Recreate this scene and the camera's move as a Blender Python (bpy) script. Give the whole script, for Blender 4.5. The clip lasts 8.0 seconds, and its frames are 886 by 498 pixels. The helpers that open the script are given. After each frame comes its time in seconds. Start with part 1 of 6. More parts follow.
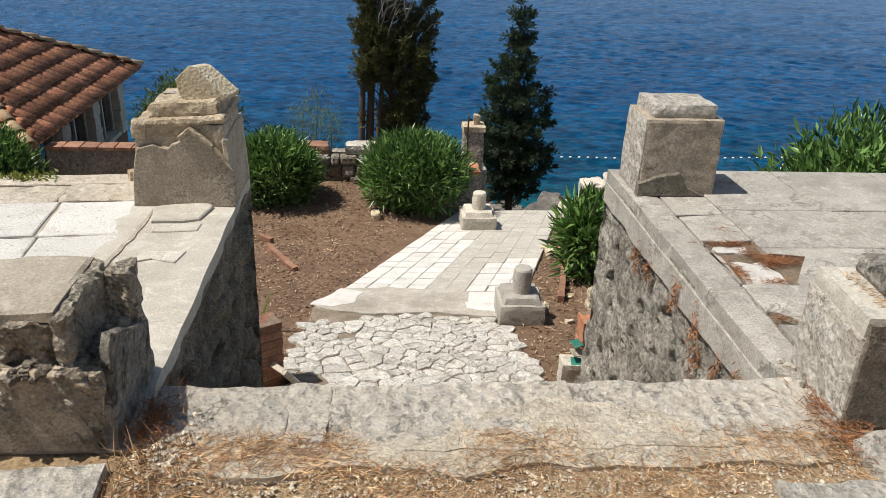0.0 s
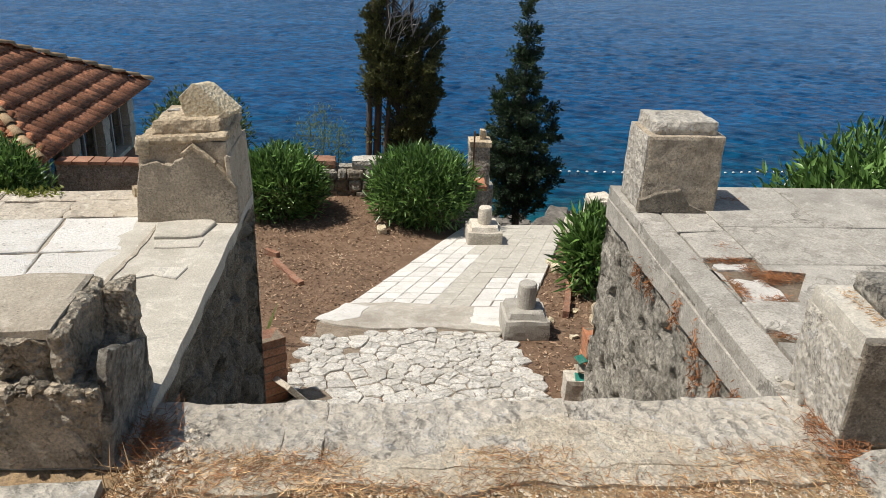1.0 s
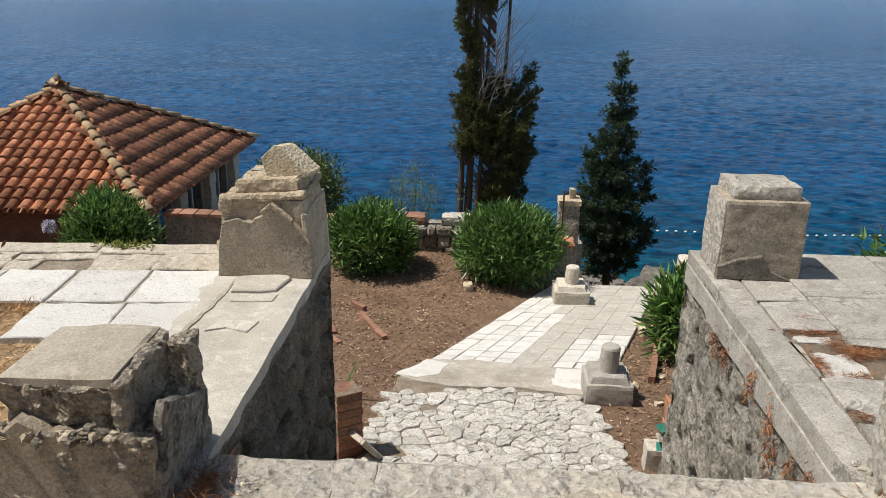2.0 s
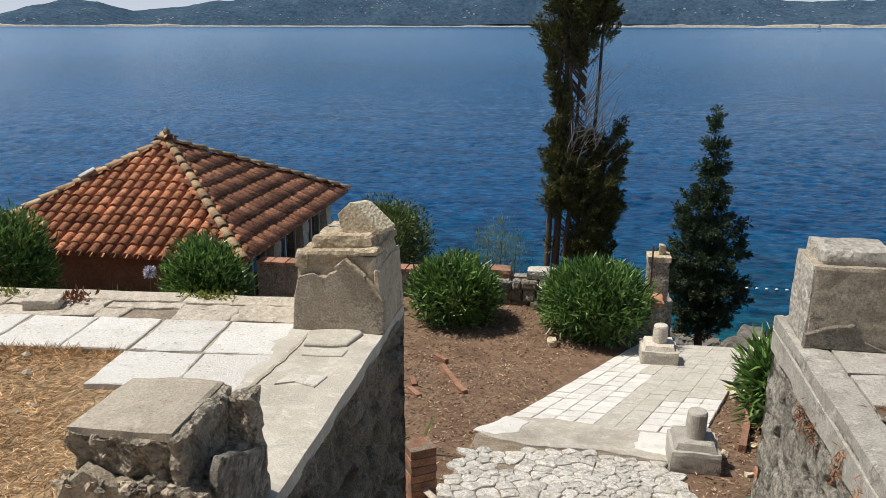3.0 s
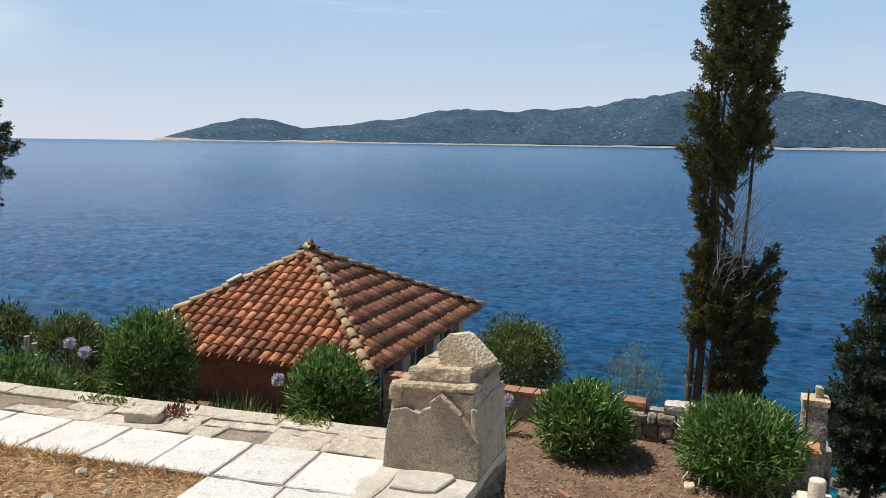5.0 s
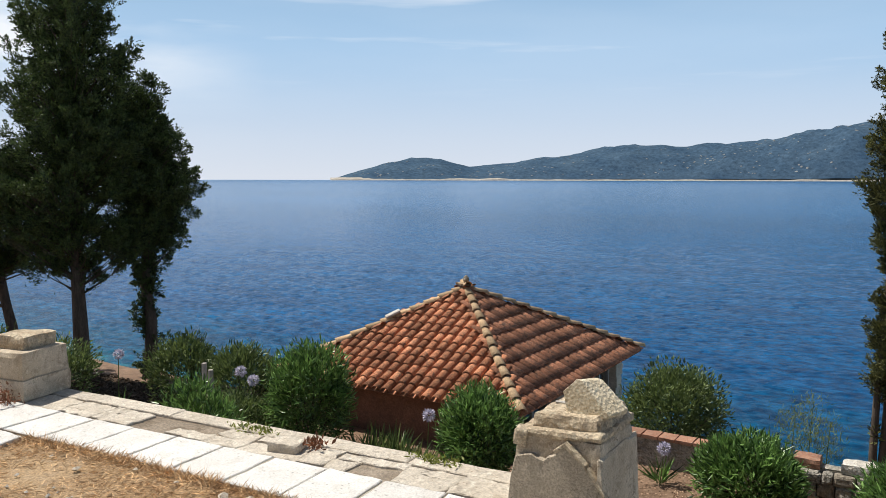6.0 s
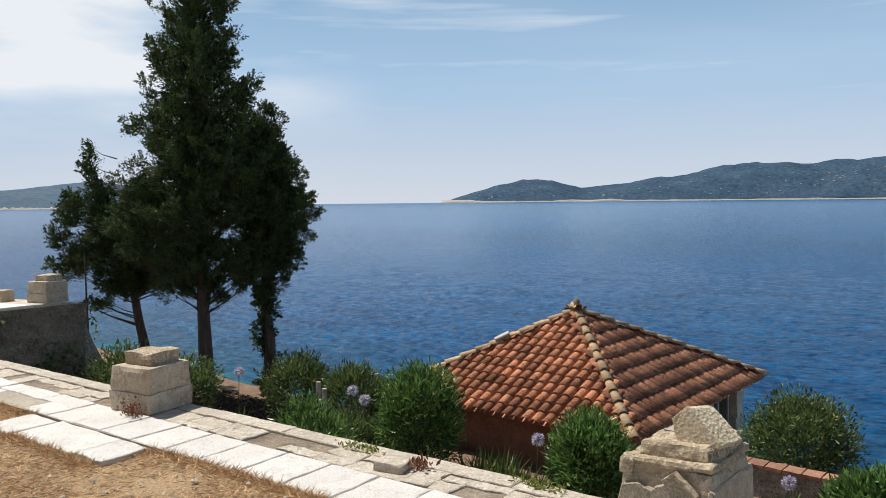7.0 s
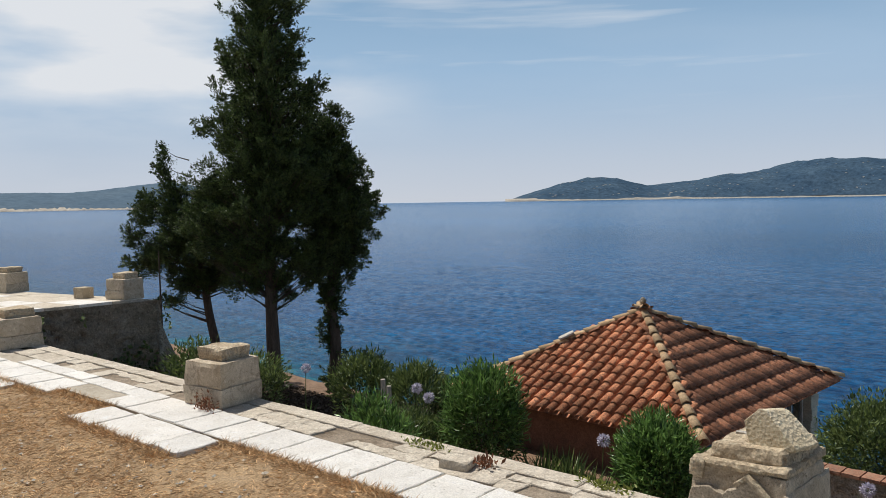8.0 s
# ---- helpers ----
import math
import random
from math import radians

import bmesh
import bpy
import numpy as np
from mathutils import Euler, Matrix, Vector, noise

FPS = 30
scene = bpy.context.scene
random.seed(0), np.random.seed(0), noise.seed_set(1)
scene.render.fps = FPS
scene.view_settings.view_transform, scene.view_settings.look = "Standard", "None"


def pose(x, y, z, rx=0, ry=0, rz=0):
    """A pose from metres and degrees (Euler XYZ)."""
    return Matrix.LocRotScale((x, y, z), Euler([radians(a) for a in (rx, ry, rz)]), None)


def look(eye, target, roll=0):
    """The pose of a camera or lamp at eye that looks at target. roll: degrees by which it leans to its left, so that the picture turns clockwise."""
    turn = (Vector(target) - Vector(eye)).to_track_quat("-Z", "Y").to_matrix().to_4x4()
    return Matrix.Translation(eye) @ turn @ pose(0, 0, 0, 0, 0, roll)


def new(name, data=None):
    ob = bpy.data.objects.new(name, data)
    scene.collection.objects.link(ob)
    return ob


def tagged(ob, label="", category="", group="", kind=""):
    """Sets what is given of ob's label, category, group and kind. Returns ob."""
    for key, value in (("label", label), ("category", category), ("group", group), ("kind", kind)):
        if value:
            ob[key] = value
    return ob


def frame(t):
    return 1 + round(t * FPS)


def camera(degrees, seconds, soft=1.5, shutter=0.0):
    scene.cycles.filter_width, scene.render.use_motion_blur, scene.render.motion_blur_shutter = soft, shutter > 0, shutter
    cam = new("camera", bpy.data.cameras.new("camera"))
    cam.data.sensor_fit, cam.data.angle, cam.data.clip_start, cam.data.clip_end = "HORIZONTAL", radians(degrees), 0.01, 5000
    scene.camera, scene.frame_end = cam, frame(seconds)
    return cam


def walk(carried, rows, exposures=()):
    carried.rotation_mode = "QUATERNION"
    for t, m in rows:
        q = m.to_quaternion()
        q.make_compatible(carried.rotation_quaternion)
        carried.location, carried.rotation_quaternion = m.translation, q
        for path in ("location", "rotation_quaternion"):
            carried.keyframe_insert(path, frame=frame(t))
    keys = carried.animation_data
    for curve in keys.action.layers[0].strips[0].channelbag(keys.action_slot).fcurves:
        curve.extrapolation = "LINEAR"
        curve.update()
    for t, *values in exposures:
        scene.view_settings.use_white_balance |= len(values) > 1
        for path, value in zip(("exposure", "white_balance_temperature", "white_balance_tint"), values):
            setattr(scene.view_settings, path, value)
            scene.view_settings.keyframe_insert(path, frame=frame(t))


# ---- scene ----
cam = camera(58.7, 8.0, soft=0.7)
PATH = [
    (0, (-0.494, 0.74, 1.479), (-0.323, 2.555, 0.657), 2.4),
    (0.5, (-0.483, 0.733, 1.484), (-0.302, 2.548, 0.665), 2.6),
    (1, (-0.456, 0.731, 1.497), (-0.307, 2.562, 0.706), 2.2),
    (2.5, (-0.254, 0.726, 1.55), (-0.487, 2.619, 0.95), 0.50),
    (3, (-0.22, 0.763, 1.568), (-0.552, 2.658, 1.021), 0.10),
    (3.5, (-0.204, 0.856, 1.572), (-0.615, 2.753, 1.087), -0.20),
    (4, (-0.188, 0.977, 1.579), (-0.661, 2.883, 1.198), 0.00),
    (5.5, (-0.043, 1.155, 1.613), (-0.918, 2.939, 1.384), 0.7),
    (6, (0.042, 1.205, 1.625), (-1.028, 2.885, 1.447), 0.1),
    (6.5, (0.076, 1.232, 1.623), (-1.116, 2.832, 1.484), -0.3),
    (7, (0.076, 1.234, 1.623), (-1.223, 2.75, 1.502), -0.6),
    (7.5, (0.074, 1.226, 1.624), (-1.284, 2.689, 1.504), -0.8),
    (8, (0.073, 1.219, 1.621), (-1.343, 2.626, 1.499), -0.9),
]
walk(cam, [(t, look(e, g, r)) for t, e, g, r in PATH],
     exposures=[(0.0, 0.03), (1.0, 0.01), (2.5, -0.06), (4.0, -0.06), (5.5, 0.18), (6.5, 0.15), (7.5, -0.10), (8.0, -0.14)])

# ---- world, sun, exposure ----
SUN_EL, SUN_AZ = radians(62), math.atan2(-0.99, -0.10)   # sun stands over -x, a little behind the viewer
SKY_STRENGTH = 0.065
SKY_LOW, SKY_HAZE, SKY_CLOUD = (4.9, 8.0, 11.6), (9.6, 10.3, 11.5), (12.8, 13.2, 13.8)
world = bpy.data.worlds.new("world")
scene.world = world
world.use_nodes = True
wn, wl = world.node_tree.nodes, world.node_tree.links
wn.clear()
sky = wn.new("ShaderNodeTexSky")
sky.sky_type, sky.sun_disc = "NISHITA", False
sky.sun_elevation, sky.sun_rotation = SUN_EL, SUN_AZ
sky.air_density, sky.dust_density, sky.ozone_density = 1.0, 1.6, 1.5
# bright haze low over the water and thin cloud, as on a hot day
wt = wn.new("ShaderNodeTexCoord")
wsep = wn.new("ShaderNodeSeparateXYZ")
wl.new(wt.outputs["Generated"], wsep.inputs[0])


def world_ramp(source, stops):
    r = wn.new("ShaderNodeValToRGB")
    el = r.color_ramp.elements
    while len(el) < len(stops):
        el.new(0.5)
    for e, (p, v) in zip(el, stops):
        e.position, e.color = p, (v, v, v, 1)
    wl.new(source, r.inputs[0])
    return r.outputs[0]


def world_mix(a, b, fac):
    m = wn.new("ShaderNodeMix")
    m.data_type = "RGBA"
    for socket, v in ((m.inputs[0], fac), (m.inputs[6], a), (m.inputs[7], b)):
        if isinstance(v, bpy.types.NodeSocket):
            wl.new(v, socket)
        else:
            socket.default_value = (*v, 1)
    return m.outputs[2]


blue = world_mix(sky.outputs["Color"], SKY_LOW, world_ramp(wsep.outputs["Z"], [(0.0, 1.0), (0.16, 0.95), (0.30, 0.55), (0.55, 0.0)]))
haze = world_mix(blue, SKY_HAZE, world_ramp(wsep.outputs["Z"], [(0.0, 1.0), (0.05, 0.75), (0.13, 0.25), (0.24, 0.0)]))
wmap = wn.new("ShaderNodeMapping")
wmap.inputs["Scale"].default_value, wmap.inputs["Location"].default_value = (1.6, 1.6, 7.0), (0.35, 0.2, 0.4)
wl.new(wt.outputs["Generated"], wmap.inputs["Vector"])
wnoise = wn.new("ShaderNodeTexNoise")
wnoise.inputs["Scale"].default_value, wnoise.inputs["Detail"].default_value = 1.9, 5
wl.new(wmap.outputs[0], wnoise.inputs["Vector"])
veil = world_ramp(wnoise.outputs["Fac"], [(0.38, 0.0), (0.62, 0.95)])
wx = wn.new("ShaderNodeMapRange")
wx.inputs[1].default_value, wx.inputs[2].default_value, wx.inputs[3].default_value, wx.inputs[4].default_value = -0.70, -0.86, 0.07, 1.0
wl.new(wsep.outputs["X"], wx.inputs[0])
wmul = wn.new("ShaderNodeMath")
wmul.operation, wmul.use_clamp = "MULTIPLY", True
wl.new(veil, wmul.inputs[0])
wl.new(wx.outputs[0], wmul.inputs[1])
wtop = wn.new("ShaderNodeMath")
wtop.operation = "MULTIPLY"
wl.new(wmul.outputs[0], wtop.inputs[0])
wl.new(world_ramp(wsep.outputs["Z"], [(0.07, 0.15), (0.13, 1.0), (0.5, 1.0), (0.8, 0.2)]), wtop.inputs[1])
cloudy = world_mix(haze, SKY_CLOUD, wtop.outputs[0])
smap = wn.new("ShaderNodeMapping")
smap.inputs["Scale"].default_value, smap.inputs["Rotation"].default_value = (1.7, 1.7, 26.0), (radians(3), radians(-2), 0.4)
wl.new(wt.outputs["Generated"], smap.inputs["Vector"])
snoise = wn.new("ShaderNodeTexNoise")
snoise.inputs["Scale"].default_value, snoise.inputs["Detail"].default_value, snoise.inputs["Roughness"].default_value = 1.5, 5, 0.5
wl.new(smap.outputs[0], snoise.inputs["Vector"])
streak = wn.new("ShaderNodeMath")
streak.operation = "MULTIPLY"
wl.new(world_ramp(snoise.outputs["Fac"], [(0.60, 0.0), (0.76, 0.45)]), streak.inputs[0])
wl.new(world_ramp(wsep.outputs["Z"], [(0.09, 0.0), (0.15, 1.0), (0.4, 1.0), (0.6, 0.0)]), streak.inputs[1])
cloudy = world_mix(cloudy, SKY_CLOUD, streak.outputs[0])
bg = wn.new("ShaderNodeBackground")
bg.inputs["Strength"].default_value = SKY_STRENGTH
wo = wn.new("ShaderNodeOutputWorld")
wl.new(cloudy, bg.inputs["Color"])
wl.new(bg.outputs["Background"], wo.inputs["Surface"])

sun = new("sun", bpy.data.lights.new("sun", "SUN"))
sun.data.energy, sun.data.angle, sun.data.color = 5.2, radians(0.6), (1.0, 0.95, 0.87)
sun.matrix_world = look((-14.5, -1.1, 27.0), (0, 0, 0))
scene.view_settings.exposure = 0.0

# ---- materials ----


def ramp(nt, stops):
    r = nt.nodes.new("ShaderNodeValToRGB")
    el = r.color_ramp.elements
    while len(el) < len(stops):
        el.new(0.5)
    for e, (p, c) in zip(el, stops):
        e.position, e.color = p, (*c, 1)
    return r


def noise_node(nt, vec, scale, detail=6, rough=0.6, dist=0.0):
    n = nt.nodes.new("ShaderNodeTexNoise")
    n.inputs["Scale"].default_value, n.inputs["Detail"].default_value = scale, detail
    n.inputs["Roughness"].default_value, n.inputs["Distortion"].default_value = rough, dist
    if vec:
        nt.links.new(vec, n.inputs["Vector"])
    return n


def mix(nt, a, b, fac, blend="MIX"):
    m = nt.nodes.new("ShaderNodeMix")
    m.data_type, m.blend_type = "RGBA", blend
    for socket, v in ((m.inputs[0], fac), (m.inputs[6], a), (m.inputs[7], b)):
        if isinstance(v, bpy.types.NodeSocket):
            nt.links.new(v, socket)
        else:
            socket.default_value = v if isinstance(v, float) else (*v, 1)
    return m.outputs[2]


def material(name, low, high, stain, big=1.2, fine=40.0, rough=0.9, bump=0.3, spots=0.5, vary=0.0, spec=0.3, stretch=None, pits=0.0, islands=0.0, cracks=0.0, contrast=0.5, speck=0.0, flake=0.00):
    """Two scales of colour variation, stains with a shape of their own, and fine relief."""
    m = bpy.data.materials.new(name)
    m.use_nodes = True
    nt = m.node_tree
    p = nt.nodes["Principled BSDF"]
    tc = nt.nodes.new("ShaderNodeTexCoord")
    vec = tc.outputs["Object"]
    info = nt.nodes.new("ShaderNodeObjectInfo")
    off = nt.nodes.new("ShaderNodeVectorMath")
    off.operation = "MULTIPLY_ADD"
    off.inputs[1].default_value = stretch or (1, 1, 1)
    comb = nt.nodes.new("ShaderNodeMath")
    comb.operation, comb.inputs[1].default_value = "MULTIPLY", 37.0
    nt.links.new(info.outputs["Random"], comb.inputs[0])
    nt.links.new(vec, off.inputs[0])
    nt.links.new(comb.outputs[0], off.inputs[2])
    v = off.outputs[0]
    a, b, c = noise_node(nt, v, big), noise_node(nt, v, fine, 8, 0.7), noise_node(nt, v, big * 3.3, 8, 0.65, 0.6)
    r1 = ramp(nt, [(0.3, low), (0.7, high)])
    nt.links.new(a.outputs["Fac"], r1.inputs[0])
    r2 = ramp(nt, [(0.28, (1 - contrast,) * 3), (0.72, (1 + contrast * 0.7, 1 + contrast * 0.66, 1 + contrast * 0.6))])
    nt.links.new(b.outputs["Fac"], r2.inputs[0])
    col = mix(nt, r1.outputs[0], r2.outputs[0], 0.9, "MULTIPLY")
    r3 = ramp(nt, [(0.5, (0, 0, 0)), (0.68, (1, 1, 1))])
    nt.links.new(c.outputs["Fac"], r3.inputs[0])
    f = nt.nodes.new("ShaderNodeMath")
    f.operation, f.inputs[1].default_value = "MULTIPLY", spots
    nt.links.new(r3.outputs[0], f.inputs[0])
    col = mix(nt, col, stain, f.outputs[0])
    if speck:
        vs = nt.nodes.new("ShaderNodeTexVoronoi")
        vs.inputs["Scale"].default_value, vs.inputs["Randomness"].default_value = speck, 1.0
        nt.links.new(v, vs.inputs["Vector"])
        rs = ramp(nt, [(0.10, (1, 1, 1)), (0.26, (0, 0, 0))])
        nt.links.new(vs.outputs["Distance"], rs.inputs[0])
        gate = ramp(nt, [(0.42, (0, 0, 0)), (0.58, (0.8, 0.8, 0.8))])
        nt.links.new(c.outputs["Fac"], gate.inputs[0])
        sf = nt.nodes.new("ShaderNodeMath")
        sf.operation = "MULTIPLY"
        nt.links.new(rs.outputs[0], sf.inputs[0])
        nt.links.new(gate.outputs[0], sf.inputs[1])
        col = mix(nt, col, tuple(q * 0.6 for q in stain), sf.outputs[0])
        lime = noise_node(nt, v, big * 6.0, 9, 0.72, 0.3)
        rl = ramp(nt, [(0.56, (0, 0, 0)), (0.64, (0.55, 0.55, 0.55))])
        nt.links.new(lime.outputs["Fac"], rl.inputs[0])
        col = mix(nt, col, tuple(min(0.85, q * 1.22) for q in high), rl.outputs[0])
    flaky = None
    if flake:                       # thin flaked patches with crisp edges
        fl = noise_node(nt, v, big * 1.7, 10, 0.66, 0.15)
        rf = ramp(nt, [(0.565, (0, 0, 0)), (0.60, (1, 1, 1))])
        nt.links.new(fl.outputs["Fac"], rf.inputs[0])
        flaky = rf.outputs[0]
        ff = nt.nodes.new("ShaderNodeMath")
        ff.operation, ff.inputs[1].default_value = "MULTIPLY", flake
        nt.links.new(flaky, ff.inputs[0])
        col = mix(nt, col, tuple(q * 0.72 for q in low), ff.outputs[0])
    if cracks:
        warp = nt.nodes.new("ShaderNodeVectorMath")
        warp.operation = "MULTIPLY_ADD"
        warp.inputs[1].default_value = (0.5, 0.5, 0.5)
        nt.links.new(c.outputs["Color"], warp.inputs[0])
        nt.links.new(v, warp.inputs[2])
        vc = nt.nodes.new("ShaderNodeTexVoronoi")
        vc.feature, vc.inputs["Scale"].default_value = "DISTANCE_TO_EDGE", cracks
        nt.links.new(warp.outputs[0], vc.inputs["Vector"])
        rc = ramp(nt, [(0.0, (1, 1, 1)), (0.028, (0, 0, 0))])
        nt.links.new(vc.outputs["Distance"], rc.inputs[0])
        patch = ramp(nt, [(0.45, (0, 0, 0)), (0.6, (0.75, 0.75, 0.75))])
        nt.links.new(a.outputs["Fac"], patch.inputs[0])
        pf = nt.nodes.new("ShaderNodeMath")
        pf.operation = "MULTIPLY"
        nt.links.new(rc.outputs[0], pf.inputs[0])
        nt.links.new(patch.outputs[0], pf.inputs[1])
        col = mix(nt, col, tuple(q * 0.45 for q in stain), pf.outputs[0])
    for amount, source in ((vary, info.outputs["Random"]), (islands, nt.nodes.new("ShaderNodeNewGeometry").outputs["Random Per Island"])):
        if amount:
            hv = nt.nodes.new("ShaderNodeMapRange")
            hv.inputs[3].default_value, hv.inputs[4].default_value = 1 - amount, 1 + amount
            nt.links.new(source, hv.inputs[0])
            hs = nt.nodes.new("ShaderNodeHueSaturation")
            nt.links.new(hv.outputs[0], hs.inputs["Value"])
            nt.links.new(col, hs.inputs["Color"])
            col = hs.outputs[0]
    nt.links.new(col, p.inputs["Base Color"])
    p.inputs["Roughness"].default_value = rough
    p.inputs["Specular IOR Level"].default_value = spec
    height = b.outputs["Fac"]
    if pits:
        vo = nt.nodes.new("ShaderNodeTexVoronoi")
        vo.inputs["Scale"].default_value = pits
        nt.links.new(v, vo.inputs["Vector"])
        ad = nt.nodes.new("ShaderNodeMath")
        ad.operation = "ADD"
        nt.links.new(b.outputs["Fac"], ad.inputs[0])
        nt.links.new(vo.outputs["Distance"], ad.inputs[1])
        height = ad.outputs[0]
    if flaky:
        step = nt.nodes.new("ShaderNodeMath")
        step.operation, step.inputs[1].default_value = "MULTIPLY_ADD", -0.22
        nt.links.new(flaky, step.inputs[0])
        nt.links.new(height, step.inputs[2])
        height = step.outputs[0]
    bp = nt.nodes.new("ShaderNodeBump")
    bp.inputs["Strength"].default_value, bp.inputs["Distance"].default_value = bump, 0.02
    nt.links.new(height, bp.inputs["Height"])
    nt.links.new(bp.outputs[0], p.inputs["Normal"])
    return m


def foliage(name, dark, light, through_light=0.25, rough=0.55):
    m = bpy.data.materials.new(name)
    m.use_nodes = True
    nt = m.node_tree
    p = nt.nodes["Principled BSDF"]
    geo = nt.nodes.new("ShaderNodeNewGeometry")
    tc = nt.nodes.new("ShaderNodeTexCoord")
    n = noise_node(nt, tc.outputs["Object"], 2.5, 3)
    ad = nt.nodes.new("ShaderNodeMath")
    ad.operation = "MULTIPLY_ADD"
    ad.inputs[1].default_value = 0.7
    nt.links.new(geo.outputs["Random Per Island"], ad.inputs[0])
    sb = nt.nodes.new("ShaderNodeMath")
    sb.operation, sb.inputs[1].default_value = "MULTIPLY_ADD", 1.0
    sb.inputs[2].default_value = -0.35
    nt.links.new(n.outputs["Fac"], sb.inputs[0])
    nt.links.new(sb.outputs[0], ad.inputs[2])
    r = ramp(nt, [(0.1, dark), (0.9, light)])
    nt.links.new(ad.outputs[0], r.inputs[0])
    nt.links.new(r.outputs[0], p.inputs["Base Color"])
    p.inputs["Roughness"].default_value = rough
    tr = nt.nodes.new("ShaderNodeBsdfTranslucent")
    nt.links.new(r.outputs[0], tr.inputs["Color"])
    ms = nt.nodes.new("ShaderNodeMixShader")
    ms.inputs[0].default_value = through_light
    nt.links.new(p.outputs[0], ms.inputs[1])
    nt.links.new(tr.outputs[0], ms.inputs[2])
    nt.links.new(ms.outputs[0], nt.nodes["Material Output"].inputs["Surface"])
    return m


def water(name):
    m = bpy.data.materials.new(name)
    m.use_nodes = True
    nt = m.node_tree
    p = nt.nodes["Principled BSDF"]
    tc = nt.nodes.new("ShaderNodeTexCoord")
    mp = nt.nodes.new("ShaderNodeMapping")
    mp.inputs["Scale"].default_value = (1.0, 1.6, 1.0)
    mp.inputs["Rotation"].default_value = (0, 0, radians(25))
    nt.links.new(tc.outputs["Object"], mp.inputs["Vector"])
    n1 = noise_node(nt, mp.outputs[0], 2.3, 7, 0.68, 0.5)
    n2 = noise_node(nt, mp.outputs[0], 0.26, 5, 0.55, 0.3)
    n3 = noise_node(nt, mp.outputs[0], 0.006, 3, 0.5)
    ad = nt.nodes.new("ShaderNodeMath")
    ad.operation, ad.inputs[1].default_value = "MULTIPLY_ADD", 0.5
    nt.links.new(n1.outputs["Fac"], ad.inputs[0])
    nt.links.new(n2.outputs["Fac"], ad.inputs[2])
    bp = nt.nodes.new("ShaderNodeBump")
    bp.inputs["Strength"].default_value, bp.inputs["Distance"].default_value = 0.75, 0.25
    nt.links.new(ad.outputs[0], bp.inputs["Height"])
    nt.links.new(bp.outputs[0], p.inputs["Normal"])
    # shallow water over pale rock is turquoise, deep water is dark blue
    sx = nt.nodes.new("ShaderNodeSeparateXYZ")
    nt.links.new(tc.outputs["Object"], sx.inputs[0])
    wob = nt.nodes.new("ShaderNodeMath")
    wob.operation, wob.inputs[1].default_value = "MULTIPLY_ADD", 14.0
    nt.links.new(n2.outputs["Fac"], wob.inputs[0])
    nt.links.new(sx.outputs["Y"], wob.inputs[2])
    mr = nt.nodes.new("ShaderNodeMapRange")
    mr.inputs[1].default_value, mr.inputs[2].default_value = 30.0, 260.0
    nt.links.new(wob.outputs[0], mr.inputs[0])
    # last stop brightens far water: sky reflection put into the colour
    r = ramp(nt, [(0.0, SEA_SHALLOW), (0.025, SEA_MID), (0.08, SEA_DEEP), (1.0, SEA_FAR_SHEEN)])
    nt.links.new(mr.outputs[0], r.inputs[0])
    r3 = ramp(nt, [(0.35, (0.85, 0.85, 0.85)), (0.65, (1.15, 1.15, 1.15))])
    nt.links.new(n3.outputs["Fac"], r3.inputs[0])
    # glints and dark troughs of the near waves, painted into the base colour
    mp2 = nt.nodes.new("ShaderNodeMapping")
    mp2.inputs["Scale"].default_value = (0.55, 1.0, 1.0)
    mp2.inputs["Rotation"].default_value = (0, 0, radians(-22))
    nt.links.new(tc.outputs["Object"], mp2.inputs["Vector"])
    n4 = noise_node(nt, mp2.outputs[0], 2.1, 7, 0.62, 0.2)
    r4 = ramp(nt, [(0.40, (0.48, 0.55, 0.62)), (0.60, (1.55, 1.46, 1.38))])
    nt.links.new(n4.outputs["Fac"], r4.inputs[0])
    body = mix(nt, r.outputs[0], r3.outputs[0], 1.0, "MULTIPLY")
    mp3 = nt.nodes.new("ShaderNodeMapping")         # far ripples, their bright and dark reflections painted on
    mp3.inputs["Scale"].default_value = (0.30, 1.0, 1.0)
    mp3.inputs["Rotation"].default_value = (0, 0, radians(-30))
    nt.links.new(tc.outputs["Object"], mp3.inputs["Vector"])
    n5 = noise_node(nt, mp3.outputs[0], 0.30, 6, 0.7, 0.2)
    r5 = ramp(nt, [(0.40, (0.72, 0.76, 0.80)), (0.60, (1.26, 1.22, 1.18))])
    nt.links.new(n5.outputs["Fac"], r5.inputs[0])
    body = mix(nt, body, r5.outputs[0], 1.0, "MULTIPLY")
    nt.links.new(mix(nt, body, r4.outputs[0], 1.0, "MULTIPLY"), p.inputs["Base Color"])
    ln = nt.nodes.new("ShaderNodeVectorMath")
    ln.operation = "LENGTH"
    nt.links.new(tc.outputs["Object"], ln.inputs[0])
    rr = nt.nodes.new("ShaderNodeMapRange")
    rr.inputs[1].default_value, rr.inputs[2].default_value, rr.inputs[3].default_value, rr.inputs[4].default_value = 60.0, 2500.0, 0.12, 0.22
    nt.links.new(ln.outputs["Value"], rr.inputs[0])
    nt.links.new(rr.outputs[0], p.inputs["Roughness"])
    p.inputs["Specular IOR Level"].default_value = 0.075
    p.inputs["IOR"].default_value = 1.33
    return m


SEA_SHALLOW, SEA_MID, SEA_DEEP, SEA_FAR_SHEEN = (0.003, 0.100, 0.120), (0.002, 0.050, 0.105), (0.002, 0.049, 0.138), (0.002, 0.070, 0.186)

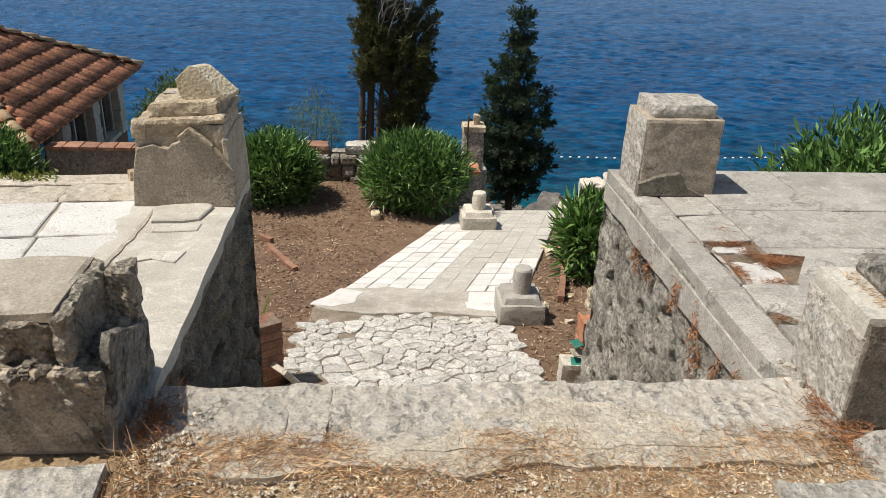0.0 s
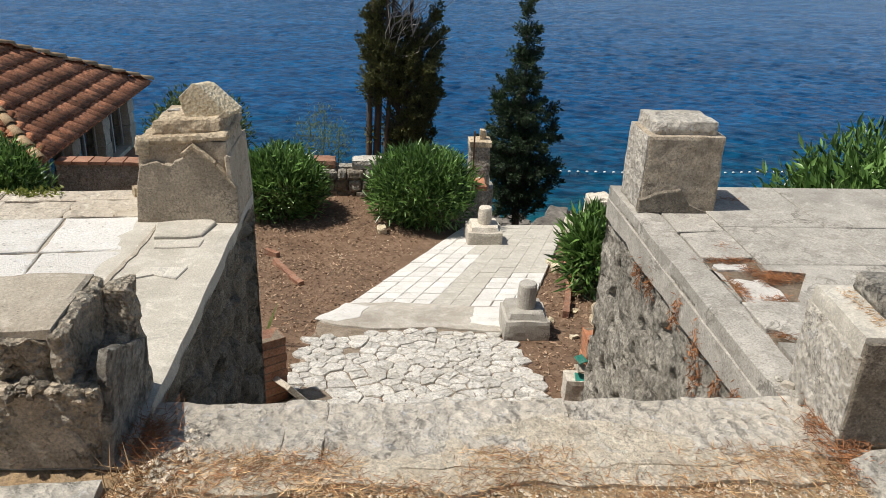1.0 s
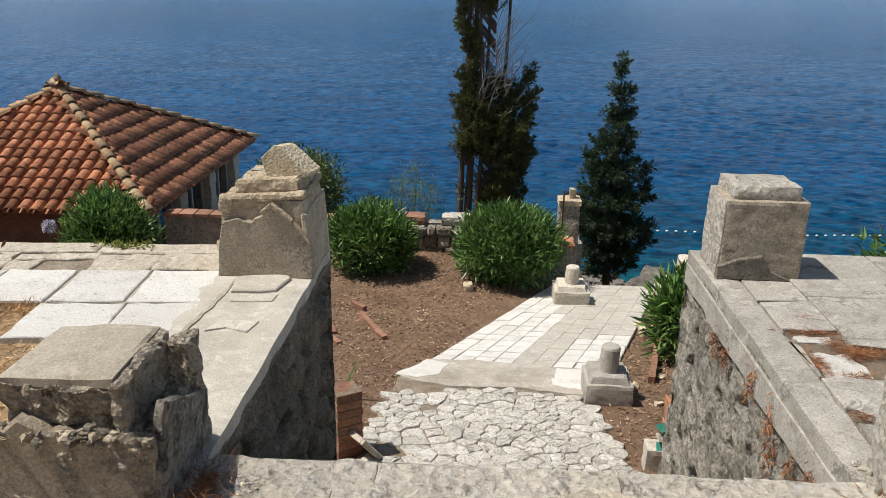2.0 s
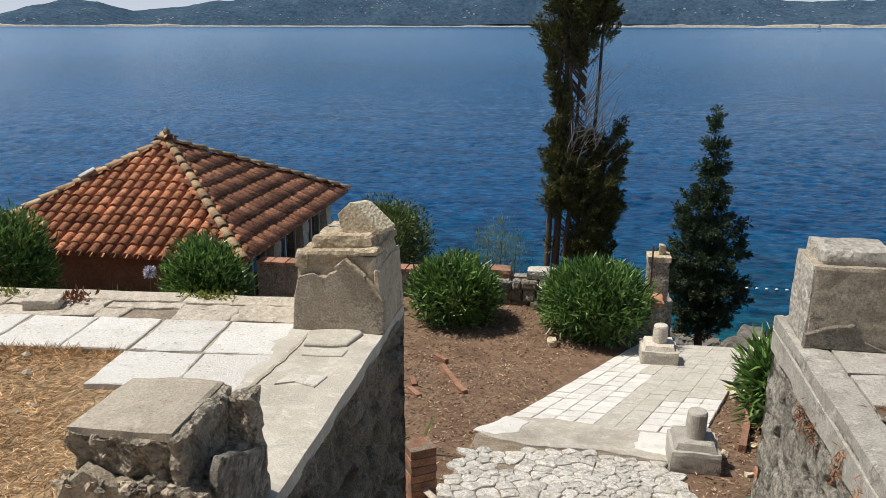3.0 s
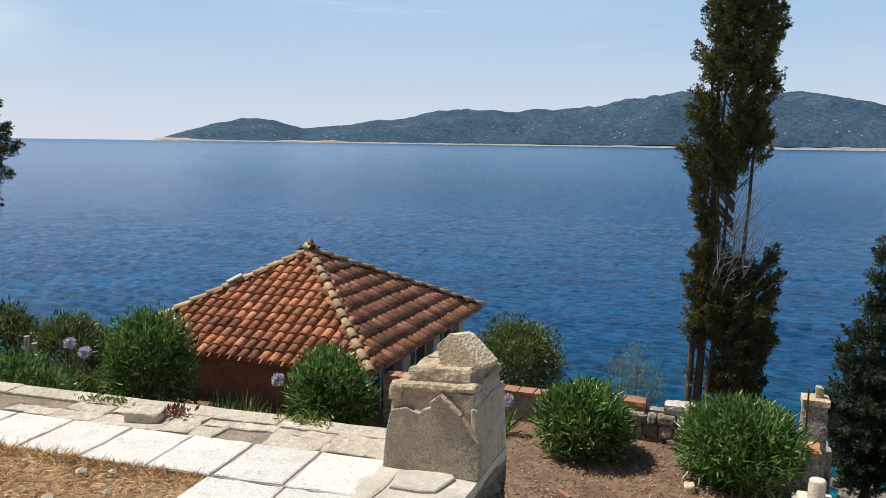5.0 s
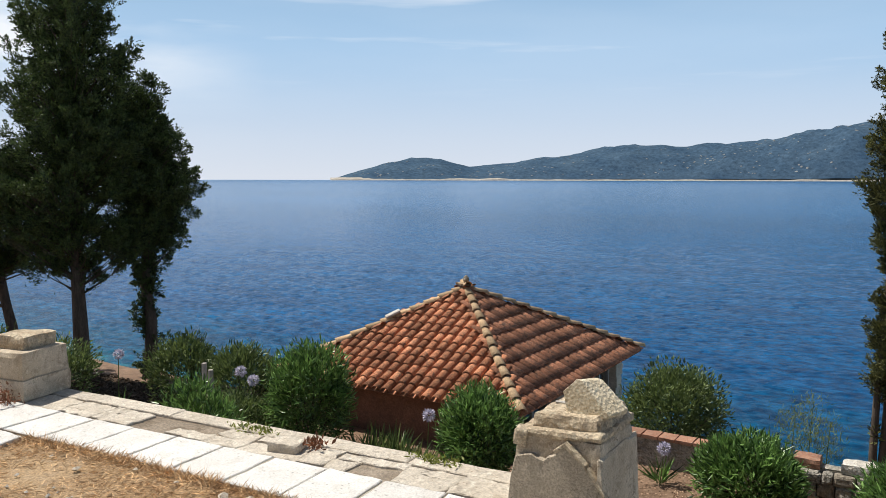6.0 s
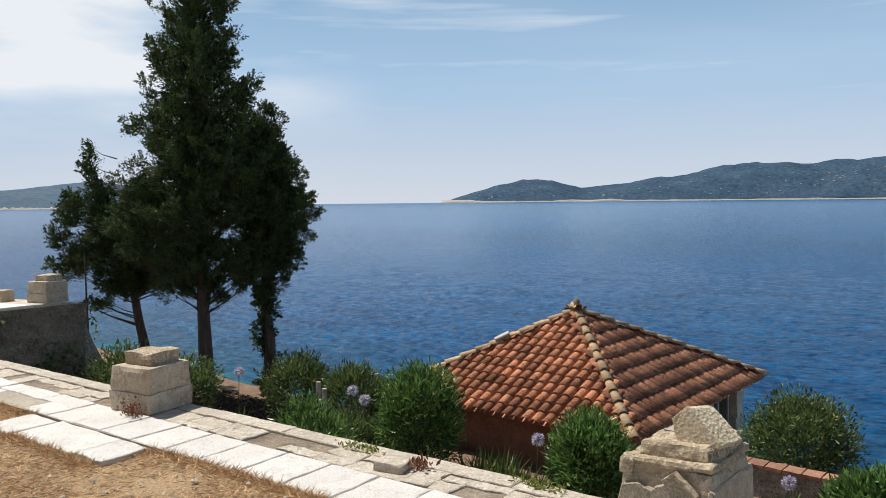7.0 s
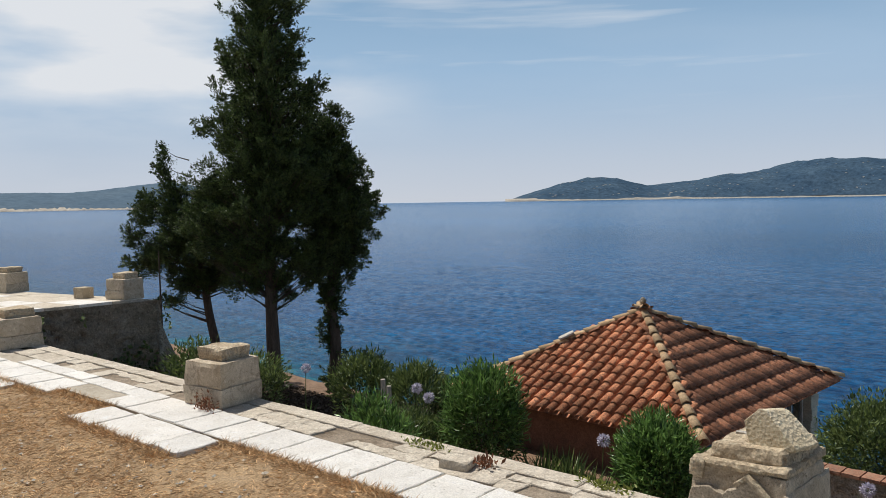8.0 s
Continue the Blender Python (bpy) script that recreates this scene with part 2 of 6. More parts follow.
M_STONE = material("pale_stone", (0.49, 0.385, 0.26), (0.75, 0.63, 0.46), (0.25, 0.175, 0.105), 4.0, 70, bump=1.0, spots=0.5, pits=30, cracks=3.0, contrast=0.55, speck=45, flake=0.34)
M_PLASTER = material("old_plaster", (0.51, 0.42, 0.305), (0.71, 0.62, 0.49), (0.26, 0.185, 0.115), 4.0, 130, bump=0.7, spots=0.55, cracks=2.2, contrast=0.5, speck=60, flake=0.30)
M_OLDRENDER = material("brown_stucco", (0.47, 0.39, 0.29), (0.69, 0.60, 0.475), (0.27, 0.21, 0.15), 4.0, 90, bump=1.0, spots=0.45, cracks=1.6, contrast=0.6, speck=70, flake=0.26)
M_RENDER = material("smooth_render", (0.46, 0.425, 0.36), (0.62, 0.58, 0.505), (0.72, 0.685, 0.61), 2.5, 120, bump=0.5, spots=0.45, cracks=1.8, contrast=0.4, speck=40, flake=0.17)
# real grime on broken plaster; doubles as painted shade on sunless faces
M_GRIME_SHADE = material("grime_and_shade_plaster", (0.20, 0.17, 0.13), (0.45, 0.40, 0.325), (0.085, 0.07, 0.052), 5.0, 120, bump=1.0, spots=0.6, cracks=3.0, pits=22, contrast=0.7, speck=50, flake=0.34)
M_RUBBLE = material("rubble_masonry", (0.30, 0.28, 0.24), (0.62, 0.585, 0.515), (0.12, 0.10, 0.075), 5.0, 36, bump=1.9, spots=0.5, pits=14, cracks=6.0, contrast=0.85, speck=20, flake=0.41)
M_MARBLE = material("white_slab", (0.77, 0.735, 0.68), (0.88, 0.86, 0.815), (0.55, 0.51, 0.44), 2.2, 90, rough=0.8, bump=0.9, spots=0.4, vary=0.06, contrast=0.3, speck=30)
M_TAN = material("buff_screed", (0.36, 0.315, 0.25), (0.50, 0.45, 0.37), (0.28, 0.235, 0.18), 3.0, 120, bump=0.5, spots=0.5, contrast=0.45, speck=60, flake=0.22)
M_GREYSLAB = material("grey_slab", (0.34, 0.32, 0.285), (0.55, 0.52, 0.465), (0.24, 0.215, 0.175), 2.5, 110, bump=0.6, spots=0.55, vary=0.08, cracks=1.4, contrast=0.55, speck=55, flake=0.22)
M_COPING = material("coping_stone", (0.58, 0.535, 0.46), (0.82, 0.775, 0.69), (0.34, 0.295, 0.23), 3.0, 55, bump=1.2, spots=0.45, vary=0.08, pits=25, cracks=2.0, contrast=0.5, speck=45, flake=0.30)
M_COBBLE = material("cobble_stone", (0.70, 0.66, 0.59), (0.88, 0.855, 0.80), (0.42, 0.35, 0.25), 4.0, 38, bump=1.6, spots=0.5, vary=0.14, cracks=4.0, contrast=0.55, speck=26, flake=0.26)
M_LEDGE = material("ledge_stone", (0.80, 0.715, 0.59), (0.90, 0.84, 0.74), (0.56, 0.47, 0.36), 4.0, 42, bump=1.6, spots=0.35, vary=0.10, pits=20, cracks=1.6, contrast=0.42, speck=34, flake=0.15)
M_CRUMB = material("crumbling_mortar", (0.60, 0.51, 0.385), (0.82, 0.73, 0.59), (0.36, 0.29, 0.21), 7.0, 48, bump=1.7, spots=0.4, pits=55, contrast=0.65, speck=45, flake=0.2)
M_BED = material("cobble_bed", (0.19, 0.145, 0.10), (0.42, 0.35, 0.27), (0.16, 0.125, 0.09), 6.0, 60, bump=1.0, contrast=0.6, speck=40)
M_APRON = material("patched_concrete", (0.37, 0.33, 0.275), (0.56, 0.515, 0.445), (0.70, 0.67, 0.61), 2.0, 80, bump=0.7, spots=0.5, contrast=0.55, cracks=2.2, speck=45, flake=0.26)
M_OLD_SHADE_BRICK = material("old_shade_brick", (0.24, 0.12, 0.08), (0.42, 0.22, 0.14), (0.34, 0.28, 0.22), 6.0, 60, bump=0.6, spots=0.5, vary=0.2, contrast=0.6)
M_MORTAR = material("earthy_mortar", (0.17, 0.13, 0.09), (0.30, 0.24, 0.18), (0.12, 0.09, 0.065), 3.0, 60, bump=0.8, contrast=0.6)
M_SOIL = material("brown_soil", (0.145, 0.090, 0.057), (0.265, 0.170, 0.110), (0.33, 0.23, 0.155), 2.2, 60, bump=1.0, spots=0.55, contrast=0.7)
M_CHIP = material("bark_chip", (0.21, 0.13, 0.08), (0.43, 0.30, 0.20), (0.52, 0.40, 0.28), 2.0, 10, bump=0.1, islands=0.6)
M_DRY = material("dry_earth", (0.36, 0.235, 0.125), (0.58, 0.42, 0.25), (0.46, 0.36, 0.25), 2.6, 70, bump=1.0, spots=0.5, contrast=0.75)
M_CONC = material("worn_concrete", (0.44, 0.41, 0.355), (0.60, 0.57, 0.505), (0.62, 0.59, 0.535), 2.5, 80, bump=0.5, spots=0.5, contrast=0.5, cracks=1.2, speck=40, flake=0.22)
M_BRICK = material("red_brick", (0.36, 0.15, 0.08), (0.52, 0.24, 0.13), (0.50, 0.40, 0.32), 6.0, 60, bump=0.4, spots=0.35, vary=0.15)
M_TILE = material("terracotta_tile", (0.40, 0.145, 0.07), (0.66, 0.30, 0.16), (0.13, 0.085, 0.06), 3.5, 34, bump=0.8, spots=0.8, vary=0.5, contrast=0.65, speck=12)
M_TILE_OLD = material("weathered_tile", (0.30, 0.125, 0.07), (0.52, 0.235, 0.13), (0.10, 0.07, 0.052), 2.6, 30, bump=0.8, spots=0.85, vary=0.45, islands=0.25, contrast=0.7, speck=9)
M_RIDGE = material("ridge_tile", (0.44, 0.285, 0.155), (0.64, 0.47, 0.29), (0.22, 0.145, 0.09), 5.0, 50, bump=0.5, spots=0.65, vary=0.25, contrast=0.5)
M_HOUSEWALL = material("red_render", (0.19, 0.10, 0.07), (0.29, 0.155, 0.11), (0.12, 0.075, 0.06), 1.8, 40, bump=0.6, spots=0.6, contrast=0.6)
M_LIME = material("lime_stone", (0.52, 0.47, 0.39), (0.70, 0.65, 0.56), (0.32, 0.28, 0.22), 4.0, 50, bump=0.6, spots=0.4, vary=0.1, contrast=0.5, speck=30, flake=0.26)
M_ROCK = material("shore_rock", (0.10, 0.09, 0.08), (0.24, 0.22, 0.19), (0.05, 0.045, 0.04), 0.8, 8, bump=0.8)
M_BARK = material("bark", (0.060, 0.045, 0.035), (0.15, 0.12, 0.095), (0.04, 0.03, 0.022), 5.0, 40, bump=0.8, stretch=(3, 3, 0.4))
M_BLEACH = material("bleached_wood", (0.42, 0.38, 0.33), (0.55, 0.51, 0.46), (0.25, 0.21, 0.17), 5.0, 40, bump=0.5, stretch=(3, 3, 0.4))
M_STRAW = material("dry_straw", (0.50, 0.32, 0.165), (0.76, 0.54, 0.31), (0.32, 0.15, 0.06), 2.0, 10, bump=0.1, islands=0.5)
M_NEEDLE = material("dry_needles", (0.26, 0.11, 0.05), (0.42, 0.20, 0.09), (0.20, 0.10, 0.06), 2.0, 10, bump=0.1, islands=0.35)
M_PEBBLE = material("pebbles", (0.45, 0.42, 0.36), (0.66, 0.63, 0.57), (0.30, 0.27, 0.22), 4.0, 40, bump=0.3, islands=0.25)
# air haze over distance is tinted into the scrub and outcrop colours
M_HILL = material("far_scrub_hazed", (0.038, 0.072, 0.118), (0.062, 0.102, 0.148), (0.30, 0.29, 0.28), 0.008, 0.05, bump=0.0, spots=0.0, rough=1.0, spec=0.0, contrast=0.55)
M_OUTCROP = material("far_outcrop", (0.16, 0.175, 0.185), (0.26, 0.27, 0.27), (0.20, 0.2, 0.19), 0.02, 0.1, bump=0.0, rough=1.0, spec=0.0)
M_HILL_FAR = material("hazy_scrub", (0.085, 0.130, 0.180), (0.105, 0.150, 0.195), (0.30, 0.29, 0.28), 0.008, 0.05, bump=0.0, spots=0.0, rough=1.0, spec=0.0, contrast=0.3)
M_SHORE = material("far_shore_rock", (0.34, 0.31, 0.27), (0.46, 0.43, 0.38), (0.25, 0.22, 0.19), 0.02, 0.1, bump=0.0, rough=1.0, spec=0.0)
M_IRON = material("rusty_iron", (0.10, 0.06, 0.04), (0.18, 0.10, 0.06), (0.06, 0.04, 0.03), 8.0, 60, rough=0.7)
M_FRAME = material("grey_paint", (0.42, 0.42, 0.40), (0.52, 0.52, 0.50), (0.30, 0.28, 0.25), 3.0, 50, rough=0.6)
M_OLEANDER = foliage("oleander_leaf", (0.014, 0.042, 0.011), (0.225, 0.390, 0.100), 0.28, 0.30)
M_CYPRESS = foliage("cypress_leaf", (0.007, 0.016, 0.006), (0.115, 0.170, 0.042), 0.15, 0.7)
M_CYP_DARK = foliage("dark_cypress_leaf", (0.005, 0.013, 0.008), (0.060, 0.105, 0.040), 0.12, 0.7)
M_CYP_OLIVE = foliage("old_cypress_leaf", (0.014, 0.020, 0.007), (0.175, 0.178, 0.052), 0.15, 0.8)
M_SHRUB = foliage("shrub_leaf", (0.030, 0.060, 0.018), (0.21, 0.27, 0.085), 0.3, 0.5)
M_YELLOW = foliage("yellow_green_leaf", (0.10, 0.13, 0.02), (0.30, 0.32, 0.06), 0.35, 0.6)
M_LILAC = foliage("lilac_petal", (0.46, 0.43, 0.55), (0.74, 0.71, 0.79), 0.3, 0.6)
M_RUST = foliage("red_weed", (0.12, 0.055, 0.025), (0.30, 0.12, 0.06), 0.2, 0.7)
M_YSTONE = material("yellow_limestone", (0.58, 0.48, 0.32), (0.78, 0.69, 0.52), (0.42, 0.33, 0.20), 6, 90, bump=0.6, pits=60, contrast=0.5, speck=50)
M_SEA = water("sea_water")

# ---- builders ----


def mesh_from(name, verts, faces, mat, smooth=False):
    me = bpy.data.meshes.new(name)
    me.from_pydata([tuple(v) for v in verts], [], [tuple(f) for f in faces])
    if mat:
        me.materials.append(mat)
    if smooth:
        me.polygons.foreach_set("use_smooth", [True] * len(me.polygons))
    me.update()
    return me


def bm_mesh(name, bm, mat, smooth=False):
    me = bpy.data.meshes.new(name)
    bm.to_mesh(me)
    bm.free()
    if mat:
        me.materials.append(mat)
    if smooth:
        me.polygons.foreach_set("use_smooth", [True] * len(me.polygons))
    return me


def put(name, me, parent=None, at=(0, 0, 0), turn=(0, 0, 0), label=""):
    ob = new(name, me)
    ob.matrix_basis = pose(*at, *turn)
    if parent:
        ob.parent = parent
    if label:
        ob["label"] = label
    return ob


def thing(name, label, category, at=(0, 0, 0), turn=0, group="", kind=""):
    ob = new(name)
    ob.matrix_basis = pose(*at, 0, 0, turn)
    return tagged(ob, label, category, group, kind)


def block(w, d, h, seed=0, amp=0.012, chip=0.03, taper=0.0, cell=0.07, scale=5.0):
    """A worn stone block, base centred on the origin."""
    bm = bmesh.new()
    bmesh.ops.create_cube(bm, size=1)
    for axis, size in ((0, w), (1, d), (2, h)):
        n = max(1, min(24, int(size / cell)))
        edges = [e for e in bm.edges if abs((e.verts[0].co - e.verts[1].co)[axis]) > 1e-4]
        if n > 1:
            bmesh.ops.subdivide_edges(bm, edges=edges, cuts=n - 1, use_grid_fill=True)
    o = Vector((seed * 3.7, seed * 1.3, seed * 7.1))
    for v in bm.verts:
        c = v.co
        on = [abs(abs(c[i]) - 0.5) < 1e-4 for i in range(3)]
        k = 1 - taper * (c.z + 0.5)
        q = Vector((c.x * w * k, c.y * d * k, (c.z + 0.5) * h))
        j = noise.noise_vector(q * scale + o) * amp + noise.noise_vector(q * scale * 4 + o) * amp * 0.4
        if sum(on) >= 2:
            bite = chip * max(0.15, noise.noise(q * 7 + o) + 0.35)
            for i in range(3):
                if on[i] and not (i == 2 and c.z < 0):
                    q[i] -= math.copysign(bite, c[i])
        if on[2] and c.z < 0:
            j.z = 0
        v.co = q + j
    return bm


def rubble_face(length, height, seed, depth=0.024, cell=0.035, holes=0.42):
    """A wall face in x and z of smeared rubble with small holes, looking along -y."""
    nx, nz = max(2, int(length / cell)), max(2, int(height / cell))
    verts, faces = [], []
    for j in range(nz + 1):
        for i in range(nx + 1):
            p = Vector((length * i / nx, 0, height * j / nz))
            w = p + noise.noise_vector(p * 3.0 + Vector((seed, 0, 0))) * 0.09
            dist = noise.voronoi(Vector((w.x * 4.4 + seed, w.z * 5.5, seed)))[0]
            k = min(1.0, (dist[1] - dist[0]) * 4.0)
            y = depth * (1 - k) + abs(noise.noise(p * 14 + Vector((seed, 0, 0)))) * depth * 0.9 + 0.007 * noise.noise(p * 31 + Vector((0, seed, 0)))
            hole = noise.noise(p * 8 + Vector((seed * 2, 5, 0)))
            if hole > holes:
                y += min(0.07, (hole - holes) * (0.22 if holes > 0.4 else 0.45))
            y *= min(1.0, (height - p.z) / 0.10)
            verts.append((p.x, y, p.z))
    for j in range(nz):
        for i in range(nx):
            a = j * (nx + 1) + i
            faces.append((a, a + 1, a + nx + 2, a + nx + 1))
    return verts, faces


def slab_mesh(name, pts, h, mat, bevel=0.008):
    """A flat piece with the outline pts (counter-clockwise), top at z = 0, worn arris."""
    n = len(pts)
    cx, cy = sum(p[0] for p in pts) / n, sum(p[1] for p in pts) / n
    verts = [(x, y, -h) for x, y in pts] + [(x, y, -bevel) for x, y in pts]
    for x, y in pts:
        l = max(0.02, math.hypot(x - cx, y - cy))
        k = 1 - bevel * 1.3 / l
        verts.append((cx + (x - cx) * k, cy + (y - cy) * k, 0))
    faces = []
    for i in range(n):
        j = (i + 1) % n
        faces += [(i, j, n + j, n + i), (n + i, n + j, 2 * n + j, 2 * n + i)]
    faces.append(tuple(range(2 * n, 3 * n)))
    return mesh_from(name, verts, faces, mat)


def rough_quad(x0, x1, y0, y1, jit, rnd, n=2):
    """An uneven four-sided outline with n pieces to a side."""
    out = []
    cs = [(x0, y0), (x1, y0), (x1, y1), (x0, y1)]
    for (ax, ay), (bx, by) in zip(cs, cs[1:] + cs[:1]):
        for k in range(n):
            t = k / n
            out.append((ax + (bx - ax) * t + rnd.uniform(-jit, jit), ay + (by - ay) * t + rnd.uniform(-jit, jit)))
    return out


def ragged(pts, step, amp, r):
    """The outline pts with its sides broken into short uneven pieces."""
    out = []
    for (ax, ay), (bx, by) in zip(pts, pts[1:] + pts[:1]):
        m = max(1, int(math.hypot(bx - ax, by - ay) / step))
        out += [(ax + (bx - ax) * k / m + r.uniform(-amp, amp), ay + (by - ay) * k / m + r.uniform(-amp, amp)) for k in range(m)]
    return out


def leaves(name, centres, ways, length, width, mat, rng, fold=0.25):
    """Folded lance leaves: 4 vertices, 2 triangles each."""
    n = len(centres)
    ways = ways / np.maximum(1e-6, np.linalg.norm(ways, axis=1))[:, None]
    side = np.cross(ways, rng.normal(size=(n, 3)))
    side /= np.maximum(1e-6, np.linalg.norm(side, axis=1))[:, None]
    up = np.cross(side, ways)
    l = (length * rng.uniform(0.65, 1.25, n))[:, None]
    w = (width * rng.uniform(0.7, 1.2, n))[:, None]
    v = np.empty((n, 4, 3))
    v[:, 0] = centres
    v[:, 1] = centres + ways * l * 0.45 + side * w * 0.5 + up * w * fold
    v[:, 2] = centres + ways * l - up * l * 0.06
    v[:, 3] = centres + ways * l * 0.45 - side * w * 0.5 + up * w * fold
    base = np.arange(n)[:, None] * 4
    tris = np.concatenate([base + [0, 1, 2], base + [0, 2, 3]], 1).reshape(-1, 3)
    me = bpy.data.meshes.new(name)
    me.vertices.add(n * 4)
    me.vertices.foreach_set("co", v.ravel())
    me.loops.add(len(tris) * 3)
    me.loops.foreach_set("vertex_index", tris.ravel().astype(np.int32))
    me.polygons.add(len(tris))
    me.polygons.foreach_set("loop_start", np.arange(0, len(tris) * 3, 3, dtype=np.int32))
    me.update(calc_edges=True)
    me.materials.append(mat)
    return me


def tube(path, radii, sides=7, knob=0.0):
    """Vertices and faces of a tapered limb along a path."""
    verts, faces = [], []
    for k, (p, r) in enumerate(zip(path, radii)):
        d = (path[min(k + 1, len(path) - 1)] - path[max(k - 1, 0)]).normalized()
        a = d.orthogonal().normalized()
        b = d.cross(a)
        for s in range(sides):
            t = 2 * math.pi * s / sides
            q = r * (1 + knob * noise.noise(Vector((k * 0.9, s * 1.7, p.x))))
            verts.append(p + (a * math.cos(t) + b * math.sin(t)) * q)
    for k in range(len(path) - 1):
        for s in range(sides):
            i, j = k * sides + s, k * sides + (s + 1) % sides
            faces.append((i, j, j + sides, i + sides))
    faces.append(tuple(range((len(path) - 1) * sides, len(path) * sides)))
    return verts, faces


def join(pieces):
    verts, faces = [], []
    for v, f in pieces:
        o = len(verts)
        verts += list(v)
        faces += [tuple(i + o for i in q) for q in f]
    return verts, faces

# ---- ground, sea and distance ----
SEA_Z = -8.0


def ground_z(x, y):
    """Height of the sloping garden; it breaks off to the shore."""
    z = -2.42 - 0.14 * (y - 7.6)
    bank = min(1.0, max(0.0, (y - 10.7) / 2.2)) * min(1.0, max(0.0, (0.7 - x) / 1.3)) * min(1.0, max(0.0, (x + 5.2) / 0.8))
    z += 0.36 * bank * max(0.0, min(1.0, (15.5 - y) / 2.0))
    edge = 12.35 if x > 1.0 else (16.4 if x > -14 else 14.0)
    if 0.2 < x <= 1.0:
        edge = 16.4 - 4.05 * (x - 0.2) / 0.8
    if y > edge:
        z -= (y - edge) * (0.75 + 0.35 * (y - edge))
    return max(z, -10.5)


def grid(name, xs, ys, zf, mat, smooth=True):
    verts = [(x, y, zf(x, y)) for y in ys for x in xs]
    n = len(xs)
    faces = [(j * n + i, j * n + i + 1, (j + 1) * n + i + 1, (j + 1) * n + i) for j in range(len(ys) - 1) for i in range(n - 1)]
    return mesh_from(name, verts, faces, mat, smooth)


def soil_z(x, y):
    p = Vector((x, y, 0))
    far = max(0.0, min(1.0, (y - 13.5) / 3))
    return ground_z(x, y) + 0.03 * noise.noise(p * 1.3) + 0.012 * noise.noise(p * 7) + far * 0.5 * noise.noise(p * 0.8)


ground = put("ground", grid("ground", np.concatenate([np.linspace(-60, -20, 30), np.linspace(-19.8, 8, 190), np.linspace(8.3, 60, 40)]), np.linspace(3.0, 22.0, 130), soil_z, M_SOIL))
tagged(ground, "dry brown garden soil sloping down to the sea", "ground", kind="structure")

# wind waves as real relief: a fan of rows, closer together near the shore
wr = np.random.default_rng(2)
inv = np.linspace(1 / 17.0, 1 / 640.0, 540)
rad = np.concatenate([1 / inv, np.geomspace(680, 5200, 24)])
azi = np.radians(np.linspace(-72, 98, 500))
RR, AA = np.meshgrid(rad, azi, indexing="ij")
SX, SY = -np.sin(AA) * RR, np.cos(AA) * RR
SZ = np.zeros_like(SX)
gap = np.gradient(rad)[:, None]
for k in range(46):
    lam = 0.26 * 1.047 ** k
    th = wr.normal(1.0, 0.7)
    steep = 0.036 * wr.uniform(0.6, 1.3) * (1.0 if lam < 1.6 else 0.55)
    fade = np.clip(2.4 - 1.6 * gap / lam, 0.0, 1)
    SZ += fade * steep * lam / 6.28 * np.sin(6.283 / lam * (math.cos(th) * SX + math.sin(th) * SY) + wr.uniform(0, 6.28) + 0.9 * np.sin(0.11 * SX + 0.07 * SY + k))
nr, nc = SX.shape
me = bpy.data.meshes.new("water")
me.vertices.add(nr * nc)
me.vertices.foreach_set("co", np.stack([SX, SY, SZ], -1).ravel())
q0 = (np.arange(nr - 1)[:, None] * nc + np.arange(nc - 1)[None, :]).ravel()
quads = np.stack([q0, q0 + nc, q0 + nc + 1, q0 + 1], 1).astype(np.int32)[:, ::-1]
me.loops.add(quads.size)
me.loops.foreach_set("vertex_index", np.ascontiguousarray(quads).ravel())
me.polygons.add(len(quads))
me.polygons.foreach_set("loop_start", np.arange(0, quads.size, 4, dtype=np.int32))
me.polygons.foreach_set("use_smooth", np.ones(len(quads), dtype=bool))
me.update(calc_edges=True)
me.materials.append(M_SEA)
sea = put("water", me, at=(0, 0, SEA_Z))
tagged(sea, "deep blue rippled sea, turquoise near the shore", "water", kind="structure")


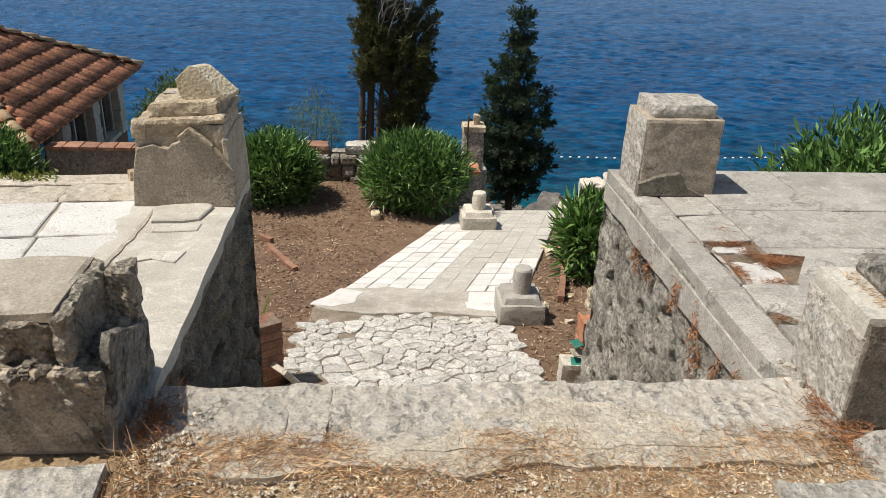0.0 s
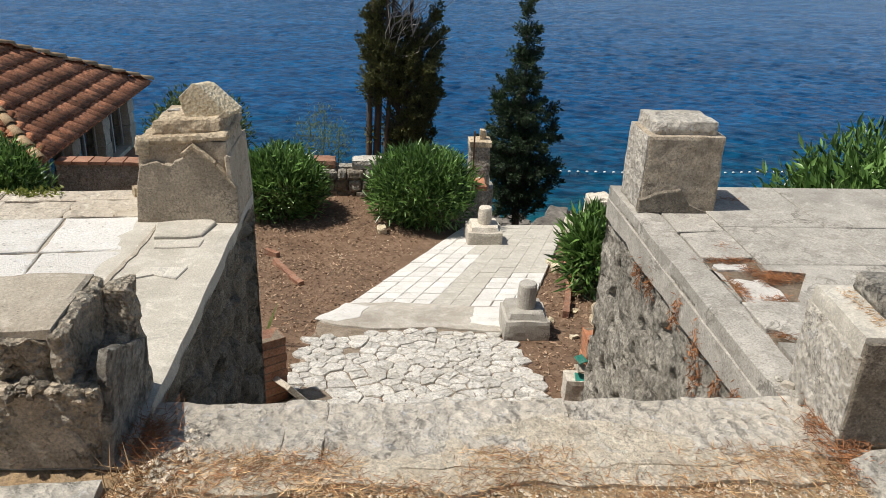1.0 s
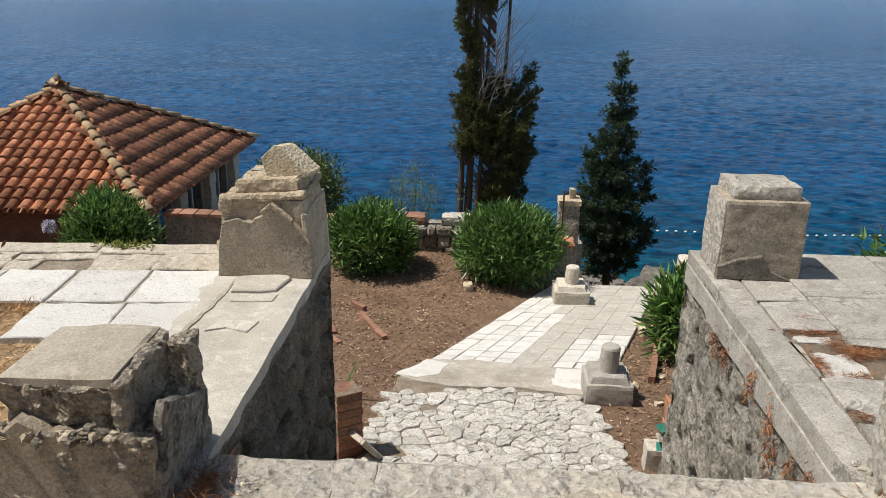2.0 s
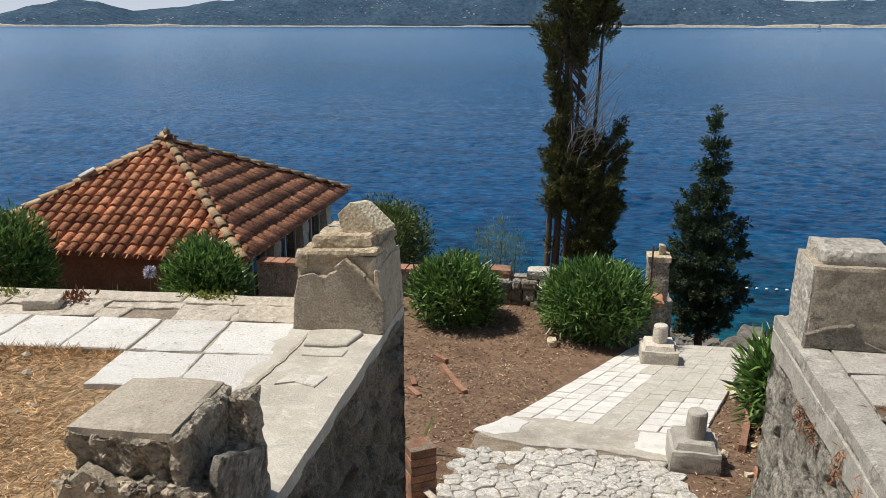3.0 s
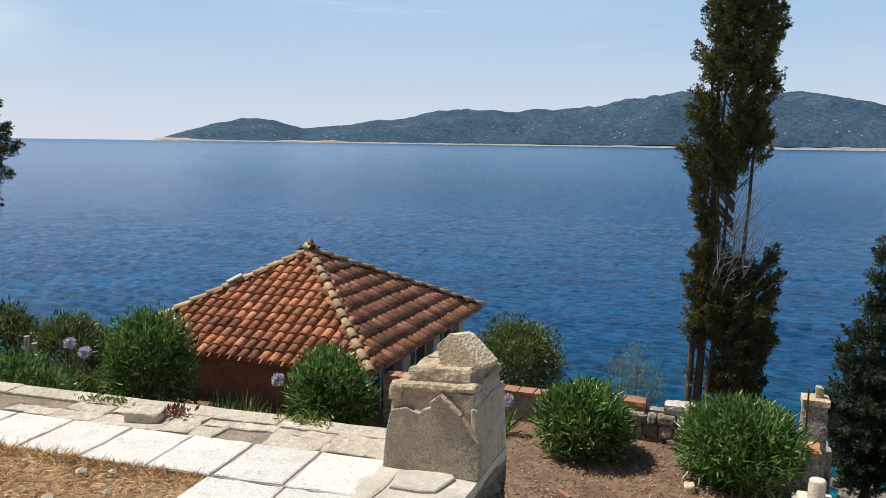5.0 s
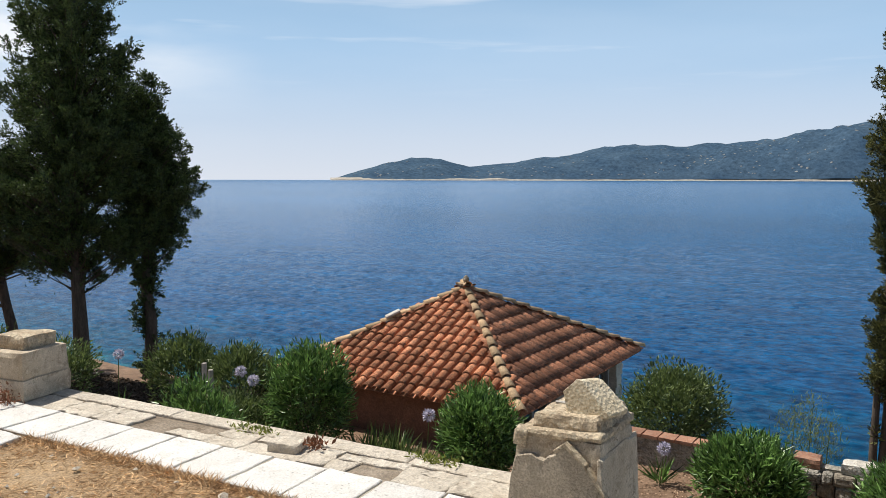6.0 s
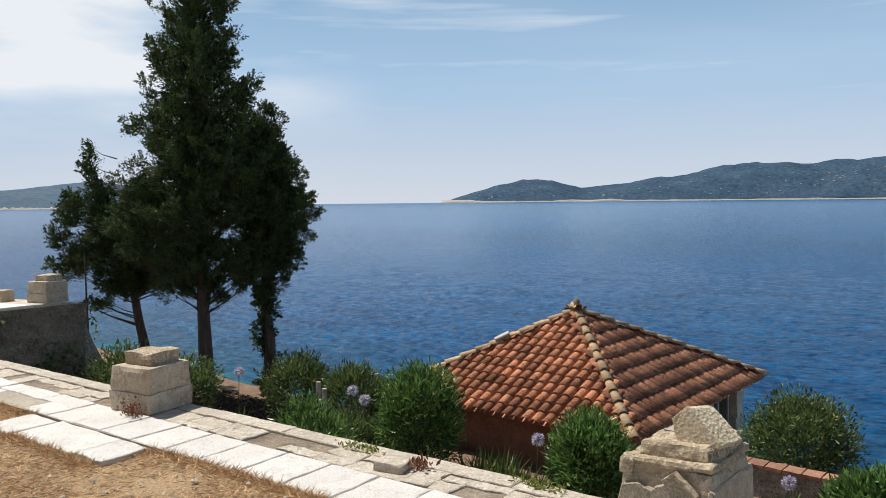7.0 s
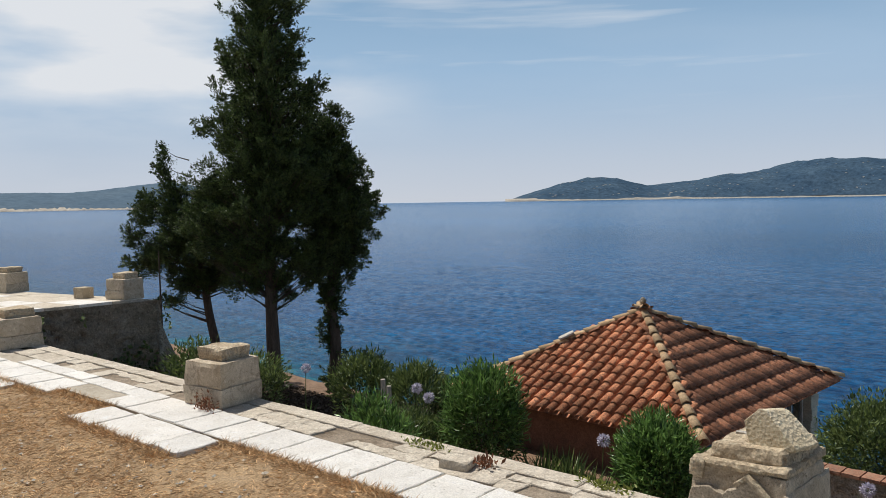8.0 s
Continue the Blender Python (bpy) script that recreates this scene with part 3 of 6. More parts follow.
def island(name, label, profile, d0, d1, seed, tall=1.0):
    """A scrub-covered island: profile holds degrees to the left of +y and heights in metres; d0, d1: distance at its two ends."""
    az0, az1 = profile[0][0], profile[-1][0]
    cols, rows = 240, 26
    verts, faces = [], []
    for i in range(cols + 1):
        az = az0 + (az1 - az0) * i / cols
        h = float(np.interp(-az, [-p[0] for p in profile], [p[1] * tall for p in profile]))
        d = d0 + (d1 - d0) * i / cols
        for j in range(rows + 1):
            t = j / rows
            r = d + t * 620
            s = math.sin(math.pi * min(1, t * 1.15 + 0.02) * 0.56) ** 0.9 if t < 0.85 else math.sin(math.pi * 0.56 * 1.0) * (1 - t) / 0.15
            a = radians(az)
            p = Vector((-math.sin(a) * r, math.cos(a) * r, 0))
            bumpy = 1 + 0.22 * noise.noise(p * 0.006 + Vector((seed, 0, 0))) * (1 - t * 0.6) + 0.05 * noise.noise(p * 0.02)
            z = -1 + (h + 2) * s * bumpy + (0.9 * noise.noise(p * 0.08) if t > 0.04 else 0)
            verts.append((p.x, p.y, SEA_Z + z))
    for i in range(cols):
        for j in range(rows):
            a = i * (rows + 1) + j
            faces.append((a, a + rows + 1, a + rows + 2, a + 1))
    ob = thing(name, label, "island", kind="structure")
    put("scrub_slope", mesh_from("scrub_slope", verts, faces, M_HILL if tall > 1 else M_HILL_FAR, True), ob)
    # pale bare rock along the water
    sv, sf = [], []
    for i in range(cols + 1):
        az = az0 + (az1 - az0) * i / cols
        d = d0 + (d1 - d0) * i / cols
        a = radians(az)
        hh = (5.0 if tall > 1 else 2.0) + (8.0 if tall > 1 else 2.0) * max(0, noise.noise(Vector((i * 0.13, seed, 0)))) + 2 * noise.noise(Vector((i * 0.9, seed, 3)))
        if tall > 1 and az < -1:
            hh += 9 * max(0.0, 0.5 + noise.noise(Vector((i * 0.21, seed, 8))))
        for r, z in ((d - 14, -1.0), (d - 6, hh), (d + 60, hh + 9)):
            sv.append((-math.sin(a) * r, math.cos(a) * r, SEA_Z + z))
    for i in range(cols):
        for j in range(2):
            a = i * 3 + j
            sf.append((a, a + 3, a + 4, a + 1))
    # pale outcrops scattered over the scrub
    r2 = random.Random(int(seed))
    pieces = []
    def on_slope(u, w):
        i, j = int(u), int(w)
        p, q = (Vector(verts[i * (rows + 1) + j]).lerp(Vector(verts[i * (rows + 1) + j + 1]), w - j), Vector(verts[(i + 1) * (rows + 1) + j]).lerp(Vector(verts[(i + 1) * (rows + 1) + j + 1]), w - j))
        return p.lerp(q, u - i) + Vector((0, 0, 1.2))

    for _ in range(1500 if tall > 1 else 2):
        u, w, s = r2.uniform(2, cols - 3), r2.uniform(1.5, 16), r2.uniform(0.06, 0.24)
        if noise.noise(Vector((u * 0.06, w * 0.15, seed))) < r2.uniform(-0.25, 0.35):
            continue
        ring = [on_slope(u + math.cos(k * 1.047) * s * r2.uniform(0.6, 1.8), w + math.sin(k * 1.047) * s * r2.uniform(0.5, 1.2)) for k in range(6)]
        pieces.append(([on_slope(u, w) + Vector((0, 0, 0.6))] + ring, [(0, 1 + k, 1 + (k + 1) % 6) for k in range(6)]))
    vv, ff = join(pieces)
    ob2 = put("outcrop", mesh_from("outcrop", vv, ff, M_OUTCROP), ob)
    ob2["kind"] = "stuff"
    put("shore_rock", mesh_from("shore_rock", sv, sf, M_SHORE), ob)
    return ob


island("far_island", "long scrub-covered rocky island across the water", [
    (40.6, 0), (38, 36), (34.8, 68), (32.6, 66), (30.5, 38), (28, 52), (25.5, 66), (23.5, 75), (19.3, 108), (16.2, 97), (13.2, 108), (11, 112),
    (8.5, 132), (4.2, 158), (1, 152), (-3, 152), (-5.2, 150), (-7.5, 122), (-9.6, 92), (-11.4, 76), (-13.5, 66), (-17.2, 66), (-22, 82), (-28, 70), (-36, 30), (-42, 0)], 4100, 4000, 3.0, 1.85)
island("far_headland", "low hazy headland beyond the water", [(90, 60), (80, 70), (75, 52), (71, 50), (68, 62), (64.5, 84), (62, 70), (59, 40), (56, 0)], 1900, 2300, 9.0, 0.95)

# ---- terrace and stair walls ----
XL, XR = -1.2, 0.91           # inner faces of the stair walls
LEFT = pose(-1.2, 5.07, 0, 0, 0, 4.6)   # outer corner of the long terrace, x runs along its edge


def strip(x, y, z=0.0):
    return LEFT @ Vector((x, y, z))


def box(name, x0, x1, y0, y1, z0, z1, mat):
    v = [(x, y, z) for z in (z0, z1) for y in (y0, y1) for x in (x0, x1)]
    return mesh_from(name, v, [(0, 2, 3, 1), (4, 5, 7, 6), (0, 1, 5, 4), (2, 6, 7, 3), (0, 4, 6, 2), (1, 3, 7, 5)], mat)


def dry_z(x, y):
    p = Vector((x, y, 0))
    return -0.02 + 0.025 * noise.noise(p * 1.1) + 0.012 * noise.noise(p * 6)


# dry ground the viewer stands on
me = grid("terrace_ground", np.linspace(-16, 9, 220), np.linspace(-7, 2.64, 90), dry_z, M_DRY)
terr = tagged(put("terrace_ground", me), "dry earth terrace with withered grass", "ground", kind="structure")
verts = [strip(x, y) for y in np.linspace(-2.9, -0.75, 26) for x in np.linspace(-12.4, -0.5, 140)]
verts = [(v.x, v.y, dry_z(v.x, v.y) - 0.012) for v in verts]
faces = [(j * 140 + i, j * 140 + i + 1, (j + 1) * 140 + i + 1, (j + 1) * 140 + i) for j in range(25) for i in range(139)]
put("verge", mesh_from("verge", verts, faces, M_DRY, True), terr)

# unseen wall added behind the viewer to cut sky light on front faces
tagged(put("wall_behind", box("wall_behind", -16, 9, -7.4, -7.0, -0.4, 4.2, M_TAN)), "unseen plain wall added to block sky light", "wall", kind="structure")

# terrace retaining walls
wall_l = thing("wall_left", "old rubble stair wall with plaster coping, face in shade", "wall", kind="structure")
put("core", box("core", -1.75, XL - 0.09, 2.62, 4.94, -4.0, -0.065, M_RUBBLE), wall_l)
# inner face turned from the sun: its shade is deepened by darker plaster
v, f = rubble_face(2.43, 4.0, 1.0, 0.045, 0.022, 0.30)
put("inner_face", mesh_from("inner_face", v, f, M_GRIME_SHADE, True), wall_l, (XL, 2.6, -4.06), (0, 0, 90))
v, f = rubble_face(0.6, 4.0, 4.0)
put("end_face", mesh_from("end_face", v, f, M_RUBBLE, True), wall_l, (XL, 5.03, -4.06), (0, 0, 180))
put("coping", bm_mesh("coping", block(0.56, 2.42, 0.07, 3, 0.004, 0.012, cell=0.06), M_RENDER), wall_l, (-1.475, 3.82, -0.07))

wall_r = thing("wall_right", "sunlit rubble stair wall of grey stone and mortar", "wall", kind="structure")
put("core", box("core", XR + 0.10, 9.0, 2.62, 5.10, -4.0, -0.05, M_RUBBLE), wall_r)
v, f = rubble_face(2.6, 4.0, 7.0, 0.017, 0.019, 0.36)
ob = put("inner_face", mesh_from("inner_face", v, f, M_RUBBLE, True), wall_r, (XR, 5.2, -4.06), (0, 0, -90))
for q in ob.data.vertices:      # battered towards its foot
    q.co.y -= 0.014 * (4.0 - q.co.z)
fr = random.Random(19)
foot = [(0.09 * k, -0.20 - 0.03 * noise.noise(Vector((k * 0.37, 4.0, 0))) + fr.uniform(-0.012, 0.012)) for k in range(29)]
put("fascia", slab_mesh("fascia", foot + [(2.56, -0.078), (0.0, -0.078)], 0.05, M_GREYSLAB, 0.004), wall_r, (XR - 0.012, 5.18, 0), (90, 0, -90))
v, f = rubble_face(8.0, 4.0, 12.0, cell=0.08)
put("outer_face", mesh_from("outer_face", v, f, M_RUBBLE, True), wall_r, (XR + 8.0, 5.2, -4.06), (0, 0, 180))
put("coping", bm_mesh("coping", block(0.16, 2.58, 0.08, 5, 0.004, 0.012, cell=0.06), M_GREYSLAB), wall_r, (XR + 0.075, 3.9, -0.08))

wall_t = thing("wall_terrace", "rubble retaining wall under the terrace edge", "wall", kind="structure")
v, f = rubble_face(12.0, 3.2, 15.0, cell=0.1)
ob = put("outer_face", mesh_from("outer_face", v, f, M_RUBBLE, True), wall_t)
ob.matrix_basis = LEFT @ pose(-0.3, 0.0, -3.25, 0, 0, 180)
ob = put("core", box("core", -12.4, -0.4, -2.6, -0.12, -3.2, -0.09, M_RUBBLE), wall_t)
ob.matrix_basis = LEFT.copy()

# outer wing of the terrace beyond the corner
wing = thing("wall_wing", "shaded rubble wall of a projecting paved terrace", "wall", kind="structure")
plan = [(-13.5, -3.0), (-13.5, 7.3), (-26.0, 2.95), (-26.0, -3.0)]
n = len(plan)
put("core", mesh_from("wing_core", [(x, y, -5.0) for x, y in plan] + [(x, y, -0.06) for x, y in plan], [tuple(range(n, 2 * n))[::-1]] + [(k, (k + 1) % n, n + (k + 1) % n, n + k) for k in range(n)], M_RUBBLE), wing)
# side face also takes the dark plaster as painted shade
v, f = rubble_face(5.2, 5.0, 31.0, 0.06, 0.06, 0.34)
put("side_face", mesh_from("wing_face", v, f, M_GRIME_SHADE, True), wing, (-13.4, 2.3, -5.06), (0, 0, 90))
v, f = rubble_face(13.2, 5.0, 33.0, cell=0.12)
put("sea_face", mesh_from("wing_face", v, f, M_RUBBLE, True), wing, (-13.4, 7.45, -5.06), (0, 0, 180 + 19))
bm = bmesh.new()
flare = [(0, 0.0), (0.16, -0.45), (0.42, -1.0), (0.85, -1.7), (1.0, -3.5)]
vv = [[bm.verts.new((x0, 7.45 + a, b - 0.35)) for a, b in flare] for x0 in (-13.42, -14.2)]
for a in range(len(flare) - 1):
    bm.faces.new((vv[0][a], vv[0][a + 1], vv[1][a + 1], vv[1][a]))
for w in vv:
    base = bm.verts.new((w[0].co.x, 7.4, -3.85))
    for a in range(len(flare) - 1):
        bm.faces.new((w[a], w[a + 1], base))
bmesh.ops.recalc_face_normals(bm, faces=bm.faces[:])
put("buttress", bm_mesh("buttress", bm, M_RUBBLE), wing)

# ledge at the head of the stair and the steps below it
ledge = thing("stair_ledge", "worn pale stone ledge at the head of the stair", "step", kind="structure")
x = XL + 0.02
for k, w in enumerate((0.42, 0.14, 0.40, 0.40, 0.42, 0.40)):
    put("ledge_stone", bm_mesh("ledge_stone", block(w, 0.31, 0.2, 20 + k, 0.009, 0.012, cell=0.016, scale=9), M_LEDGE), ledge, (x + w / 2, 2.775, -0.197 + 0.003 * (k % 2)))
    x += w - 0.010
steps = thing("stair", "steep flight of stone steps below the ledge", "stairs", kind="structure")
for k in range(12):
    put("step", box("step", XL, XR, 2.93 + 0.26 * k, 2.93 + 0.26 * (k + 1), -4.0, -0.19 - 0.18 * k, M_COPING), steps)

# ---- pedestals of the lost balustrade ----
ped = thing("balustrade_pedestal", "broken plastered stone pedestal on the stair wall, rubble exposed", "pedestal", (-1.445, 4.77, 0), 0, "balustrade pedestals")
put("core_stone", bm_mesh("core_stone", block(0.475, 0.48, 0.412, 31, 0.008, 0.010, 0.10, cell=0.016, scale=9), M_PLASTER), ped, (0, 0, 0))
skin = [(-0.248, 0), (0.254, 0), (0.256, 0.172), (0.215, 0.225), (0.165, 0.285), (0.142, 0.318), (0.105, 0.355), (0.050, 0.393), (0.030, 0.375), (0.004, 0.352),
        (0.012, 0.340), (-0.040, 0.318), (-0.055, 0.300), (-0.090, 0.302), (-0.125, 0.318), (-0.150, 0.312), (-0.205, 0.294), (-0.212, 0.27), (-0.232, 0.18), (-0.24, 0.10)]
put("plaster_skin", slab_mesh("plaster_skin", skin, 0.05, M_OLDRENDER, 0.004), ped, (0, -0.258, 0), (90, 0, 0))
put("plaster_shard", slab_mesh("plaster_shard", [(0.004, 0.340), (0.050, 0.385), (0.146, 0.310), (0.162, 0.292), (0.158, 0.312), (0.105, 0.362), (0.052, 0.402), (-0.004, 0.356)], 0.05, M_STONE, 0.003), ped, (0, -0.266, 0.004), (90, 0, 0))
put("plaster_shard", slab_mesh("plaster_shard_low", [(0.158, 0.296), (0.248, 0.180), (0.256, 0.182), (0.250, 0.192), (0.166, 0.306)], 0.04, M_STONE, 0.003), ped, (0, -0.263, 0.0), (90, 0, 0))
put("plaster_skin", bm_mesh("plaster_skin_side", block(0.03, 0.50, 0.36, 33, 0.006, 0.02, 0.0, cell=0.02), M_PLASTER), ped, (0.236, 0, 0), (0, -4, 0))
put("ledge_stone", bm_mesh("ledge_stone_l", block(0.07, 0.11, 0.085, 36, 0.012, 0.02, cell=0.014, scale=13), M_STONE), ped, (-0.205, -0.195, 0.345), (0, 8, 10))
put("middle_course", bm_mesh("middle_course", block(0.43, 0.455, 0.038, 34, 0.008, 0.010, 0.0, cell=0.014, scale=15), M_STONE), ped, (0.008, 0.0, 0.404), (0, -4, 0))
put("top_slab", bm_mesh("top_slab", block(0.355, 0.385, 0.078, 35, 0.007, 0.010, 0.06, cell=0.016, scale=12), M_STONE), ped, (0.025, 0.005, 0.432), (0, -4, 0))

loose = thing("loose_stone", "loose yellowish cut stone lying on the broken pedestal", "stone", (-1.335, 4.70, 0.505), -6)
bm = bmesh.new()
front = [(-0.105, 0.0), (0.105, 0.004), (0.118, 0.02), (-0.028, 0.168), (-0.058, 0.170), (-0.130, 0.098)]
back = [(-0.07, 0.0), (0.135, 0.004), (0.146, 0.03), (0.012, 0.150), (-0.02, 0.155), (-0.09, 0.09)]
vs = [[bm.verts.new((x, y, z)) for x, z in prof] for y, prof in ((-0.055, front), (0.085, back))]
bm.faces.new(vs[0])
bm.faces.new(vs[1][::-1])
for i in range(len(front)):
    j = (i + 1) % len(front)
    bm.faces.new((vs[1][i], vs[1][j], vs[0][j], vs[0][i]))
bmesh.ops.bevel(bm, geom=bm.edges[:], offset=0.003, segments=1, affect="EDGES")
bmesh.ops.subdivide_edges(bm, edges=bm.edges[:], cuts=3, use_grid_fill=True)
for q in bm.verts:
    q.co += noise.noise_vector(q.co * 30) * 0.0022
bmesh.ops.recalc_face_normals(bm, faces=bm.faces[:])
put("stone_body", bm_mesh("stone_body", bm, M_YSTONE), loose)
chip = put("stone_chip", bm_mesh("stone_chip", block(0.07, 0.05, 0.025, 8, 0.006, 0.01, cell=0.02), M_GREYSLAB), None, (-1.53, 4.80, 0.488), (0, 0, 20))
tagged(chip, "small grey stone chip on the broken pedestal", "stone")

ped = thing("balustrade_pedestal", "square weathered stone pedestal with stepped cap on the stair wall", "pedestal", (1.165, 4.925, 0), 0, "balustrade pedestals")
# browner shaft, paler left plate: shaded and sunlit sides told apart by colour
put("shaft", bm_mesh("shaft", block(0.425, 0.345, 0.425, 41, 0.005, 0.008, -0.01, cell=0.02), M_OLDRENDER), ped, (0.005, 0, 0))
put("plaster_skin", bm_mesh("lit_side_skin", block(0.02, 0.335, 0.422, 43, 0.003, 0.006, 0, cell=0.02), M_COPING), ped, (-0.212, 0, 0), (0, 1, 0))
put("cap", bm_mesh("cap", block(0.355, 0.30, 0.078, 42, 0.005, 0.009, 0.03, cell=0.02), M_COPING), ped, (0.0, 0.005, 0.418))
put("plaster_shard", slab_mesh("plaster_shard_r", [(-0.228, 0), (0.165, 0), (0.115, 0.02), (0.06, 0.045), (0.035, 0.08), (0.0, 0.135), (-0.03, 0.125), (-0.08, 0.122), (-0.13, 0.11), (-0.18, 0.085), (-0.225, 0.07)], 0.04, M_GRIME_SHADE, 0.004), ped, (0, -0.205, 0.0), (90, 0, 0))

near = thing("balustrade_pedestal", "broken grey pedestal with lifted top slab beside the stair head", "pedestal", (-1.56, 2.80, 0), 0, "balustrade pedestals")
put("lower_block", bm_mesh("lower_block", block(0.43, 0.42, 0.262, 51, 0.018, 0.03, cell=0.016, scale=13), M_CRUMB), near, (0.075, 0.015, 0))
put("front_plate", slab_mesh("front_plate", [(-0.175, 0), (0.30, 0), (0.285, 0.070), (0.245, 0.148), (0.22, 0.234), (0.16, 0.253), (0.12, 0.245), (0.07, 0.274), (0.03, 0.269), (-0.02, 0.294), (-0.055, 0.310), (-0.085, 0.285), (-0.14, 0.234), (-0.165, 0.171)], 0.045, M_OLDRENDER, 0.008), near, (-0.01, -0.20, 0), (90, 0, 0))
put("corner_plaster", slab_mesh("corner_plaster", [(0.285, 0.0), (0.325, 0.0), (0.328, 0.235), (0.30, 0.245), (0.275, 0.215), (0.262, 0.15)], 0.06, M_PLASTER, 0.006), near, (-0.012, -0.175, 0), (90, 0, 0))
put("side_slab", slab_mesh("side_slab", ragged([(-0.195, 0.0), (0.21, 0.0), (0.21, 0.195), (0.12, 0.235), (0.0, 0.29), (-0.07, 0.32), (-0.105, 0.335), (-0.13, 0.30), (-0.165, 0.18)], 0.05, 0.005, random.Random(43)), 0.03, M_RUBBLE, 0.005), near, (0.340, 0.0, 0), (90, 0, 90))
put("mortar_fill", bm_mesh("mortar_fill", block(0.11, 0.36, 0.255, 55, 0.014, 0.02, 0.0, cell=0.015, scale=15), M_CRUMB), near, (0.262, 0.0, 0), (2, 0, 0))
put("corner_fragment", bm_mesh("corner_fragment", block(0.10, 0.13, 0.41, 58, 0.018, 0.03, 0.15, cell=0.02, scale=13), M_CRUMB), near, (0.285, 0.185, 0))
put("upper_block", bm_mesh("upper_block", block(0.31, 0.34, 0.14, 53, 0.024, 0.016, -0.06, cell=0.0125, scale=22), M_CRUMB), near, (0.035, 0.02, 0.257), (0, -1, 0))
put("upper_side_slab", bm_mesh("upper_side_slab", block(0.045, 0.38, 0.205, 59, 0.014, 0.018, cell=0.014, scale=17), M_CRUMB), near, (0.232, 0.02, 0.215), (0, -3, 0))
pr = random.Random(77)
for k in range(52):      # crumbled mortar on the ledge round the broken core
    s = pr.uniform(0.010, 0.026)
    x, y = (pr.uniform(-0.15, 0.22), -0.19 + pr.uniform(-0.03, 0.03)) if k < 36 else (0.285 + pr.uniform(-0.02, 0.02), pr.uniform(-0.19, 0.10))
    put("rubble_lump", bm_mesh("rubble_lump", block(s * 1.8, s * 1.3, s * 0.8, 400 + k, 0.4 * s, 0.4 * s, 0.2, cell=s * 0.3, scale=34), pr.choice((M_STONE, M_GRIME_SHADE, M_PLASTER))), near, (x, y, 0.254 + pr.uniform(-0.006, 0.008) - (0.03 if k >= 36 else 0)), (pr.uniform(-15, 15), pr.uniform(-15, 15), pr.uniform(0, 180)))
put("top_slab", bm_mesh("top_slab_near", block(0.35, 0.365, 0.03, 54, 0.004, 0.010, cell=0.02), M_TAN), near, (0.038, 0.03, 0.392), (0, -1.5, 0))

near = thing("balustrade_pedestal", "cracked grey plastered pedestal beside the stair head", "pedestal", (1.265, 2.825, 0), -5, "balustrade pedestals")
put("lower_block", bm_mesh("lower_block_r", block(0.60, 0.385, 0.325, 56, 0.006, 0.010, 0.0, cell=0.016, scale=10), M_COPING), near)
put("plaster_band", bm_mesh("plaster_band", block(0.59, 0.372, 0.064, 61, 0.003, 0.006, 0.02, cell=0.018), M_RENDER), near, (0.002, 0, 0.321))
# dark plate over the front: shade of the sunless side, given by colour
put("front_plate", slab_mesh("front_shade_plate", ragged([(-0.292, 0.004), (0.295, 0.004), (0.295, 0.375), (-0.285, 0.372)], 0.06, 0.004, random.Random(41)), 0.03, M_GRIME_SHADE, 0.004), near, (0, -0.199, 0), (90, 0, 0))
put("top_slab", bm_mesh("top_slab_r", block(0.49, 0.315, 0.068, 57, 0.006, 0.012, 0.03, cell=0.016, scale=12), M_RUBBLE), near, (0.065, 0.01, 0.382))
pr = random.Random(83)
for k in range(9):       # crumbs of plaster along its foot
    w = pr.uniform(0.02, 0.05)
    put("plaster_crumb", bm_mesh("plaster_crumb", block(w * 1.5, w, w * 0.6, 460 + k, 0.15 * w, 0.25 * w, 0.1, cell=w * 0.3, scale=20), pr.choice((M_LEDGE, M_COPING))), near, (-0.315 + pr.uniform(-0.02, 0.015), pr.uniform(-0.22, 0.20), -0.005), (0, pr.uniform(-10, 10), pr.uniform(0, 180)))


def far_pedestal(at, turn, label, w=0.50, h=0.40, seed=60):
    p = thing("balustrade_pedestal", label, "pedestal", at, turn, "balustrade pedestals")
    put("shaft", bm_mesh("shaft_far", block(w, w, h * 0.45, seed, 0.005, 0.012, cell=0.04), M_PLASTER), p)
    put("die", bm_mesh("die_far", block(w * 0.96, w * 0.96, h * 0.58, seed + 1, 0.005, 0.014, 0.02, cell=0.04), M_PLASTER), p, (0, 0, h * 0.44))
    put("cap", bm_mesh("cap_far", block(w * 0.68, w * 0.68, 0.11, seed + 2, 0.010, 0.02, cell=0.05), M_STONE), p, (0, 0.02, h * 1.0))
    return p


far_pedestal((-5.80, 4.46, 0), 13, "weathered buff stone pedestal with stepped cap on the terrace edge", 0.45, 0.35, 60)
far_pedestal((-10.02, 4.10, 0), 5, "worn stone pedestal at the terrace corner", 0.50, 0.34, 64)
far_pedestal((-13.75, 7.0, -0.02), 19, "stone pedestal at the end of the projecting terrace", 0.46, 0.36, 68)
far_pedestal((-16.75, 6.0, -0.02), 19, "stone pedestal on the edge of the projecting terrace", 0.50, 0.38, 72)
cube = put("stone_cube", bm_mesh("stone_cube", block(0.24, 0.24, 0.20, 78, 0.006, 0.012, cell=0.05), M_STONE), None, (-14.45, 6.55, -0.02), (0, 0, 19))
tagged(cube, "small loose stone block on the projecting terrace", "stone")

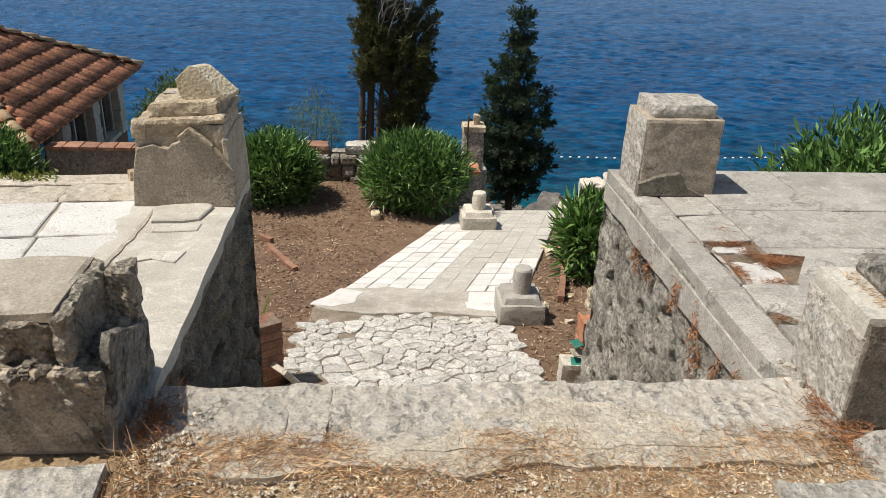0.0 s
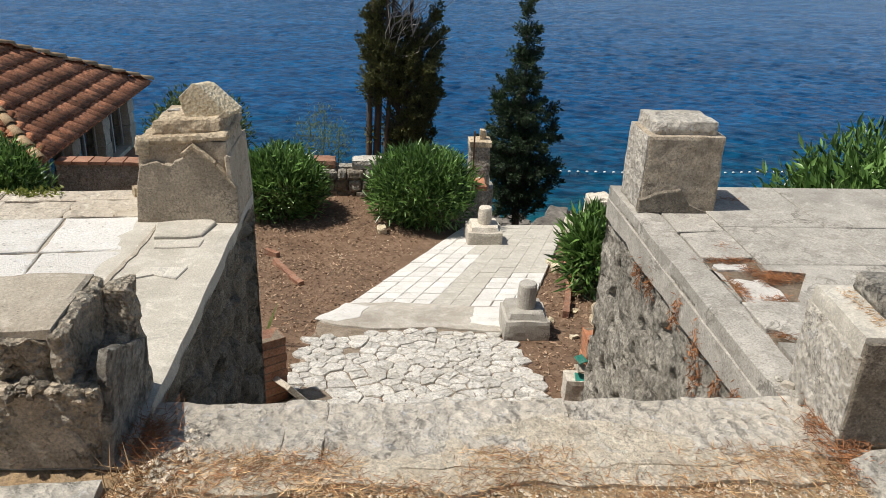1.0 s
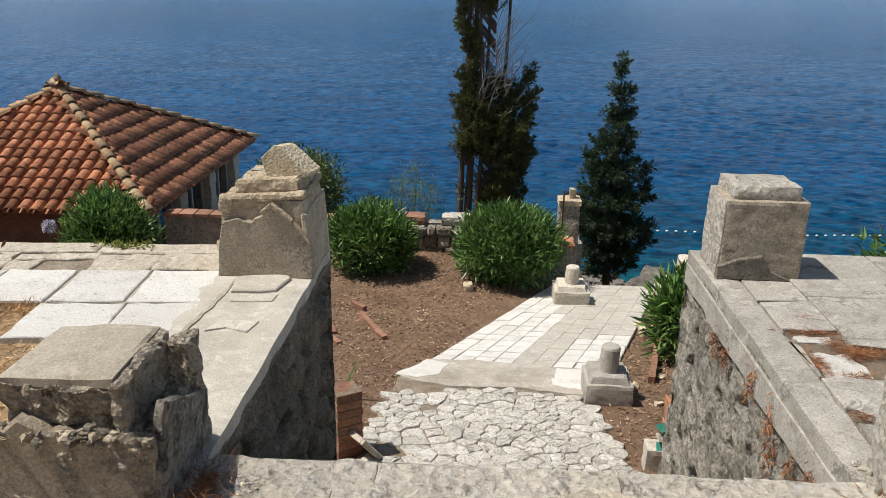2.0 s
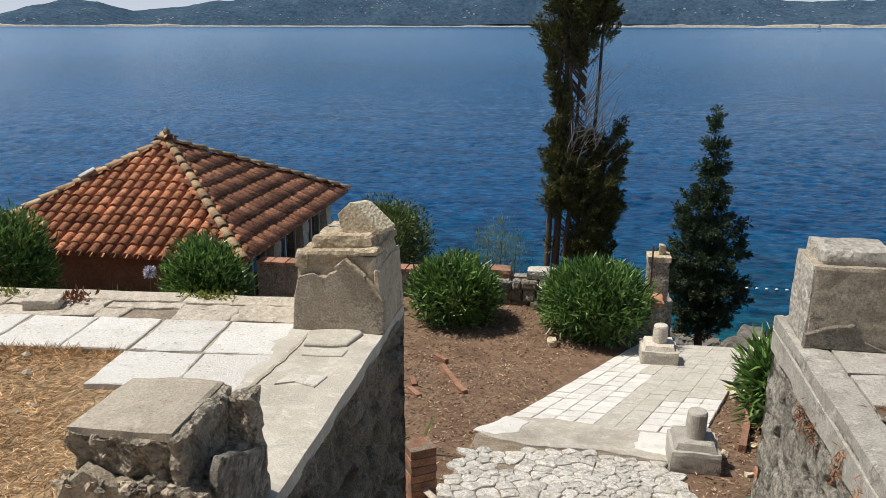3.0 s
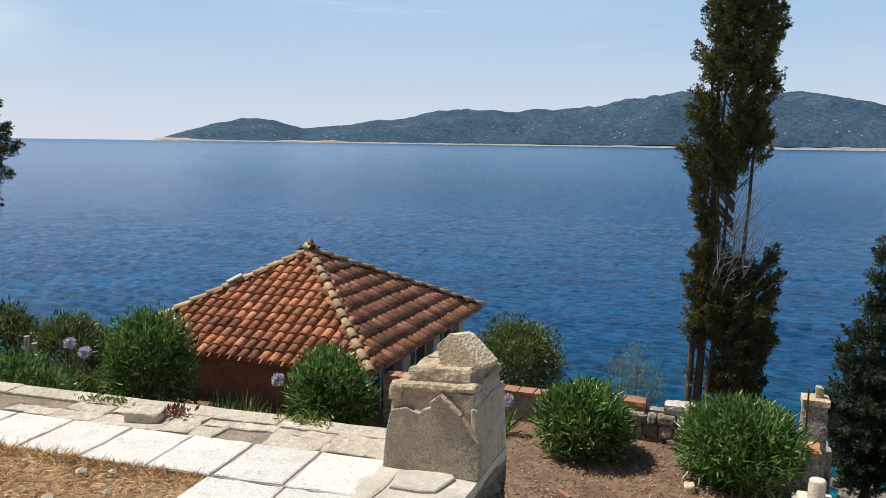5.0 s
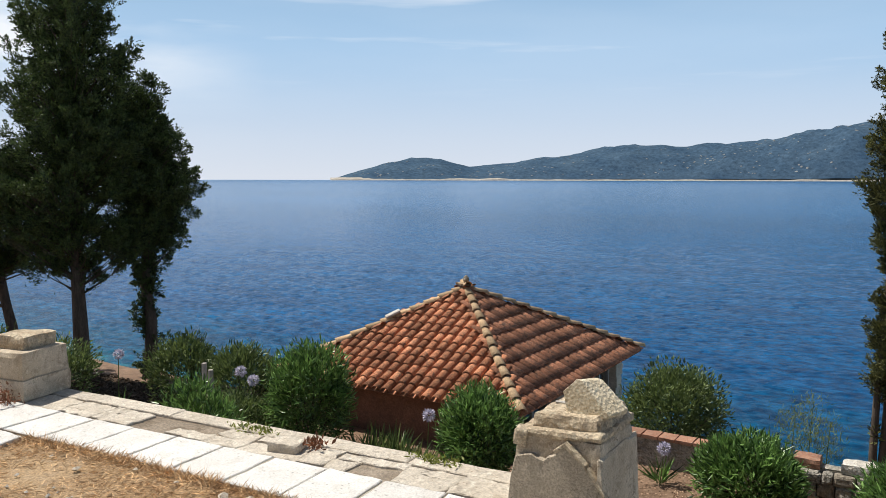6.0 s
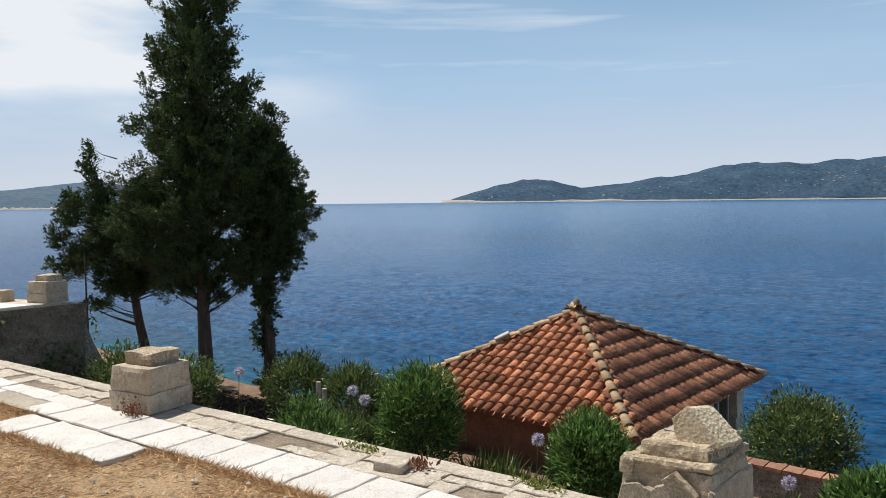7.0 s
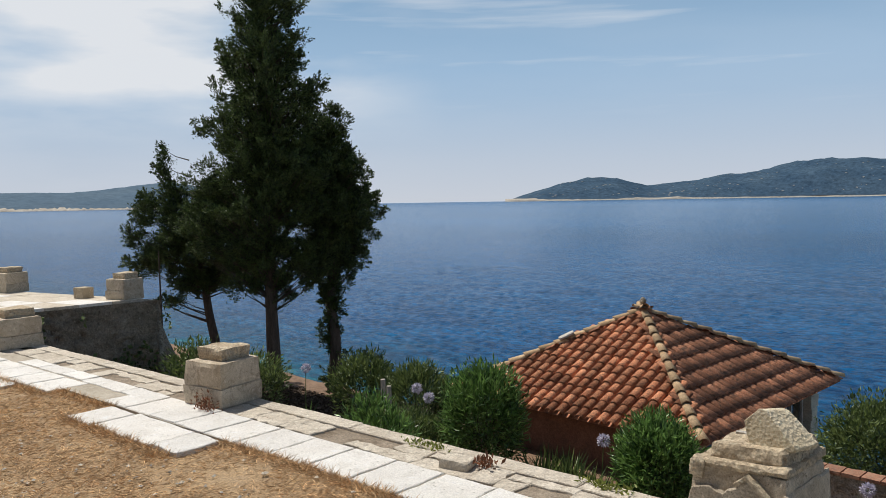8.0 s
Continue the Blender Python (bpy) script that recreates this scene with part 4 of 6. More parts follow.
# ---- terrace paving ----
rnd = random.Random(4)
M_EDGE = material("edge_stone", (0.54, 0.47, 0.375), (0.74, 0.67, 0.565), (0.40, 0.32, 0.23), 3.0, 70, bump=0.9, spots=0.4, vary=0.05, pits=20, cracks=3.5, contrast=0.4, speck=40, flake=0.26)
paving = thing("terrace_paving", "white marble slab walk with a rough crazy-paved edge", "paving", kind="structure")
paving.matrix_basis = LEFT.copy()
put("bed", box("bed", -12.3, -0.52, -0.435, -0.02, -0.16, -0.018, M_BED), paving)
put("bed", box("bed_slabs", -12.3, -0.52, -0.865, -0.435, -0.16, -0.009, M_TAN), paving)
x = -0.53
while x > -5.1:                      # row of white slabs in pale mortar
    w = 0.378 + rnd.uniform(-0.015, 0.015)
    put("slab", slab_mesh("slab", rough_quad(x - w + 0.008, x - 0.008, -0.86, -0.445, 0.006, rnd, 5), 0.06, M_MARBLE, 0.005), paving, (0, 0, rnd.uniform(-0.003, 0.004)))
    x -= w
for x0, x1, y0, y1 in ((-0.88, -0.53, -1.27, -0.875), (-1.30, -0.89, -1.25, -0.875), (-0.9, -0.53, -1.66, -1.28), (-5.22, -4.84, -1.27, -0.90), (-4.82, -4.02, -1.25, -0.88), (-4.0, -3.68, -1.24, -0.90),
                       (-5.62, -5.22, -0.63, -0.44), (-6.02, -5.63, -0.63, -0.44), (-6.36, -6.03, -0.62, -0.44), (-6.8, -6.38, -0.62, -0.44), (-7.3, -6.82, -0.62, -0.44), (-7.8, -7.32, -0.62, -0.44),
                       (-6.62, -6.20, -1.0, -0.64), (-7.05, -6.64, -1.02, -0.64), (-7.5, -7.07, -1.02, -0.64), (-8.0, -7.52, -1.02, -0.64), (-7.15, -6.74, -1.4, -1.04), (-7.6, -7.17, -1.4, -1.04), (-8.1, -7.62, -1.4, -1.04),
                       (-8.5, -8.02, -1.02, -0.64), (-9.0, -8.52, -1.02, -0.64), (-9.5, -9.02, -1.02, -0.64), (-8.6, -8.12, -1.4, -1.04)):
    put("slab", slab_mesh("slab", rough_quad(x0, x1, y0, y1, 0.009, rnd, 5), 0.06, M_MARBLE, 0.005), paving, (0, 0, rnd.uniform(-0.006, 0.004)))
x = -0.52
while x > -12.2:                      # smooth worn coping of the outer edge
    w = min(rnd.uniform(0.45, 0.95), x + 12.25)
    if w < 0.1:
        break
    put("coping_slab", slab_mesh("coping_slab", ragged([(x - w + 0.002, -0.165), (x - 0.002, -0.165), (x - 0.002, -0.012), (x - w + 0.002, -0.012)], 0.09, 0.005, rnd), 0.06, M_EDGE, 0.006), paving, (0, 0, rnd.uniform(-0.003, 0.004)))
    x -= w
x = -0.52
while x > -12.2:                      # broken stones behind it, some lifted out
    w = rnd.uniform(0.16, 0.50)
    cutoff = rnd.uniform(0.35, 0.65) if rnd.random() < 0.55 else 0.0
    rows_y = [(-0.43, -0.172)] if not cutoff else [(-0.43, -0.43 + 0.258 * cutoff), (-0.43 + 0.258 * cutoff, -0.172)]
    for y0, y1 in rows_y:
        if rnd.random() > 0.14:
            put("edge_stone", slab_mesh("edge_stone", ragged([(x - w + 0.003, y0 + 0.003), (x - 0.003, y0 + 0.003), (x - 0.003, y1 - 0.003), (x - w + 0.003, y1 - 0.003)], 0.06, 0.018, rnd), 0.05, M_EDGE, 0.005), paving, (0, 0, rnd.uniform(-0.010, 0.002)))
    x -= w

wing_paving = thing("wing_paving", "pale stone paving of the projecting terrace", "paving", kind="structure")
for i in range(14):
    for j in range(9):
        x1, y1 = -13.45 - i * 0.8, 7.2 - j * 0.55
        y1 -= 0.347 * (-13.45 - x1)
        if y1 < 1.0:
            continue
        pts = [(x1 - 0.79, y1 - 0.275 - 0.54), (x1 - 0.01, y1 - 0.54), (x1 - 0.01, y1), (x1 - 0.79, y1 - 0.275)]
        put("paving_slab", slab_mesh("paving_slab", pts, 0.05, M_EDGE if rnd.random() < 0.6 else M_MARBLE, 0.006), wing_paving, (0, 0, -0.012 + rnd.uniform(-0.004, 0.004)))

paving_r = thing("stair_terrace_paving", "grey flagstones with gaps full of dry needles", "paving", kind="structure")
put("bed", box("bed_r", XR + 0.15, 8.9, 2.63, 5.19, -0.12, -0.025, M_MORTAR), paving_r)
ys = (2.66, 3.10, 3.52, 4.03, 4.52, 5.18)
BX = 1.33                     # inner edge of the border of the flagstones
for pts in ([(XR + 0.165, 2.66), (BX, 2.66), (BX, 3.29), (1.15, 3.30), (XR + 0.165, 3.31)], [(XR + 0.165, 3.41), (1.12, 3.40), (1.18, 3.33), (BX, 3.30), (BX, 3.64), (1.20, 3.65), (XR + 0.165, 3.64)],
            [(XR + 0.165, 4.11), (1.2, 4.105), (BX, 4.12), (BX, 4.455), (1.2, 4.44), (XR + 0.165, 4.42)], [(XR + 0.165, 4.455), (1.15, 4.46), (BX, 4.47), (BX, 5.18), (XR + 0.165, 5.18)],
            [(XR + 0.165, 3.66), (1.085, 3.66), (1.105, 3.93), (1.06, 3.99), (1.075, 4.10), (XR + 0.155, 4.10)]):
    put("border_slab", slab_mesh("border_slab", [(a + rnd.uniform(-.003, .003), b + rnd.uniform(-.003, .003)) for a, b in pts], 0.05, M_GREYSLAB, 0.004), paving_r, (0, 0, rnd.uniform(-0.003, 0.003)))
for j in range(5):
    x = BX + 0.004
    while x < 5.2:
        w = rnd.uniform(0.50, 0.75)
        if j == 2 and x < 1.4:
            pts = [(x, ys[2] + 0.004), (x + w - 0.004, ys[2] + 0.004), (x + w - 0.004, ys[3] - 0.004), (x, ys[3] - 0.004), (x, 3.965), (1.40, 3.955), (1.505, 3.935), (1.43, 3.82), (x, 3.67)]
        else:
            pts = rough_quad(x + 0.004, x + w - 0.004, ys[j] + 0.004, ys[j + 1] - 0.004, 0.003, rnd, 3)
        put("flagstone", slab_mesh("flagstone", pts, 0.05, M_GREYSLAB, 0.004), paving_r, (0, 0, rnd.uniform(-0.003, 0.003)))
        x += w
# thin plaster patches left on the coping of the other stair wall
put("plaster_patch", slab_mesh("plaster_patch", [(-1.552, 4.285), (-1.40, 4.292), (-1.335, 4.318), (-1.315, 4.42), (-1.30, 4.49), (-1.33, 4.525), (-1.50, 4.50), (-1.585, 4.47)], 0.03, M_RENDER, 0.005), wall_l, (0, 0, 0.018))
put("plaster_patch", slab_mesh("plaster_patch", [(-1.524, 4.175), (-1.42, 4.182), (-1.322, 4.193), (-1.316, 4.275), (-1.54, 4.262)], 0.02, M_RENDER, 0.003), wall_l, (0, 0, 0.008))
put("plaster_patch", slab_mesh("plaster_patch", [(-1.535, 3.845), (-1.45, 3.885), (-1.40, 3.862), (-1.345, 3.845), (-1.322, 3.962), (-1.51, 3.962)], 0.02, M_RENDER, 0.003), wall_l, (0, 0, 0.0075))
put("mortar_joint", slab_mesh("mortar_joint", ragged([(-1.752, 2.9), (-1.735, 2.9), (-1.585, 4.1), (-1.57, 4.46), (-1.592, 4.46), (-1.605, 4.1)], 0.07, 0.006, random.Random(31)), 0.02, M_TAN, 0.003), wall_l, (0, 0, 0.006))

# ---- garden path ----


def gp(x, y, up=0.0):
    return Vector((x, y, ground_z(x, y) + up))


SLOPE = -math.degrees(math.atan(0.14))
path = thing("garden_path", "cobbled landing running into a worn tiled garden path", "path", kind="structure")
path.matrix_basis = pose(0, 7.6, -2.42, SLOPE, 0, 0)
S = math.hypot(1, 0.14)
L = lambda y: (y - 7.6) * S        # along the slope
outline = [(-1.30, L(5.2)), (1.05, L(5.2)), (0.70, L(7.6)), (2.4, L(12.2)), (0.84, L(12.2)), (-0.82, L(8.48)), (-1.14, L(7.95)), (-1.22, L(6.8))]
put("bed", slab_mesh("path_bed", ragged(outline, 0.12, 0.03, random.Random(29)), 0.10, M_BED), path, (0, 0, 0.014))
a0, a1 = Vector((-0.85, L(8.45))), Vector((0.80, L(12.1)))      # left edge
b0, b1 = Vector((1.15, L(8.35))), Vector((2.42, L(12.2)))        # right edge
rows_n, cols_n = 18, 9
for i in range(rows_n):
    for j in range(cols_n):
        def corner(u, w):
            return (a0.lerp(a1, u)).lerp(b0.lerp(b1, u), w)
        u0, u1, w0, w1 = i / rows_n, (i + 1) / rows_n, j / cols_n, (j + 1) / cols_n
        c = [corner(u0, w0), corner(u0, w1), corner(u1, w1), corner(u1, w0)]
        m = sum(c, Vector((0, 0))) / 4
        worn = j >= (3 if i > 9 else 4) and not (j >= 6 and i < 6 - (j == 6))
        along = (a1 - a0).normalized()
        pts = []
        for k in c:
            e = k - m
            e = e * (1 - (0.0008 if worn else 0.005) / e.length) - along * math.copysign(0.0008 if worn else 0.006, e.dot(along))
            pts.append(tuple(m + e + Vector((rnd.uniform(-.006, .006), rnd.uniform(-.006, .006))) * (0.2 if worn else 1)))
        put("paving_tile", slab_mesh("paving_tile", pts, 0.04, M_CONC if worn else M_MARBLE, 0.003 if worn else 0.006), path, (0, 0, 0.036 + rnd.uniform(-0.003, 0.003)))


def cobble_mesh(ring, r):
    """A worn paving stone: rounded shoulder and an uneven crown."""
    n = len(ring)
    cx, cy = sum(q[0] for q in ring) / n, sum(q[1] for q in ring) / n
    verts = [(x, y, -0.06) for x, y in ring]
    for k, z, jit in ((1.0, -0.008, 0.004), (0.92, -0.001, 0.003), (0.5, 0.002, 0.005)):
        verts += [(cx + (x - cx) * k + r.uniform(-.004, .004) * k, cy + (y - cy) * k + r.uniform(-.004, .004) * k, z + r.uniform(-jit, jit)) for x, y in ring]
    verts.append((cx, cy, 0.003 + r.uniform(-.005, .005)))
    faces = [(a * n + i, a * n + (i + 1) % n, (a + 1) * n + (i + 1) % n, (a + 1) * n + i) for a in range(3) for i in range(n)]
    faces += [(3 * n + i, 3 * n + (i + 1) % n, 4 * n) for i in range(n)]
    return mesh_from("cobble", verts, faces, M_COBBLE)


# worn crust of the strip where the tiles end
xr = random.Random(23)
put("concrete_strip", slab_mesh("concrete_strip", ragged([(-1.16, L(7.98)), (-0.95, L(7.84)), (-0.5, L(7.72)), (0.1, L(7.76)), (0.5, L(7.66)), (0.85, L(7.62)), (0.95, L(8.34)), (0.3, L(8.40)), (-0.3, L(8.52)), (-0.85, L(8.47))], 0.09, 0.018, xr), 0.05, M_APRON, 0.004), path, (0, 0, 0.040))
for pts in ([(-1.16, L(7.98)), (-0.92, L(7.90)), (-0.72, L(8.05)), (-0.62, L(8.36)), (-0.86, L(8.46))], [(0.42, L(7.86)), (0.82, L(7.72)), (0.93, L(8.32)), (0.55, L(8.33)), (0.48, L(8.06))]):
    put("lime_crust", slab_mesh("lime_crust", ragged(pts, 0.07, 0.02, xr), 0.01, M_MARBLE, 0.003), path, (0, 0, 0.0455))

# cobbles: an uneven honeycomb of flat stones
cr = random.Random(11)
seeds = []
for _ in range(9000):
    x, y = cr.uniform(-1.6, 1.25), cr.uniform(-2.5, 0.35)
    need = 0.098 + 0.07 * noise.noise(Vector((x * 1.7, y * 1.7, 4.0)))
    if all((x - a) ** 2 * 0.55 + (y - b) ** 2 > need * need for a, b in seeds):
        seeds.append((x, y))
for x, y in seeds:
    wy = 7.6 + y / S
    if not (-1.28 + 0.05 * (wy - 6) < x < 0.98 - 0.14 * (wy - 6)) or wy > 7.72 - 0.14 * abs(x) or wy < 5.3:
        continue
    if x < -0.75 and cr.random() < 0.10:
        continue
    cell = [(x - 0.3, y - 0.3), (x + 0.3, y - 0.3), (x + 0.3, y + 0.3), (x - 0.3, y + 0.3)]
    for a, b in seeds:
        if (a, b) == (x, y) or (a - x) ** 2 + (b - y) ** 2 > 0.3:
            continue
        nx, ny = a - x, b - y
        lim = (nx * nx + ny * ny) / 2 - 0.0036 * math.hypot(nx, ny)
        out = []
        for (px, py), (qx, qy) in zip(cell, cell[1:] + cell[:1]):
            dp, dq = (px - x) * nx + (py - y) * ny - lim, (qx - x) * nx + (qy - y) * ny - lim
            if dp <= 0:
                out.append((px, py))
            if dp * dq < 0:
                t = dp / (dp - dq)
                out.append((px + (qx - px) * t, py + (qy - py) * t))
        cell = out
    ring = []
    for (px, py), (qx, qy) in zip(cell, cell[1:] + cell[:1]):      # uneven, rounded corners
        ring += [(px + (x - px) * 0.03 + cr.uniform(-.005, .005), py + (y - py) * 0.045 + cr.uniform(-.005, .005)), ((px + qx) / 2 + cr.uniform(-.008, .008), (py + qy) / 2 + cr.uniform(-.008, .008))]
    put("cobble", cobble_mesh(ring, cr), path, (0, 0, 0.030 + cr.uniform(-0.009, 0.006)))

# ---- column stumps ----


def stump(at, w, label, seed, h1, h2, r, mat):
    s = thing("column_stump", label, "column", at, 0, "column stumps")
    put("plinth", bm_mesh("plinth", block(w, w, h1, seed, 0.006, 0.016, 0.02, cell=0.04), mat), s)
    put("plinth_step", bm_mesh("plinth_step", block(w * 0.86, w * 0.86, h1 * 0.28, seed + 1, 0.006, 0.014, 0.12, cell=0.04), mat), s, (0, 0, h1 - 0.005))
    v, f = tube([Vector((0, 0, 0)), Vector((0, 0, 0.01)), Vector((0, 0, h2 * 0.5)), Vector((0.004, 0, h2 - 0.02)), Vector((0.004, 0, h2))], [r, r, r * 0.99, r * 0.97, r * 0.85], 22, 0.03)
    put("shaft", mesh_from("stump_shaft", v, f, mat, False), s, (0.01, 0, h1 * 1.26))
    return s


stump(gp(0.96, 7.70, 0.0), 0.46, "short stone column stump on a square plinth beside the cobbles", 71, 0.24, 0.26, 0.095, M_GREYSLAB)
stump(gp(0.97, 11.2, 0.0), 0.50, "pale column stump on a square plinth by the path edge", 75, 0.25, 0.24, 0.10, M_LIME)

# ---- garden wall, pier and post ----
gw = thing("garden_wall", "low rubble garden wall with brick and stone coping", "wall", kind="structure")
put("core", box("gw_core", -5.6, -0.35, 12.95, 13.2, -4.2, -2.37, M_RUBBLE), gw)
v, f = rubble_face(5.25, 1.6, 21.0, 0.06)
put("front_face", mesh_from("gw_face", v, f, M_RUBBLE, True), gw, (-5.6, 12.95, -3.95))
x = -5.6
while x < -2.7:
    put("brick", bm_mesh("coping_brick", block(0.25, 0.30, 0.055, int(x * 9), 0.003, 0.01, cell=0.08), M_OLD_SHADE_BRICK), gw, (x + 0.13, 13.06, -2.37))
    x += 0.262
for x, w, h, m in ((-2.45, 0.36, 0.1, M_COPING), (-2.0, 0.4, 0.1, M_COPING), (-1.42, 0.36, 0.13, M_OLD_SHADE_BRICK), (-0.72, 0.52, 0.14, M_COPING)):
    put("coping_stone", bm_mesh("coping_stone", block(w, 0.32, h, int(x * 10), 0.008, 0.02, cell=0.05), m), gw, (x, 13.06, -2.37))
gr = random.Random(17)
z = -3.25
row = 0
while z < -2.42:
    h = gr.uniform(0.13, 0.20)
    x = -1.72 + gr.uniform(-0.05, 0.05)
    while x < -0.4:
        w = gr.uniform(0.14, 0.32)
        row += 1
        put("wall_stone", bm_mesh("wall_stone", block(w * 0.97, 0.22, min(h, -2.375 - z) * 0.97, 300 + row, 0.014, 0.028, 0.05, cell=0.035), M_PLASTER if gr.random() < 0.25 else M_GRIME_SHADE if gr.random() < 0.45 else M_RUBBLE), gw, (x + w / 2, 12.93 + gr.uniform(-0.02, 0.03), z), (0, gr.uniform(-3, 3), gr.uniform(-4, 4)))
        x += w
    z += h

pier = thing("gate_pier", "rubble gate pier with brick ledge and square stone post", "pier", (0.99, 12.65, -3.42))
put("front_shelf", bm_mesh("front_shelf", block(0.36, 0.5, 0.98, 81, 0.015, 0.03, cell=0.05), M_RUBBLE), pier, (-0.08, -0.30, 0))
put("brick_ledge", bm_mesh("brick_ledge", block(0.40, 0.5, 0.07, 82, 0.004, 0.012, cell=0.06), M_BRICK), pier, (-0.08, -0.30, 0.98))
put("post", bm_mesh("post", block(0.34, 0.34, 1.55, 83, 0.016, 0.03, 0.04, cell=0.05), M_RUBBLE), pier, (0.05, 0.1, 0))
put("post_cap", bm_mesh("post_cap", block(0.36, 0.36, 0.09, 84, 0.006, 0.02, cell=0.05), M_STONE), pier, (0.05, 0.1, 1.53))
put("cap_fragment", bm_mesh("cap_fragment", block(0.10, 0.10, 0.16, 85, 0.02, 0.03, cell=0.03), M_STONE), pier, (0.09, 0.1, 1.61))
put("gate_iron", box("gate_iron", -0.012, 0.012, -0.012, 0.012, 0, 0.75, M_IRON), pier, (-0.06, -0.11, 1.05))
put("lower_wall", bm_mesh("lower_wall", block(0.3, 0.7, 1.0, 86, 0.02, 0.03, cell=0.06), M_RUBBLE), pier, (0.18, 0.5, -0.2))

# ---- plants ----


def oleander(at, rx, ry, h, label, seed, n=7800, mat=M_OLEANDER, leaf=0.135, width=0.030, name="oleander_bush"):
    """A rounded shrub: bare stems from the root, long narrow leaves in an uneven shell."""
    rng = np.random.default_rng(seed)
    b = thing(name, label, "shrub", at, 0, "garden shrubs")
    d = rng.normal(size=(n, 3))
    d[:, 2] = d[:, 2] * 0.9 + 0.25
    d /= np.linalg.norm(d, axis=1)[:, None]
    tufts = rng.normal(size=(int(n / 26), 3))
    tufts[:, 2] = tufts[:, 2] * 0.9 + 0.2
    tufts /= np.linalg.norm(tufts, axis=1)[:, None]
    pick = rng.integers(0, len(tufts), n)
    d = 0.35 * d + tufts[pick]
    d /= np.linalg.norm(d, axis=1)[:, None]
    lump = 0.97 + 0.10 * rng.normal(size=len(tufts))[pick]
    lump = lump * np.array([1 + 0.28 * noise.noise(Vector(q) * 1.9 + Vector((seed, 0, 0))) for q in tufts])[pick]
    r = np.clip(rng.beta(5, 1.2, n) * lump, 0.2, 1.15)
    c = d * r[:, None] * np.array([rx, ry, h * 0.5]) + np.array([0, 0, h * 0.5])
    c[:, 2] = np.maximum(c[:, 2], 0.04)
    ways = d * 0.8 + np.array([0, 0, 0.55]) + rng.normal(size=(n, 3)) * 0.55
    put("foliage", leaves("foliage", c, ways, leaf, width, mat, rng), b)
    stems = []
    for k in range(11):
        t = tufts[rng.integers(0, len(tufts))]
        e = Vector((t[0] * rx * 0.85, t[1] * ry * 0.85, h * 0.5 + abs(t[2]) * h * 0.42))
        s = Vector((rng.uniform(-.08, .08), rng.uniform(-.08, .08), -0.05))
        stems.append(tube([s, s.lerp(e, 0.5) + Vector((0, 0, 0.1)), e], [0.018, 0.012, 0.006], 5))
    v, f = join(stems)
    put("stem", mesh_from("stem", v, f, M_BARK), b)["kind"] = "stuff"
    return b


oleander(gp(-2.0, 12.0, -0.10), 0.68, 0.56, 1.12, "dense round green oleander shrub by the garden wall", 1)
oleander(gp(0.10, 11.95, -0.02), 0.77, 0.62, 1.16, "large round green oleander shrub beside the path", 2, 10500)
oleander(gp(1.98, 9.0), 0.36, 0.36, 0.95, "leafy young oleander behind the stair wall", 3, 1900, leaf=0.21, width=0.04)
oleander((3.45, 6.5, -1.75), 0.85, 0.65, 1.66, "bright green oleander rising behind the flagstone terrace", 4, 9000, leaf=0.125, width=0.034)
oleander(gp(-5.65, 11.2), 0.60, 0.55, 1.38, "oleander shrub in front of the tiled house", 5, 7500)
oleander(gp(-8.6, 10.7), 0.72, 0.65, 1.72, "tall oleander at the corner of the tiled roof", 6, 8000)
oleander(gp(-9.7, 10.0), 0.75, 0.55, 0.8, "low bright bush along the terrace foot", 7, 5000, M_SHRUB, 0.09, 0.03, "low_shrub")
oleander(gp(-10.7, 11.2), 0.65, 0.6, 1.5, "loose shrub among the flower bed", 8, 4200, M_SHRUB, 0.13, 0.03, "low_shrub")
oleander(gp(-12.2, 11.2), 0.85, 0.6, 1.5, "dark shrub below the cypresses", 9, 5000, M_SHRUB, 0.12, 0.035, "low_shrub")
oleander(gp(-3.75, 14.6, 0.0), 0.85, 0.8, 1.68, "grey-green shrub behind the garden wall", 10, 9000, M_SHRUB, 0.10, 0.035, "wild_shrub")


